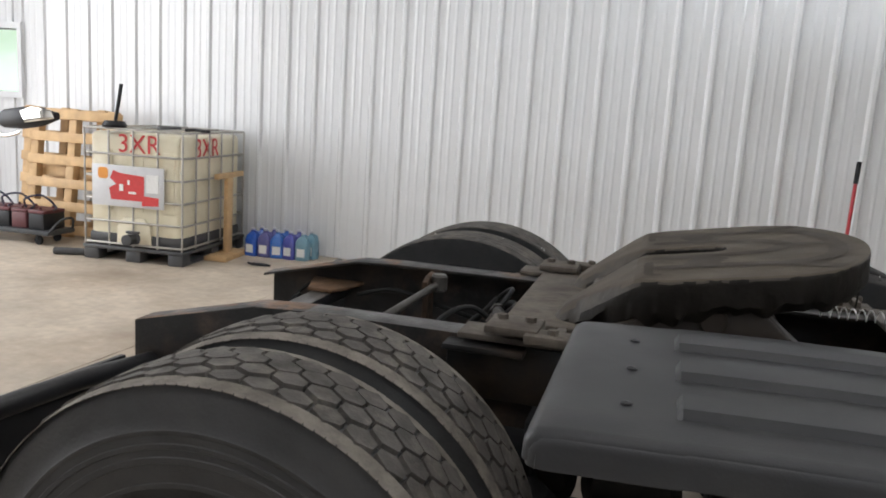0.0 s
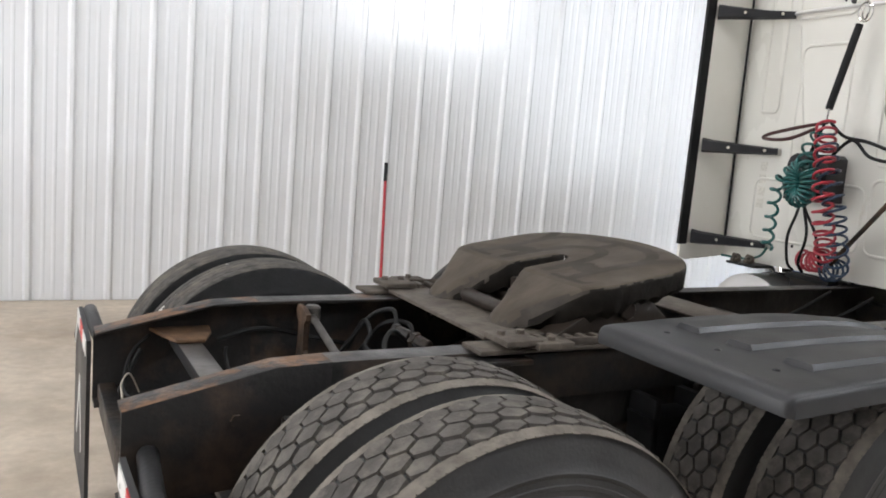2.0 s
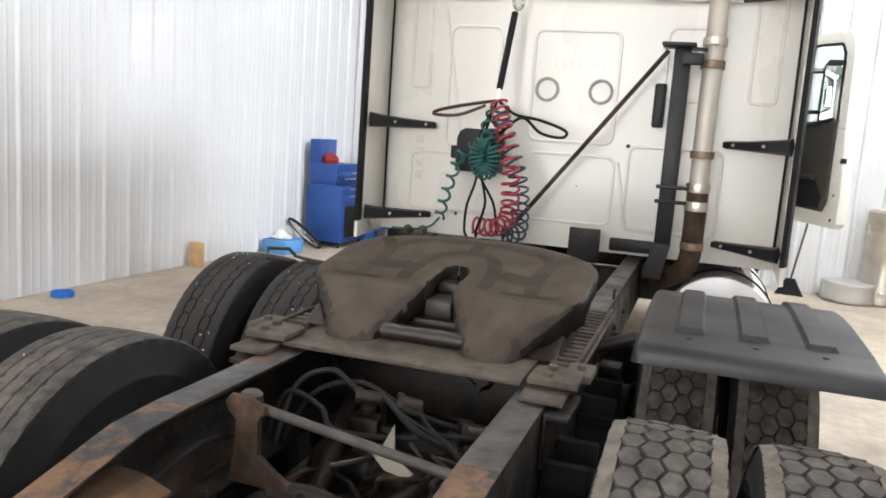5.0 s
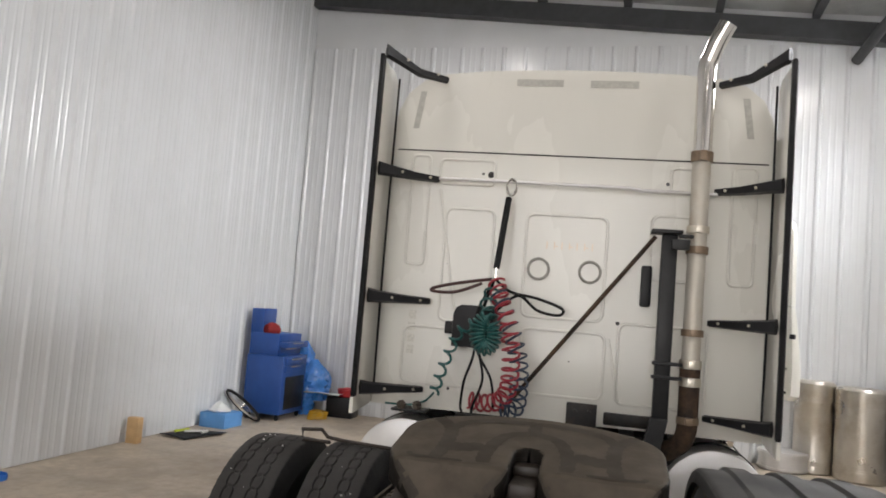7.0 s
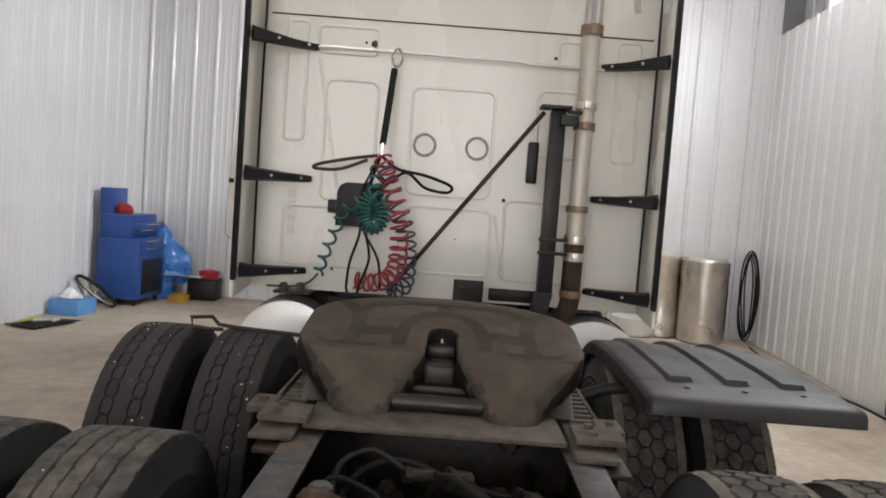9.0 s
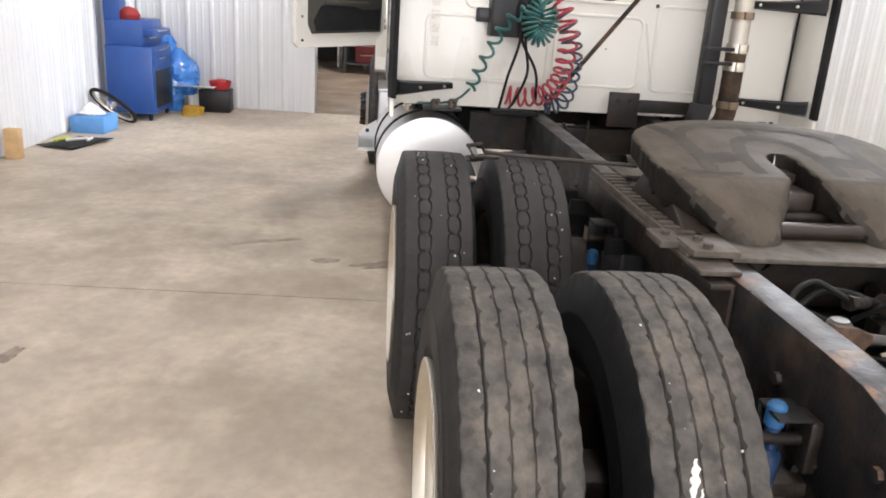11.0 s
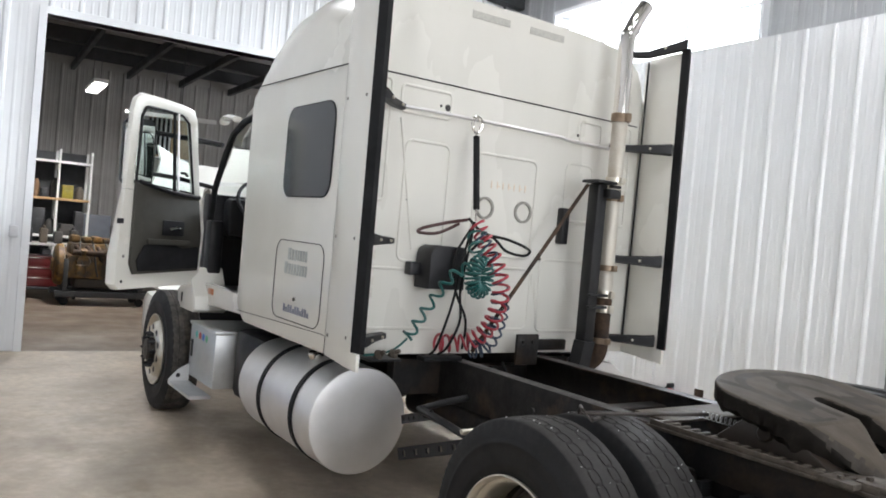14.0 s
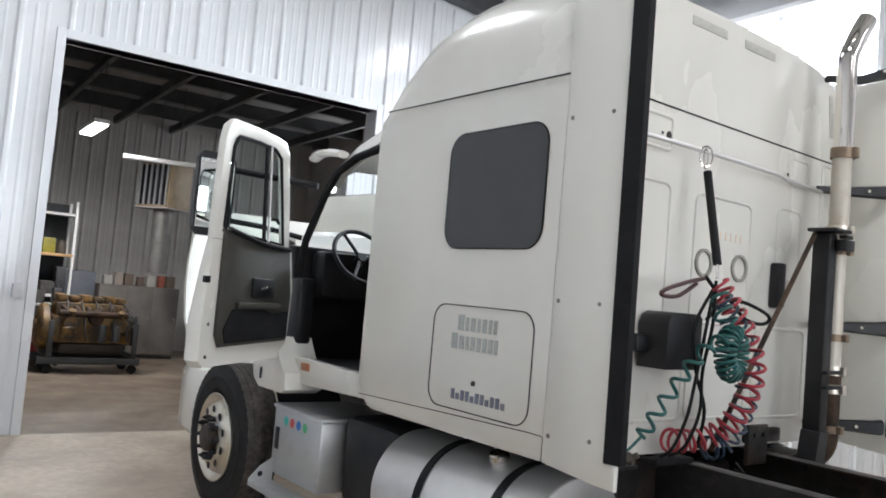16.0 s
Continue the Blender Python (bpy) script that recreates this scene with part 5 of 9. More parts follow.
# faces turned sideways or down get darker grease, their shade painted in
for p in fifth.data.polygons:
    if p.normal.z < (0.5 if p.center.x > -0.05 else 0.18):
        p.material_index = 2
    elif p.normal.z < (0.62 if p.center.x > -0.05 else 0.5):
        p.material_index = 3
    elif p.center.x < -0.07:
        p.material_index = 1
# grease tracks smeared on the plate


def ribbon(bm, pts, width, lift=0.0018):
    line = smooth_line([(x, y, 0) for x, y in pts], 8)
    rows = []
    for k, p in enumerate(line):
        a, b = line[max(k - 1, 0)], line[min(k + 1, len(line) - 1)]
        d = (b - a).normalized()
        n = Vector((-d.y, d.x, 0)) * width * (0.5 + 0.05 * math.sin(k * 1.7)) * min(1, 0.6 + 0.2 * k, 0.6 + 0.2 * (len(line) - 1 - k))
        row = []
        for q in (p + n, p + n * 0.5, p, p - n * 0.5, p - n):
            lim = plate_out(q.x) - 0.02
            y = max(-lim, min(lim, q.y))
            row.append(Vector((q.x, YC + y, plate_z(q.x) + lift)))
        rows.append(row)
    skin(bm, rows)


SMEAR = material("thin dark grease smear", (0.040, 0.032, 0.025), 0.66, vary=0.14, scale=14, second=(0.055, 0.045, 0.035), cover=0.4, blot=9, spec=0.15)
TRACKS = []
for s in (1, -1):
    TRACKS.append(([(-0.005, s * 0.385), (-0.032, s * 0.372), (-0.036, s * 0.31), (-0.036, s * 0.20)], 0.022, 0.0018))
    TRACKS.append(([(-0.03, s * 0.295), (0.06, s * 0.285), (0.16, s * 0.285), (0.26, s * 0.295), (0.33, s * 0.325), (0.395, s * 0.375)], 0.052, 0.0022))
    TRACKS.append(([(0.27, s * 0.295), (0.35, s * 0.265), (0.405, s * 0.19), (0.428, s * 0.09), (0.432, 0.0)], 0.046, 0.0026))
    TRACKS.append(([(-0.03, s * 0.135), (0.05, s * 0.138), (0.17, s * 0.124), (0.27, s * 0.085), (0.318, 0.0)], 0.05, 0.0018))
    TRACKS.append(([(0.085, s * 0.275), (0.10, s * 0.21), (0.125, s * 0.15)], 0.085, 0.0014))
TRACKS.append(([(0.43, 0.0), (0.32, 0.0)], 0.05, 0.0010))
for line, width, lift in TRACKS:
    bm = bmesh.new()
    ribbon(bm, line, width, lift)
    part("grease_track", bm, SMEAR, fifth, "dark smeared grease track")
# locking jaws inside the throat, side mounts, cross tube
bm = bmesh.new()
box(bm, -0.05, 0.30, YC - 0.20, YC + 0.20, 0.99, 1.03, 0.015)
box(bm, -0.04, 0.18, YC - 0.046, YC + 0.046, 1.03, 1.09, 0.01)
box(bm, 0.09, 0.175, YC - 0.046, YC + 0.046, 1.09, 1.125, 0.008)
part("locking_jaw", bm, GREASE, fifth)
bm = bmesh.new()
cyl(bm, (-0.17, -0.29, 1.005), (-0.17, 0.24, 1.005), 0.026, 16)
part("cross_tube", bm, GREASE, fifth, "greasy cross tube under the horns")
for s in (1, -1):
    bm = bmesh.new()
    yy = YC + s * 0.37
    prism(bm, [(-0.16, 0.985), (0.36, 0.985), (0.22, 1.10), (0.02, 1.08)], yy - 0.045, yy + 0.045, "y", bevel=0.01)
    cyl(bm, (0.12, yy - 0.06, 1.06), (0.12, yy + 0.06, 1.06), 0.035, 18, bevel=0.008)
    part("pivot_bracket", bm, GREASE, fifth)
# slider base
for x0, x1 in ((-0.385, -0.10), (0.62, 0.84)):
    bm = bmesh.new()
    box(bm, x0, x1, YC - 0.36, YC + 0.36, 0.968, 0.982, 0.004)
    part("slider_plate", bm, DUSTY_STEEL, truck, "dusty cross plate of the fifth wheel slider")
for s in (1, -1):
    yy = YC + s * 0.43
    bm = bmesh.new()
    box(bm, -0.47, 0.66, yy - 0.06, yy + 0.055, 0.957, 0.972, 0.004)
    box(bm, -0.36, 0.64, yy + s * 0.04, yy + s * 0.052, 0.972, 0.995, 0.003)
    x = -0.34
    while x < 0.60:
        box(bm, x, x + 0.022, yy - 0.045, yy + 0.03, 0.972, 0.992, 0.003)
        x += 0.052
    part("slider_rack", bm, DUSTY_STEEL, truck, "toothed slider rack on the frame rail")
    bm = bmesh.new()
    box(bm, -0.40, -0.27, yy - 0.085, yy + 0.05, 0.984, 1.004, 0.005)
    box(bm, -0.30, -0.17, yy + s * 0.03, yy + s * 0.105, 0.976, 0.998, 0.004)
    for k in range(2):
        ring_hex(bm, (-0.37 + 0.07 * k, yy, 1.004), 0.014, 0.012, Matrix())
    ring_hex(bm, (-0.235, yy + s * 0.07, 0.998), 0.013, 0.012, Matrix())
    part("slider_clamp", bm, DUSTY_STEEL, truck)
    bm = bmesh.new()
    o = RAIL_C + s * RAIL
    for a, b, c, d in ((-0.50, 0.9, 0.002, 0.014), (-0.50, -0.30, 0.012, 0.07)):
        z0 = 0.80 if d < 0.02 else 0.93
        box(bm, a, b, min(o + s * c, o + s * d), max(o + s * c, o + s * d), z0, 0.945, 0.003)
    part("mounting_angle", bm, FRAME, truck)
# pull handle over the left duals
bm = bmesh.new()
tube(bm, [(0.42, 0.35, 1.06), (0.55, 0.60, 1.045), (0.62, 0.80, 1.04), (0.66, 0.88, 1.04), (0.63, 0.90, 1.075), (0.56, 0.96, 1.08), (0.52, 0.94, 1.045), (0.58, 0.84, 1.035)], 0.008, 8)
part("pull_handle", bm, HUB_RUST, truck, "bent rusty pull rod with a looped grip")

bm = bmesh.new()
box(bm, 1.06, 1.12, -0.468, -0.460, 0.91, 0.996, 0.003)
part("rail_tab", bm, RUST, truck)
bm = bmesh.new()
tube(bm, [(0.44 + 0.003 * k, 0.12 + 0.016 * math.cos(k * 0.785), 1.0 + 0.016 * math.sin(k * 0.785)) for k in range(64)], 0.0022, 6)
part("release_spring", bm, TANK_ALU, truck, "small bright coil spring")

# -- quarter fender over the right front duals --
bm = bmesh.new()
yi, yo = -0.655, -1.302
prof = [(-0.178, 1.030), (-0.177, 1.055), (-0.171, 1.068), (-0.158, 1.077), (-0.13, 1.080), (0.0, 1.084), (0.25, 1.092), (0.55, 1.09), (0.80, 1.07), (0.98, 1.02), (1.12, 0.93), (1.21, 0.80), (1.25, 0.62), (1.255, 0.45)]
line = [Vector((x, 0, z)) for x, z in prof[:5]] + smooth_line([(x, 0, z) for x, z in prof[4:6]], 1)[1:-1] + [Vector((x, 0, 1.084 + 0.0015 * k)) for k, x in enumerate((0.0, 0.028, 0.036, 0.08))] + smooth_line([(x, 0, z) for x, z in prof[6:]], 4)
RIB_AT = (0.22, 0.50, 0.78)
cross = [0.0, 0.004, 0.010, 0.018, 0.030]
for c in RIB_AT:
    cross += [c - 0.066, c - 0.052, c + 0.052, c + 0.066]
cross += [0.970, 0.982, 0.990, 0.996, 1.0]
rows = []
for k, p in enumerate(line):
    a, b = line[max(k - 1, 0)], line[min(k + 1, len(line) - 1)]
    d = (b - a).normalized()
    nrm = Vector((-d.z, 0, d.x))
    row = []
    for c in cross:
        y = yi + (yo - yi) * c
        lift = 0.014 if p.x > 0.03 and any(abs(c - q) < 0.06 for q in RIB_AT) else 0.0
        q = min(c, 1 - c) / 0.030
        edge = -0.016 * (1 - math.sqrt(1 - (1 - q) ** 2)) if q < 1 else 0.0
        row.append(p + nrm * (lift + edge) + Vector((0, y, 0)))
    lip = -nrm * 0.040
    if p.x < 0.5:
        lip = Vector((0, 0, min(-0.002, max(p.z - 0.050, 1.030) - row[0].z)))
    row = [row[0] + Vector((0, 0.003, 0)) + lip] + row + [row[-1] - Vector((0, 0.003, 0)) + lip]
    rows.append(row)
skin(bm, rows)
skin(bm, [[p + Vector((0.006, 0.004 if k < 6 else -0.004, -0.006)) for k, p in enumerate(row)] for row in rows])
fender = part("fender", bm, FENDER_PLASTIC, truck, "ribbed black plastic quarter fender")
for c in (0.22, 0.50, 0.78):
    for x, z in ((-0.045, 1.082),):
        bm = bmesh.new()
        lathe(bm, [(0.010, 0), (0.009, 0.004), (0.0005, 0.006)], Matrix.Translation((x, yi + (yo - yi) * c, z)), 10)
        part("fender_bolt", bm, BLACK_PLASTIC, fender)
bm = bmesh.new()
tube(bm, [(0.30, -0.42, 0.90), (0.30, -0.62, 0.98), (0.30, -1.15, 1.045)], 0.022, 10)
part("fender_bracket", bm, FRAME, truck)

# -- cab --
CAB_B = 2.375           # back wall of the sleeper
SIDE = 1.222


def cab_half(x):
    """Half outline of the sleeper at x, from the floor edge up to the roof's middle."""
    drop = max(0.0, (x - 3.15) / 0.70)
    k = math.sqrt(max(0.0, 1 - (max(0.0, x - 2.98) / 0.885) ** 4.0)) * (1 + 0.12 * math.sin(math.pi * min(max((x - 2.4) / 1.3, 0), 1)))
    rear = 0.035 * max(0.0, (2.75 - x) / 0.4) ** 2
    low = 0.982 + 0.10 * max(0.0, (x - 3.72) / 0.14) ** 2
    base = [(1.205, low), (SIDE, low + 0.035), (SIDE, 1.40), (SIDE, 2.0), (SIDE, 2.50), (1.218, 2.64), (1.205, 2.78), (1.175, 2.93), (1.12, 3.05), (1.02, 3.14), (0.86, 3.19), (0.6, 3.215), (0.3, 3.225), (0.0, 3.23)]
    out = []
    for y, z in base:
        if z > 2.6:
            z2 = 2.6 + (z - 2.6) * k - rear * (z - 2.6)
            inset = 0.05 * drop ** 2 * (z - 2.6)
            out.append((y * (1 - inset), z2))
        else:
            out.append((y, z))
    return out


bm = bmesh.new()
xs = list(np.linspace(CAB_B, 3.05, 8)) + [3.2, 3.35, 3.48, 3.58, 3.66, 3.72, 3.77, 3.805, 3.83, 3.85, 3.86]
rows = []
for x in xs:
    h = cab_half(x)
    rows.append([Vector((x, y, z)) for y, z in h] + [Vector((x, -y, z)) for y, z in reversed(h[:-1])])
R = skin(bm, rows)
shell(bm, 0.03)
sleeper = part("sleeper_shell", bm, CAB_WHITE, truck, "white sleeper shell with a raised roof")
# back panel
bm = bmesh.new()
h = cab_half(CAB_B)
prism(bm, [(y - 0.002, z) for y, z in h] + [(-y + 0.002, z) for y, z in reversed(h[:-1])], CAB_B - 0.004, CAB_B + 0.03, "x")
back = part("back_panel", bm, CAB_BACK, truck, "white pressed back panel of the sleeper")


def bead(points, r=0.0095, mat=None, loop=True, name="pressed_bead", flat=0.8):
    """A pressed line on the back panel through (y, z) points."""
    bm = bmesh.new()
    tube(bm, [(CAB_B - 0.005, y, z) for y, z in points], r, 6, loop=loop)
    for v in bm.verts:
        v.co.x = CAB_B - 0.005 + (v.co.x - CAB_B + 0.005) * flat
    part(name, bm, mat or CAB_BACK, back)


def press(y0, y1, z0, z1, r=0.05):
    bead([(y, z) for y, z in rounded(min(y0, y1), max(y0, y1), z0, z1, r)])


press(-0.235, 0.27, 1.62, 2.27)
press(0.48, 0.80, 1.55, 2.28)
press(-0.26, 0.26, 1.14, 1.545)
press(0.30, 1.02, 1.14, 1.50)
press(-0.86, -0.34, 1.13, 1.62)
press(-0.75, -0.50, 1.9, 2.30)
press(0.50, 0.86, 2.44, 2.60, 0.03)
press(-0.80, -0.60, 2.45, 2.60, 0.03)
press(0.93, 1.05, 1.9, 2.62, 0.03)
press(-1.10, -0.96, 1.9, 2.62, 0.03)
bead([(0.85, 2.40), (0.70, 1.62)], loop=False)
bead([(-0.28, 1.52), (-0.36, 1.14)], loop=False)
SEAM = material("dark seam", (0.03, 0.028, 0.026), 0.7)
bead([(1.16, 2.655), (-1.16, 2.645)], 0.005, SEAM, False, "seam")
# fixings and marks on the back panel
for y, z, r in ((0.524, 2.51, 0.022), (0.575, 2.515, 0.009), (-0.58, 2.50, 0.011), (0.76, 1.92, 0.009), (-0.33, 1.62, 0.012), (0.70, 1.12, 0.010), (-0.05, 1.36, 0.005)):
    bm = bmesh.new()
    lathe(bm, [(r, 0), (r * 0.7, 0.004), (0.0005, 0.005)], pose(CAB_B - 0.004, y, z, 0, -90, 0), 14)
    part("bolt_head", bm, SEAM, back)
GREY_RING = material("grey dirt rings", (0.27, 0.26, 0.23), 0.6, vary=0.2, scale=30)
for y in (0.179, -0.142):
    bm = bmesh.new()
    lathe(bm, [(0.056, 0.0), (0.056, 0.012), (0.064, 0.014), (0.073, 0.012), (0.073, 0.0)], pose(CAB_B - 0.004, y, 1.923, 0, -90, 0), 36)
    part("rubber_ring", bm, GREY_RING, back, "grey ring grommet")
DECAL = material("grey decal strip", (0.42, 0.41, 0.37), 0.4, vary=0.1, scale=40)
for y0, y1 in ((0.10, 0.40), (-0.37, -0.07)):
    bm = bmesh.new()
    box(bm, CAB_B - 0.0075, CAB_B - 0.0045, y0, y1, 3.10, 3.145)
    part("reflector_strip", bm, DECAL, back, "grey reflective strip")
for s in (1, -1):
    bm = bmesh.new()
    prism(bm, [(s * 1.03, 2.80), (s * 1.07, 2.80), (s * 1.035, 3.05), (s * 0.995, 3.05)], CAB_B - 0.0075, CAB_B - 0.0045, "x")
    part("reflector_strip", bm, DECAL, back)
FAINT = material("faded orange marker", (0.70, 0.56, 0.42), 0.5, vary=0.1, scale=60)
for k in range(7):
    y = 0.135 - 0.047 * k
    bm = bmesh.new()
    box(bm, CAB_B - 0.0068, CAB_B - 0.0045, y - 0.003, y + 0.003, 2.055, 2.10)
    if k % 2:
        box(bm, CAB_B - 0.0066, CAB_B - 0.0044, y - 0.022, y + 0.004, 2.07, 2.076)
    part("marker_stroke", bm, FAINT, back, "faded orange handwriting stroke")
bm = bmesh.new()
for k in range(4):
    box(bm, CAB_B - 0.0068, CAB_B - 0.0045, 0.945, 0.995, 1.32 + 0.075 * k, 1.375 + 0.075 * k)
part("label", bm, material("pale printed label", (0.60, 0.58, 0.52), 0.45, vary=0.15, scale=60), back, "small printed labels")

# side panels: seams, locker, window, fairing screws
SEAM_PALE = material("pale grey seam", (0.42, 0.41, 0.38), 0.5)
for s in (1, -1):
    y = s * (SIDE + 0.002)

    def sideline(points, r=0.004, loop=False, name="seam", mat=SEAM):
        bm = bmesh.new()
        tube(bm, [(x, y, z) for x, z in points], r, 6, loop=loop)
        part(name, bm, mat, sleeper)

    sideline([(2.38, 2.648), (2.9, 2.655), (3.79, 2.665)])
    sideline([(2.375, 0.985), (2.375, 1.09), (2.45, 1.092), (3.10, 1.075), (3.84, 1.052)], 0.0022)
    sideline([(2.376, 1.095), (2.376, 1.8), (2.376, 2.62)], 0.0012, mat=SEAM_PALE)
    sideline(rounded(2.475, 3.195, 1.105, 1.605, 0.085), 0.003, True)
    bm = bmesh.new()
    out = rounded(2.475, 3.165, 1.885, 2.455, 0.10, 6)
    prism(bm, out, y - s * 0.004, y + s * 0.006, "y")
    win = part("side_window", bm, material("tinted side glass", (0.030, 0.032, 0.035), 0.12, vary=0.05, rough_vary=0.04), truck, "dark tinted sleeper window with rounded corners")
    bm = bmesh.new()
    tube(bm, [(x, y + s * 0.002, z) for x, z in out], 0.0055, 6, loop=True)
    part("window_seal", bm, BLACK_RUBBER, win)
    # plain shapes in place of the lettering on the locker door
    INK = material("faded grey green lettering", (0.40, 0.42, 0.40), 0.5, vary=0.15, scale=50)
    bm = bmesh.new()
    rn = random.Random(8)
    for z0, z1, x0, n in ((1.485, 1.560, 3.00, 7), (1.395, 1.470, 3.04, 8)):
        a = x0
        for k in range(n):
            w = 0.044 if k == 0 else rn.uniform(0.020, 0.036)
            box(bm, a - w, a, y - s * 0.001, y + s * 0.0012, z0, z1 if k == 0 else z1 - 0.010)
            a -= w + 0.014
    part("plain_lettering", bm, INK, sleeper, "pale grey lettering bars")
    bm = bmesh.new()
    for k in range(11):
        a = 3.01 - 0.036 * k
        box(bm, a - 0.024, a, y - s * 0.001, y + s * 0.0015, 1.155, 1.185 + 0.018 * (k % 3 != 1))
    part("plain_print", bm, material("faded blue grey print", (0.17, 0.18, 0.23), 0.5), sleeper, "small dark print drawn as bars")
    bm = bmesh.new()
    lathe(bm, [(0.013, 0), (0.011, 0.008), (0.0005, 0.009)], pose(2.85, y, 1.245, -90 * s, 0, 0), 12)
    part("locker_lock", bm, SEAM, sleeper)

SCREW = material("dull grey screw", (0.22, 0.21, 0.19), 0.5, 0.4)
# side fairings behind the sleeper, with black rubber edges and inner stays
for s in (1, -1):
    bm = bmesh.new()
    prof = [(1.985, 0.955), (2.10, 0.962), (2.378, 0.985), (2.378, 3.10), (2.30, 3.15), (2.040, 3.16), (2.034, 1.9), (2.026, 1.065), (1.985, 1.05)]
    prism(bm, prof, s * 1.200, s * 1.224, "y", bevel=0.004)
    fairing = part("side_fairing", bm, CAB_WHITE, truck, "white side fairing with a black rubber edge")
    bm = bmesh.new()
    prism(bm, [(2.034, s * 1.236), (1.966, s * 1.216), (1.960, s * 1.190), (2.034, s * 1.198)], 1.055, 3.18, "z", bevel=0.005)
    for v in bm.verts:
        v.co.x += 0.008 * (v.co.z - 1.06)
    part("rubber_edge", bm, BLACK_RUBBER, fairing, "black rubber extender strip")
    for x, zs in ((2.12, (1.12, 1.665, 2.447)), (2.345, (1.10, 1.665, 2.447))):
        for z in zs:
            bm = bmesh.new()
            lathe(bm, [(0.010, 0), (0.008, 0.004), (0.0005, 0.005)], pose(x, s * 1.224, z, -90 * s, 0, 0), 10)
            part("screw", bm, SCREW, fairing)
    bm = bmesh.new()
    tube(bm, [(2.355, s * 1.188, 1.06), (2.345, s * 1.190, 2.0), (2.33, s * 1.18, 3.12)], 0.007, 6, steps=6)
    part("inner_seal", bm, BLACK_RUBBER, fairing)
    for z in (1.10, 1.665, 2.46, 3.13):
        bm = bmesh.new()
        if z == 3.13:
            P = [(2.0, s * 1.185, 3.20), (2.04, s * 1.16, 3.19), (2.2, s * 1.02, 3.125), (2.33, s * 0.86, 3.115)]
        else:
            P = [(2.055, s * 1.190, z + 0.008), (2.09, s * 1.14, z + 0.004), (2.25, s * 1.0, z), (2.35, s * 0.87, z)]
        rows = []
        for k, p in enumerate(P):
            hh = 0.033 + 0.012 * math.cos(k)
            rows.append([Vector(p) + Vector((0, 0, hh)), Vector(p) + Vector((-0.025, -s * 0.02, hh * 0.7)), Vector(p) + Vector((-0.025, -s * 0.02, -hh * 0.7)), Vector(p) + Vector((0, 0, -hh)), Vector(p) + Vector((0.012, s * 0.01, 0))])
        RR = skin(bm, rows, loop=True)
        bm.faces.new(RR[0])
        bm.faces.new(RR[-1])
        stay = part("fairing_stay", bm, BLACK_PLASTIC, fairing, "black plastic fairing stay")
        for f in (0.25, 0.8):
            bm = bmesh.new()
            p = Vector(P[1]).lerp(Vector(P[3]), f) + Vector((-0.026, -s * 0.021, 0.0))
            lathe(bm, [(0.009, -0.004), (0.008, 0.004), (0.0005, 0.006)], along(p, p + Vector((-1, -s * 0.6, 0)))[0], 10)
            part("stay_bolt", bm, ALU, stay)

# cross bar that carries the hoses
bm = bmesh.new()
tube(bm, [(2.33, 0.86, 2.462), (2.30, 0.75, 2.46), (2.28, 0.35, 2.455), (2.28, -0.35, 2.45), (2.29, -0.42, 2.44), (2.32, -0.87, 2.44)], 0.011, 10)
part("hose_bar", bm, TANK_ALU, truck, "thin steel bar across the cab back")
# under-cab dark box, cab floor, mounts
bm = bmesh.new()
box(bm, 2.39, 4.9, -1.06, 1.06, 1.05, 1.072, 0.005)
box(bm, 2.34, 2.42, -0.62, -0.28, 1.0, 1.075, 0.01)
part("cab_floor_frame", bm, FRAME, truck)
bm = bmesh.new()
box(bm, 2.20, 2.225, -0.24, -0.06, 0.93, 1.13, 0.006)
for y in (-0.19, -0.11):
    ring_hex(bm, (0, 0, 0), 0.014, 0.012, pose(2.20, y, 1.08, 0, -90, 0))
part("cab_latch_bracket", bm, FRAME, truck)

# roof over the driver, windscreen, pillars, dashboard, seat
bm = bmesh.new()
rows = []
for x, z, w in ((3.80, 2.66, 1.20), (4.0, 2.63, 1.17), (4.3, 2.58, 1.13), (4.55, 2.50, 1.09), (4.66, 2.44, 1.06)):
    rows.append([Vector((x, -w, z - 0.13)), Vector((x, -w + 0.03, z - 0.04)), Vector((x, -w + 0.15, z + 0.02)), Vector((x, 0, z + 0.06)), Vector((x, w - 0.15, z + 0.02)), Vector((x, w - 0.03, z - 0.04)), Vector((x, w, z - 0.13))])
skin(bm, rows)
shell(bm, 0.05)
part("cab_roof", bm, CAB_WHITE, truck)
for s in (1, -1):
    bm = bmesh.new()
    tube(bm, [(3.86, s * 1.17, 2.485), (4.20, s * 1.16, 2.45), (4.45, s * 1.15, 2.375), (4.60, s * 1.15, 2.22), (4.78, s * 1.16, 1.93), (4.88, s * 1.14, 1.68), (4.87, s * 1.12, 1.19)], 0.026, 8)
    tube(bm, [(3.88, s * 1.17, 1.12), (3.88, s * 1.17, 2.5)], 0.03, 8)
    part("door_frame_seal", bm, BLACK_RUBBER, truck, "black door opening seal")
bm = bmesh.new()
skin(bm, [[Vector((4.52, y, 2.42)) for y in np.linspace(-1.08, 1.08, 7)], [Vector((4.90 + 0.16 * (1 - abs(y) / 1.1), y, 1.93)) for y in np.linspace(-1.10, 1.10, 7)]])
ob = part("windscreen", bm, glass("windscreen glass", (0.9, 0.95, 0.95)), truck)
ob.visible_shadow = False
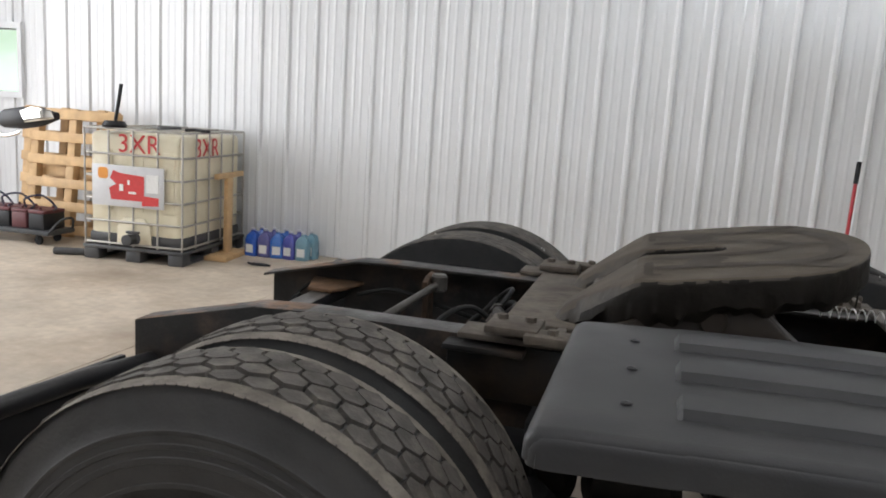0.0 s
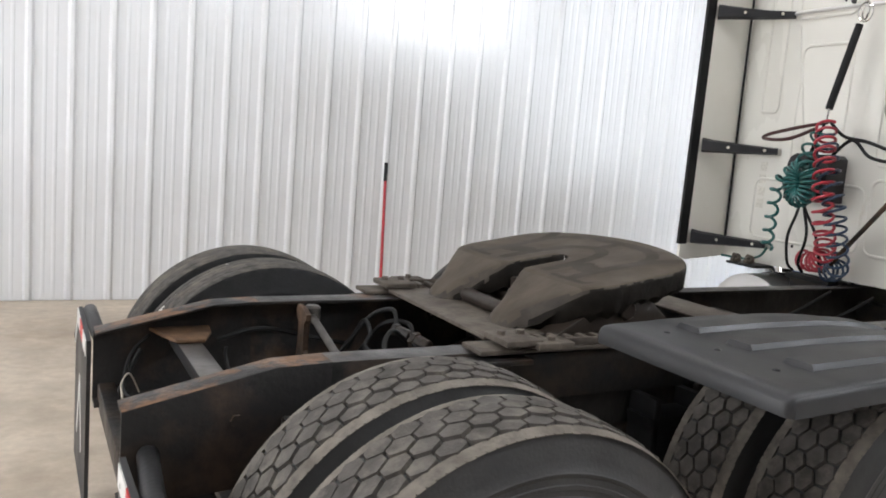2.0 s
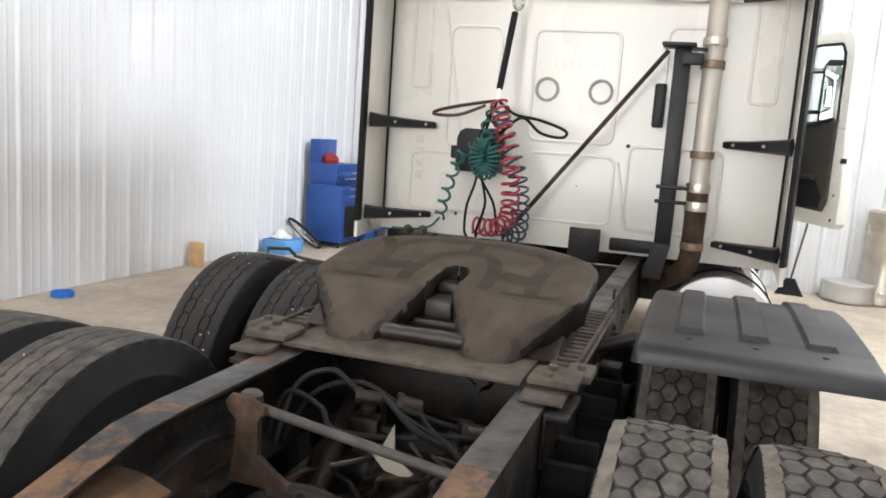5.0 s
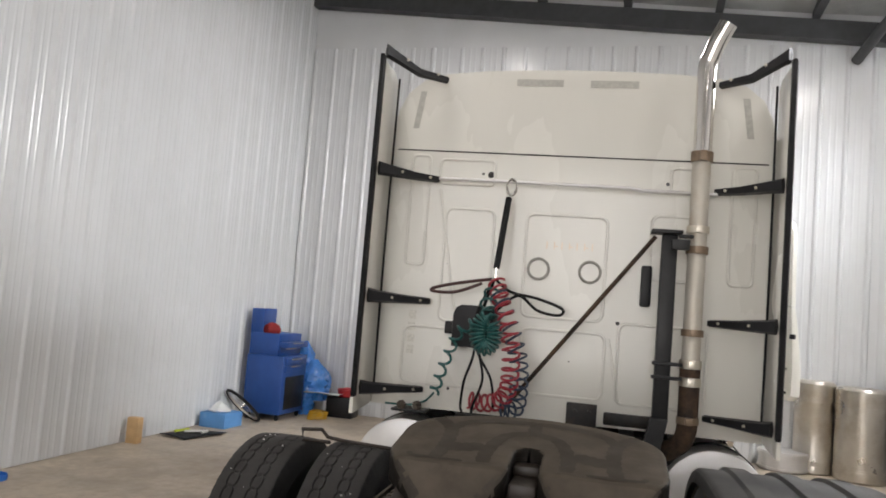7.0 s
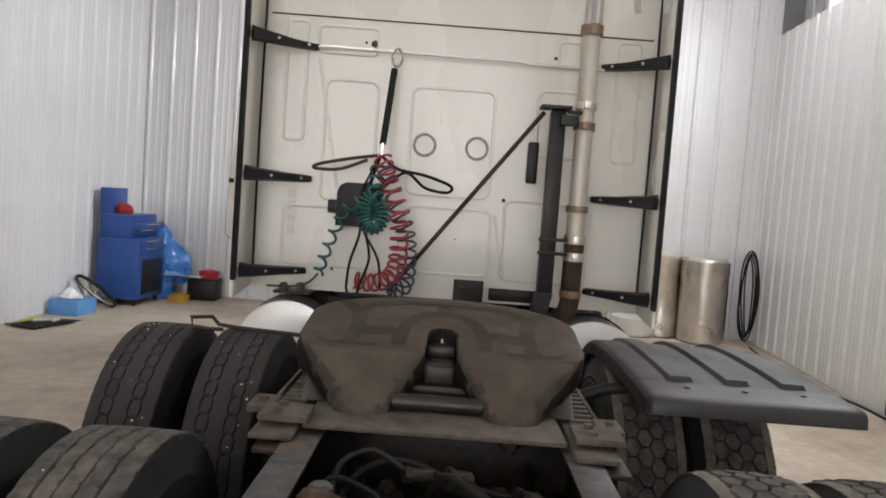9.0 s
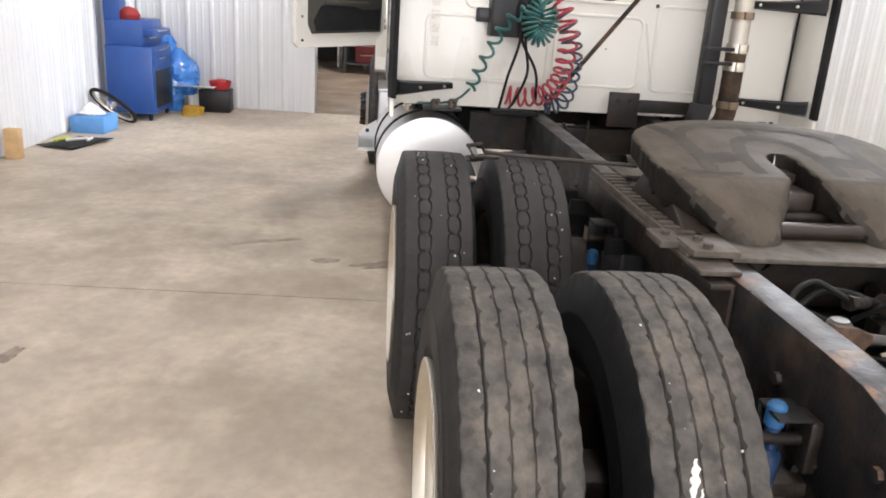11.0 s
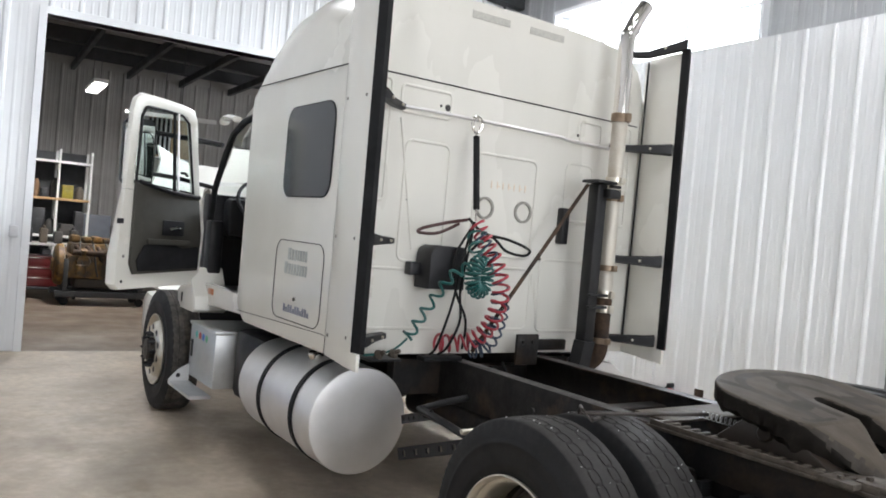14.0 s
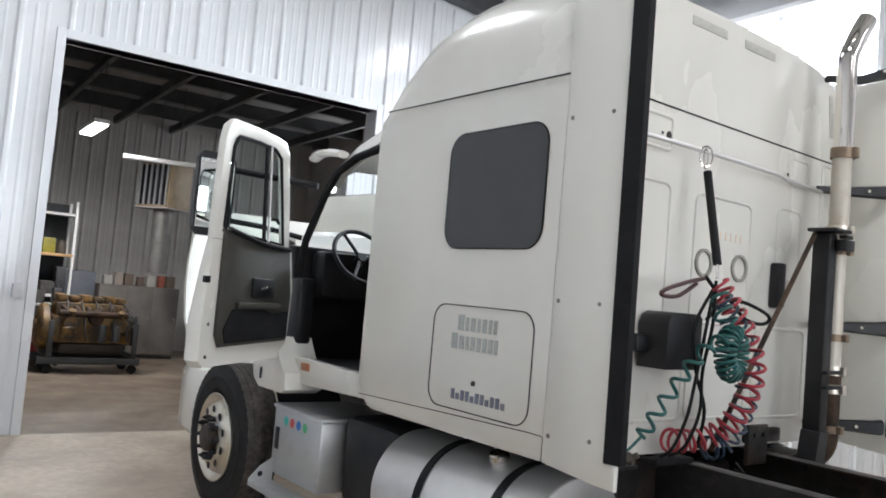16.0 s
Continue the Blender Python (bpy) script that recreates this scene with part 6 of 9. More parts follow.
INTERIOR = (("cab_floor", 3.86, 5.05, -1.10, 1.10, 1.07, 1.13, 0.01), ("firewall", 4.92, 5.06, -1.16, 1.16, 1.10, 1.90, 0.02), ("dashboard", 4.72, 4.918, -1.04, 1.04, 1.55, 1.88, 0.05),
            ("kick_panel", 4.80, 4.918, -1.16, -1.05, 1.135, 1.70, 0.02), ("kick_panel", 4.78, 4.918, 1.05, 1.17, 1.135, 1.68, 0.02), ("gearbox_cover", 4.3, 4.918, -0.25, 0.25, 1.135, 1.45, 0.06), ("bulkhead", 3.83, 3.858, -1.15, 1.15, 1.13, 2.45, 0.01))
for name, x0, x1, y0, y1, z0, z1, bv in INTERIOR:
    bm = bmesh.new()
    box(bm, x0, x1, y0, y1, z0, z1, bv)
    part(name, bm, BLACK_PLASTIC, truck, "black cab interior trim")
for s in (1, -1):
    bm = bmesh.new()
    box(bm, 3.95, 4.42, s * 0.60 - 0.26, s * 0.60 + 0.26, 1.35, 1.50, 0.05)
    box(bm, 3.90, 4.05, s * 0.60 - 0.25, s * 0.60 + 0.25, 1.45, 2.15, 0.05)
    box(bm, 4.05, 4.30, s * 0.60 - 0.15, s * 0.60 + 0.15, 1.13, 1.35, 0.02)
    part("seat", bm, BLACK_RUBBER, truck, "black cab seat")
bm = bmesh.new()
m = pose(4.66, 0.78, 1.86, 0, -55, 0)
tube(bm, [m @ Vector((0.215 * math.cos(t), 0.215 * math.sin(t), 0)) for t in np.linspace(0, 2 * math.pi, 33)[:-1]], 0.016, 8, loop=True)
for t in (0.5, 2.6, 4.7):
    tube(bm, [m @ Vector((0, 0, -0.02)), m @ Vector((0.21 * math.cos(t), 0.21 * math.sin(t), 0))], 0.013, 6)
cyl(bm, m @ Vector((0, 0, 0)), m @ Vector((0, 0, -0.3)), 0.035, 12)
part("steering_wheel", bm, BLACK_PLASTIC, truck, "black steering wheel")

# cab sides below and ahead of the doors, cowl, hood, bumper
for s in (1, -1):
    bm = bmesh.new()
    prism(bm, [(3.80, 1.02), (4.72, 0.99), (4.78, 1.08), (4.75, 1.16), (3.84, 1.15)], s * 1.12, s * 1.19, "y", bevel=0.006)
    part("cab_sill", bm, CAB_WHITE, truck, "white door sill and cowl corner")
for s in (1, -1):
    bm = bmesh.new()
    y0, y1 = sorted((s * 1.03, s * (1.30 if s > 0 else 1.24)))
    prism(bm, [(4.60, 0.955), (4.66, 0.925), (5.0, 0.925), (5.09, 0.98), (5.12, 1.07), (5.06, 1.10), (4.96, 1.12), (4.90, 1.18), (4.87, 1.28), (4.80, 1.28), (4.74, 1.16), (4.62, 1.06)], y0, y1, "y", bevel=0.012)
    corner = part("cowl_corner", bm, CAB_WHITE, truck, "white moulded step corner under the door hinge")
    bm = bmesh.new()
    box(bm, 4.955, 4.985, min(s * 1.25, s * 1.305), max(s * 1.25, s * 1.305), 0.98, 1.06, 0.006)
    part("slot", bm, BLACK_RUBBER, corner)
    bm = bmesh.new()
    box(bm, 4.50, 4.61, min(s * 1.188, s * 1.20), max(s * 1.188, s * 1.20), 1.085, 1.135, 0.006)
    part("marker_lamp", bm, material("dull orange lens", (0.35, 0.12, 0.04), 0.35), truck, "small orange marker lamp under the door")
bm = bmesh.new()
rows = []
for x, z in ((4.96, 1.91), (5.02, 2.0), (5.12, 2.02), (5.22, 1.98), (5.24, 1.70)):
    rows.append([Vector((x + 0.10 * (1 - (y / 1.1) ** 2), y, z - 0.05 * abs(y / 1.1) ** 3)) for y in np.linspace(-1.12, 1.12, 13)])
skin(bm, rows)
shell(bm, 0.02)
part("windscreen_cowl", bm, CAB_WHITE, truck, "white cowl under the windscreen")
# hood tipped forward, seen from its dark inside
HALF = [(0.0, 0.80), (0.6, 0.81), (0.95, 0.86), (1.10, 0.92), (1.14, 1.05), (1.19, 1.25), (1.215, 1.5), (1.215, 1.75), (1.19, 1.98), (1.12, 2.15), (1.11, 2.26), (1.15, 2.40)]
for name, mt, k, lab in (("hood", CAB_WHITE, 1.0, "white hood tipped forward, open"), ("hood_liner", BLACK_RUBBER, 0.986, "black hood liner")):
    bm = bmesh.new()
    rows = []
    for dx, f in ((0.0, 1.0), (0.02, 0.992), (0.16, 0.92), (0.36, 0.81), (0.60, 0.66), (0.80, 0.48)):
        h = [(y * f * k, 0.80 + (z - 0.80) * (1 - 0.35 * (1 - f)) + (1 - k) * 0.4 + 0.35 * (1 - f)) for y, z in HALF]
        rows.append([Vector((6.85 + dx * (k if k < 1 else 1.0) + (0.012 if k < 1 else 0), y, z)) for y, z in reversed(h)] + [Vector((6.85 + dx + (0.012 if k < 1 else 0), -y, z)) for y, z in h[1:]])
    R = skin(bm, rows)
    bm.faces.new(R[-1])
    shell(bm, 0.018 if k == 1.0 else 0.006)
    hood = part(name, bm, mt, truck if k == 1.0 else hood, lab)
# engine and inner wheel houses under the open hood
bm = bmesh.new()
box(bm, 5.15, 6.35, -0.36, 0.36, 0.85, 1.45, 0.06)
box(bm, 5.25, 6.2, -0.26, 0.26, 1.45, 1.68, 0.05)
for k in range(5):
    cyl(bm, (5.35 + 0.2 * k, 0.36, 1.2), (5.35 + 0.2 * k, 0.46, 1.2), 0.07, 14, bevel=0.01)
part("engine", bm, FRAME, truck, "dark grimy engine")
bm = bmesh.new()
box(bm, 6.35, 6.45, -0.55, 0.55, 0.7, 1.75, 0.03)
part("radiator", bm, STEEL_DARK, truck)
for s in (1, -1):
    bm = bmesh.new()
    rows = [[Vector((AXLE_S - 0.57 * math.cos(a), s * 0.60, 0.50 + 0.56 * math.sin(a))), Vector((AXLE_S - 0.57 * math.cos(a), s * 1.10, 0.50 + 0.56 * math.sin(a)))] for a in np.linspace(-0.3, 1.35, 14)]
    skin(bm, rows)
    shell(bm, 0.008)
    part("wheel_house", bm, BLACK_RUBBER, truck)
    bm = bmesh.new()
    rows = []
    for x, w in ((6.30, 1.165), (6.36, 1.19), (6.6, 1.19), (6.85, 1.15), (7.0, 1.05), (7.06, 0.6), (7.08, 0.0)):
        rows.append([Vector((x, s * (w - 0.05), 0.30)), Vector((x, s * w, 0.36)), Vector((x, s * w, 0.80)), Vector((x, s * (w - 0.03), 0.86)), Vector((x, s * (w - 0.12), 0.87))])
    skin(bm, rows)
    shell(bm, 0.015)
    part("bumper_end", bm, CAB_WHITE, truck, "white wrap-round bumper end")


# doors: built flat in local x (from the hinge) and z, then swung open
def cab_door(side):
    m = pose(4.79, side * 1.22, 0, 0, 0, 116.5 if side > 0 else -141)
    hub = new("cab_door")
    hub.parent, hub.matrix_basis = truck, m
    tagged(hub, "open white cab door with a black inner panel")
    o = 1 if side < 0 else -1          # the outer skin lies on this side of local y
    pane = [(0.14, 1.88), (0.70, 1.92), (0.69, 2.42), (0.655, 2.485), (0.47, 2.49), (0.31, 2.48), (0.24, 2.43)]
    bm = bmesh.new()
    low = [(0.02, 1.15), (0.78, 1.11), (0.82, 1.15), (0.825, 1.35), (0.80, 1.70), (0.79, 1.858), (0.05, 1.858), (0.0, 1.60)]
    skin_rows = []
    for y, grow in ((0.0, 0.0), (0.018, 0.012), (0.085, 0.016), (0.105, 0.0)):
        cx, cz = 0.41, 1.50
        skin_rows.append([Vector((cx + (px - cx) * (1 + grow), o * y * (1.0 if pz < 1.5 else 1.0 - 0.55 * (pz - 1.5) / 0.36), cz + (pz - cz) * (1 + grow) if pz < 1.8 else pz)) for px, pz in low])
    RR = skin(bm, skin_rows, loop=True)
    bm.faces.new(RR[0])
    bm.faces.new(RR[-1])
    part("door_skin", bm, CAB_WHITE, hub)
    bm = bmesh.new()
    outer = [(0.79, 1.86), (0.775, 2.45), (0.755, 2.54), (0.70, 2.585), (0.50, 2.580), (0.30, 2.565), (0.205, 2.545), (0.160, 2.48), (0.07, 1.86)]
    inner = [(0.715, 1.91), (0.70, 2.41), (0.685, 2.465), (0.645, 2.50), (0.48, 2.50), (0.32, 2.49), (0.255, 2.475), (0.225, 2.42), (0.13, 1.875)]
    n = len(outer)
    ring = [[bm.verts.new((p[0], y, p[1])) for p in pts] for pts, y in ((outer, 0.0), (outer, o * 0.055), (inner, o * 0.048), (inner, o * 0.008))]
    for k in range(4):
        for i in range(n):
            bm.faces.new((ring[k][i], ring[k][(i + 1) % n], ring[(k + 1) % 4][(i + 1) % n], ring[(k + 1) % 4][i]))
    bmesh.ops.recalc_face_normals(bm, faces=bm.faces)
    bmesh.ops.bevel(bm, geom=[e for e in bm.edges if not e.is_boundary and abs(e.verts[0].co.y - e.verts[1].co.y) < 1e-5 and len(e.link_faces) == 2], offset=0.008, segments=2, profile=0.5, affect="EDGES", clamp_overlap=True)
    part("window_frame", bm, CAB_WHITE, hub)
    bm = bmesh.new()
    prism(bm, [(0.06, 1.26), (0.69, 1.225), (0.725, 1.30), (0.725, 1.92), (0.60, 1.90), (0.10, 1.84), (0.05, 1.55)], -o * 0.035, -o * 0.001, "y", bevel=0.015)
    box(bm, 0.20, 0.60, -o * 0.075 if o > 0 else 0.034, -o * 0.034 if o > 0 else 0.075, 1.46, 1.50, 0.008)
    part("door_panel", bm, material("dark grey door trim", (0.045, 0.042, 0.034), 0.55, vary=0.1, scale=15), hub, "dark grey inner door trim")
    bm = bmesh.new()
    prism(bm, [(0.08, 1.28), (0.66, 1.25), (0.685, 1.33), (0.62, 1.45), (0.45, 1.50), (0.25, 1.43), (0.08, 1.45)], -o * 0.050, -o * 0.036, "y", bevel=0.006)
    part("door_pocket", bm, BLACK_RUBBER, hub, "black lower door pocket")
    bm = bmesh.new()
    tube(bm, [(0.10, -o * 0.03, 1.85), (0.40, -o * 0.05, 1.865), (0.70, -o * 0.04, 1.925)], 0.016, 8, steps=4)
    part("window_ledge", bm, BLACK_PLASTIC, hub)
    bm = bmesh.new()
    box(bm, 0.25, 0.46, min(-o * 0.05, -o * 0.034), max(-o * 0.05, -o * 0.034), 1.53, 1.65, 0.012)
    part("latch_plate", bm, BLACK_PLASTIC, hub)
    bm = bmesh.new()
    box(bm, 0.785, 0.830, min(-o * 0.004, o * 0.02), max(-o * 0.004, o * 0.02), 1.60, 1.64, 0.004)
    part("door_latch", bm, BLACK_PLASTIC, hub)
    bm = bmesh.new()
    tube(bm, [(0.30, -o * 0.058, 1.585), (0.34, -o * 0.066, 1.595), (0.40, -o * 0.058, 1.58)], 0.011, 6)
    part("door_handle", bm, CHROME, hub, "chrome inner door handle")
    bm = bmesh.new()
    tube(bm, [(0.33, o * 0.01, 1.88), (0.385, o * 0.01, 2.48)], 0.013, 6)
    tube(bm, [(x, o * 0.005, z) for x, z in pane], 0.011, 6, loop=True)
    part("window_seal", bm, BLACK_RUBBER, hub)
    bm = bmesh.new()
    tube(bm, [(0.305, -o * 0.006, 1.885), (0.36, -o * 0.006, 2.485)], 0.009, 6)
    part("vent_divider", bm, TANK_ALU, hub, "pale divider of the vent window")
    bm = bmesh.new()
    tube(bm, [(0.30, -o * 0.012, 2.03), (0.27, -o * 0.03, 2.03), (0.245, -o * 0.03, 2.01)], 0.012, 6)
    part("vent_latch", bm, BLACK_PLASTIC, hub)
    for z in (1.17, 1.36):
        bm = bmesh.new()
        lathe(bm, [(0.012, 0), (0.0005, 0.003)], pose(0.765, -o * 0.0005, z, 90 * o, 0, 0), 10)
        part("edge_plug", bm, BLACK_RUBBER if z < 1.3 else SCREW, hub)
    bm = bmesh.new()
    prism(bm, pane, o * 0.012, o * 0.016, "y")
    g = part("door_glass", bm, glass("door glass", (0.82, 0.9, 0.88)), hub)
    g.visible_shadow = False
    return hub


for s in (1, -1):
    cab_door(s)
# mirrors ahead of the doors
for s in (1, -1):
    bm = bmesh.new()
    rows = []
    for z, k in ((1.90, 0.7), (1.94, 0.95), (2.1, 1.0), (2.40, 0.97), (2.45, 0.7)):
        rows.append([Vector((5.02 + dx * k, s * (1.735 + dy * k), z)) for dx, dy in ((-0.02, -0.13), (-0.02, 0.13), (0.03, 0.13), (0.09, 0.05), (0.09, -0.06), (0.03, -0.13))])
    R = skin(bm, rows, loop=True)
    bm.faces.new(R[0])
    bm.faces.new(R[-1])
    mir = part("mirror_housing", bm, BLACK_PLASTIC, truck, "black door mirror housing")
    bm = bmesh.new()
    box(bm, 4.992, 4.997, s * 1.735 - 0.115, s * 1.735 + 0.115, 1.95, 2.40, 0.004)
    part("mirror_glass", bm, material("mirror", (0.85, 0.87, 0.88), 0.03, 1.0, vary=0.0, rough_vary=0.0), mir)
    bm = bmesh.new()
    tube(bm, [(4.72, s * 1.14, 2.30), (4.9, s * 1.3, 2.33), (5.05, s * 1.66, 2.36)], 0.022, 8)
    tube(bm, [(4.84, s * 1.16, 1.95), (4.98, s * 1.4, 2.0), (5.05, s * 1.66, 2.02)], 0.018, 8)
    part("mirror_arm", bm, BLACK_PLASTIC, mir)
# visor ends over the doors
for s in (1, -1):
    bm = bmesh.new()
    tube(bm, [(4.42, s * 1.14, 2.49), (4.60, s * 1.13, 2.52), (4.78, s * 1.11, 2.53), (4.90, s * 1.09, 2.51)], 0.042, 10, flat=0.6, steps=3)
    part("visor_end", bm, CAB_WHITE, truck, "white rounded end of the sun visor")

# fuel tanks
for s in (1, -1):
    c = (s * 0.96, 0.585) if s > 0 else (-0.945, 0.605)
    bm = bmesh.new()
    L = 1.26
    x0, q = (2.35, 0.320) if s > 0 else (2.29, 0.318)
    m = pose(x0, c[0], c[1], 0, 90, 0)
    lathe(bm, [(0.0005, 0.0), (0.15, 0.004), (0.25, 0.011), (q - 0.020, 0.019), (q - 0.006, 0.022), (q - 0.001, 0.028), (q, 0.036), (q, L - 0.1), (0.31, L - 0.05), (0.25, L - 0.01), (0.0005, L)], m, 64)
    tank = part("fuel_tank", bm, TANK_ALU, truck, "round brushed aluminium fuel tank")
    for x in (x0 + 0.28, x0 + 0.80):
        bm = bmesh.new()
        lathe(bm, [(q + 0.001, -0.024), (q + 0.009, -0.024), (q + 0.009, 0.024), (q + 0.001, 0.024)], pose(x, c[0], c[1], 0, 90, 0), 64, closed=True)
        part("tank_strap", bm, BLACK_RUBBER, tank, "black rubber-lined tank strap")
    bm = bmesh.new()
    cyl(bm, (x0 + 0.45, c[0] + s * 0.10, c[1] + q - 0.018), (x0 + 0.45, c[0] + s * 0.115, c[1] + q + 0.027), 0.05, 20, bevel=0.008)
    part("filler_cap", bm, CHROME, tank)
    for x in (2.42, 3.05):
        bm = bmesh.new()
        prism(bm, [(x, 0.72), (x + 0.08, 0.72), (x + 0.08, 0.94), (x, 0.94)], RAIL_C + s * 0.425, s * 0.72, "y")
        part("tank_bracket", bm, FRAME, tank)

# battery boxes with steps, ahead of the tanks
STEP_ALU = material("dull aluminium step", (0.55, 0.56, 0.56), 0.42, 0.85, vary=0.06, scale=10, second=(0.4, 0.4, 0.39), cover=0.3, blot=5)
STICKERS = [material("sticker colour", c, 0.4, vary=0.05) for c in ((0.05, 0.5, 0.45), (0.6, 0.08, 0.08), (0.05, 0.2, 0.6), (0.1, 0.45, 0.2))]
for s in (1, -1):
    f = 1.255 if s > 0 else 1.14            # face of the box
    bm = bmesh.new()
    box(bm, 4.16, 4.79, min(s * 0.66, s * f), max(s * 0.66, s * f), 0.40, 0.82, 0.010)
    box(bm, 4.15, 4.80, min(s * 0.65, s * (f + 0.01)), max(s * 0.65, s * (f + 0.01)), 0.82, 0.845, 0.006)
    bx = part("battery_box", bm, STEP_ALU, truck, "dull aluminium battery box with coloured stickers")
    bm = bmesh.new()
    ya, yb = sorted((s * (f + 0.003), s * (f + 0.165)))
    prism(bm, [(4.16, 0.33), (4.74, 0.33), (4.74, 0.355), (4.16, 0.355)], ya, yb, "y", bevel=0.004)
    prism(bm, [(s * (f + 0.003), 0.33), (s * (f + 0.165), 0.33), (s * (f + 0.165), 0.37), (s * (f + 0.09), 0.45), (s * (f + 0.003), 0.50)], 4.74, 4.752, "x")
    part("step", bm, STEP_ALU, bx)
    bm = bmesh.new()
    lathe(bm, [(0.018, 0), (0.0005, 0.001)], pose(4.739, s * (f + 0.09), 0.40, 0, -90, 0), 14)
    part("step_hole", bm, BLACK_PLASTIC, bx)
    for k in range(4):
        bm = bmesh.new()
        lathe(bm, [(0.030, 0), (0.0005, 0.0008)], pose(4.62 - 0.085 * k, s * (f + 0.002), 0.755, -90 * s, 0, 0), 16)
        part("sticker", bm, STICKERS[k], bx)
    bm = bmesh.new()
    box(bm, 4.70, 4.75, min(s * f, s * (f + 0.006)), max(s * f, s * (f + 0.006)), 0.56, 0.70, 0.002)
    part("latch", bm, BLACK_PLASTIC, bx)
    bm = bmesh.new()
    box(bm, 3.56, 4.14, min(s * 0.62, s * 1.12), max(s * 0.62, s * 1.12), 0.36, 0.88, 0.06)
    part("tank_step_block", bm, BLACK_PLASTIC, truck)

# exhaust stack with its post, clamps and brace
bm = bmesh.new()
ex, ey = 2.15, -0.750
lathe(bm, [(0.050, 1.36), (0.052, 1.38), (0.052, 2.62), (0.050, 2.63)], Matrix.Translation((ex, ey, 0)), 32)
stack = part("exhaust_pipe", bm, material("dull white exhaust pipe", (0.52, 0.49, 0.43), 0.55, 0.35, vary=0.06, scale=6, second=(0.4, 0.33, 0.25), cover=0.35, blot=3), truck, "pale exhaust stack with a chrome curved tip")
bm = bmesh.new()
tube(bm, [(ex, ey, 2.60), (ex, ey, 2.9), (ex, ey, 3.16), (ex - 0.01, ey - 0.02, 3.24), (ex - 0.03, ey - 0.055, 3.33), (ex - 0.05, ey - 0.10, 3.42)], 0.054, 24, steps=4)
part("chrome_tip", bm, CHROME, stack, "chrome curved exhaust tip")
bm = bmesh.new()
tube(bm, [(ex, ey, 1.40), (ex, ey, 1.15), (ex, ey + 0.005, 1.03), (ex + 0.03, ey + 0.04, 0.95), (ex + 0.12, ey + 0.14, 0.88), (ex + 0.4, ey + 0.2, 0.84)], 0.058, 20, steps=5)
part("lower_pipe", bm, RUST, stack, "rusted lower exhaust pipe")
CLAMP = material("brown stained clamp", (0.22, 0.16, 0.11), 0.45, 0.5, vary=0.2, scale=20)
for z, h2, mt in ((2.63, 0.03, CLAMP), (2.20, 0.02, ALU), (2.08, 0.022, CLAMP), (1.60, 0.02, CLAMP), (1.42, 0.025, ALU), (1.32, 0.025, ALU), (1.10, 0.02, CLAMP)):
    bm = bmesh.new()
    lathe(bm, [(0.055, z - h2), (0.064, z - h2), (0.064, z + h2), (0.055, z + h2)], Matrix.Translation((ex, ey, 0)), 32, closed=True)
    box(bm, ex - 0.085, ex - 0.058, ey - 0.02, ey + 0.02, z - h2, z + h2, 0.003)
    part("pipe_clamp", bm, mt, stack)
bm = bmesh.new()
box(bm, 2.095, 2.19, -0.637, -0.55, 1.10, 2.16, 0.008)
prism(bm, [(-0.64, 1.10), (-0.545, 1.10), (-0.50, 0.90), (-0.60, 0.90)], 2.085, 2.19, "x")
post = part("stack_post", bm, BLACK_PAINT, truck, "black square exhaust post")
for x0, x1, y0, y1, z0, z1 in ((2.03, 2.19, -0.66, -0.485, 2.162, 2.182), (2.06, 2.093, -0.70, -0.53, 1.325, 1.345), (2.06, 2.093, -0.70, -0.53, 1.405, 1.425), (2.03, 2.093, -0.70, -0.60, 2.07, 2.13), (2.05, 2.093, -0.72, -0.64, 2.14, 2.16)):
    bm = bmesh.new()
    box(bm, x0, x1, y0, y1, z0, z1, 0.005)
    part("post_bracket", bm, BLACK_PAINT, post)
bm = bmesh.new()
tube(bm, [(2.16, -0.515, 2.15), (2.16, 0.33, 1.03)], 0.013, 8)
part("stack_brace", bm, RUST, truck, "thin rusty diagonal brace")
bm = bmesh.new()
box(bm, 2.305, 2.372, -0.515, -0.452, 1.735, 1.985, 0.012)
part("rear_lamp_housing", bm, BLACK_PLASTIC, truck)

# coiled air lines hanging from their spring
RED_LINE = material("red air line", (0.36, 0.035, 0.050), 0.35, vary=0.1, scale=20)
GREEN_LINE = material("green air line", (0.016, 0.095, 0.088), 0.35, vary=0.1, scale=20)
NAVY_LINE = material("dark blue electric coil", (0.025, 0.045, 0.08), 0.4, vary=0.1, scale=20)


def coil(path, turns, R, r, mat, name, label, grow=1.0, n=14):
    line = smooth_line(path, 12)
    total = turns * n
    pts = []
    for k in range(total + 1):
        f = k / total * (len(line) - 1)
        i = min(int(f), len(line) - 2)
        p = line[i].lerp(line[i + 1], f - i)
        d = (line[i + 1] - line[i]).normalized()
        a = d.cross(Vector((1, 0, 0))).normalized() if abs(d.x) < 0.9 else d.cross(Vector((0, 0, 1))).normalized()
        b = d.cross(a)
        t = 2 * math.pi * k / n
        rr = R * (1 + (grow - 1) * k / total)
        pts.append(p + (a * math.cos(t) + b * math.sin(t)) * rr)
    bm = bmesh.new()
    tube(bm, pts, r, 6)
    return part(name, bm, mat, truck, label)


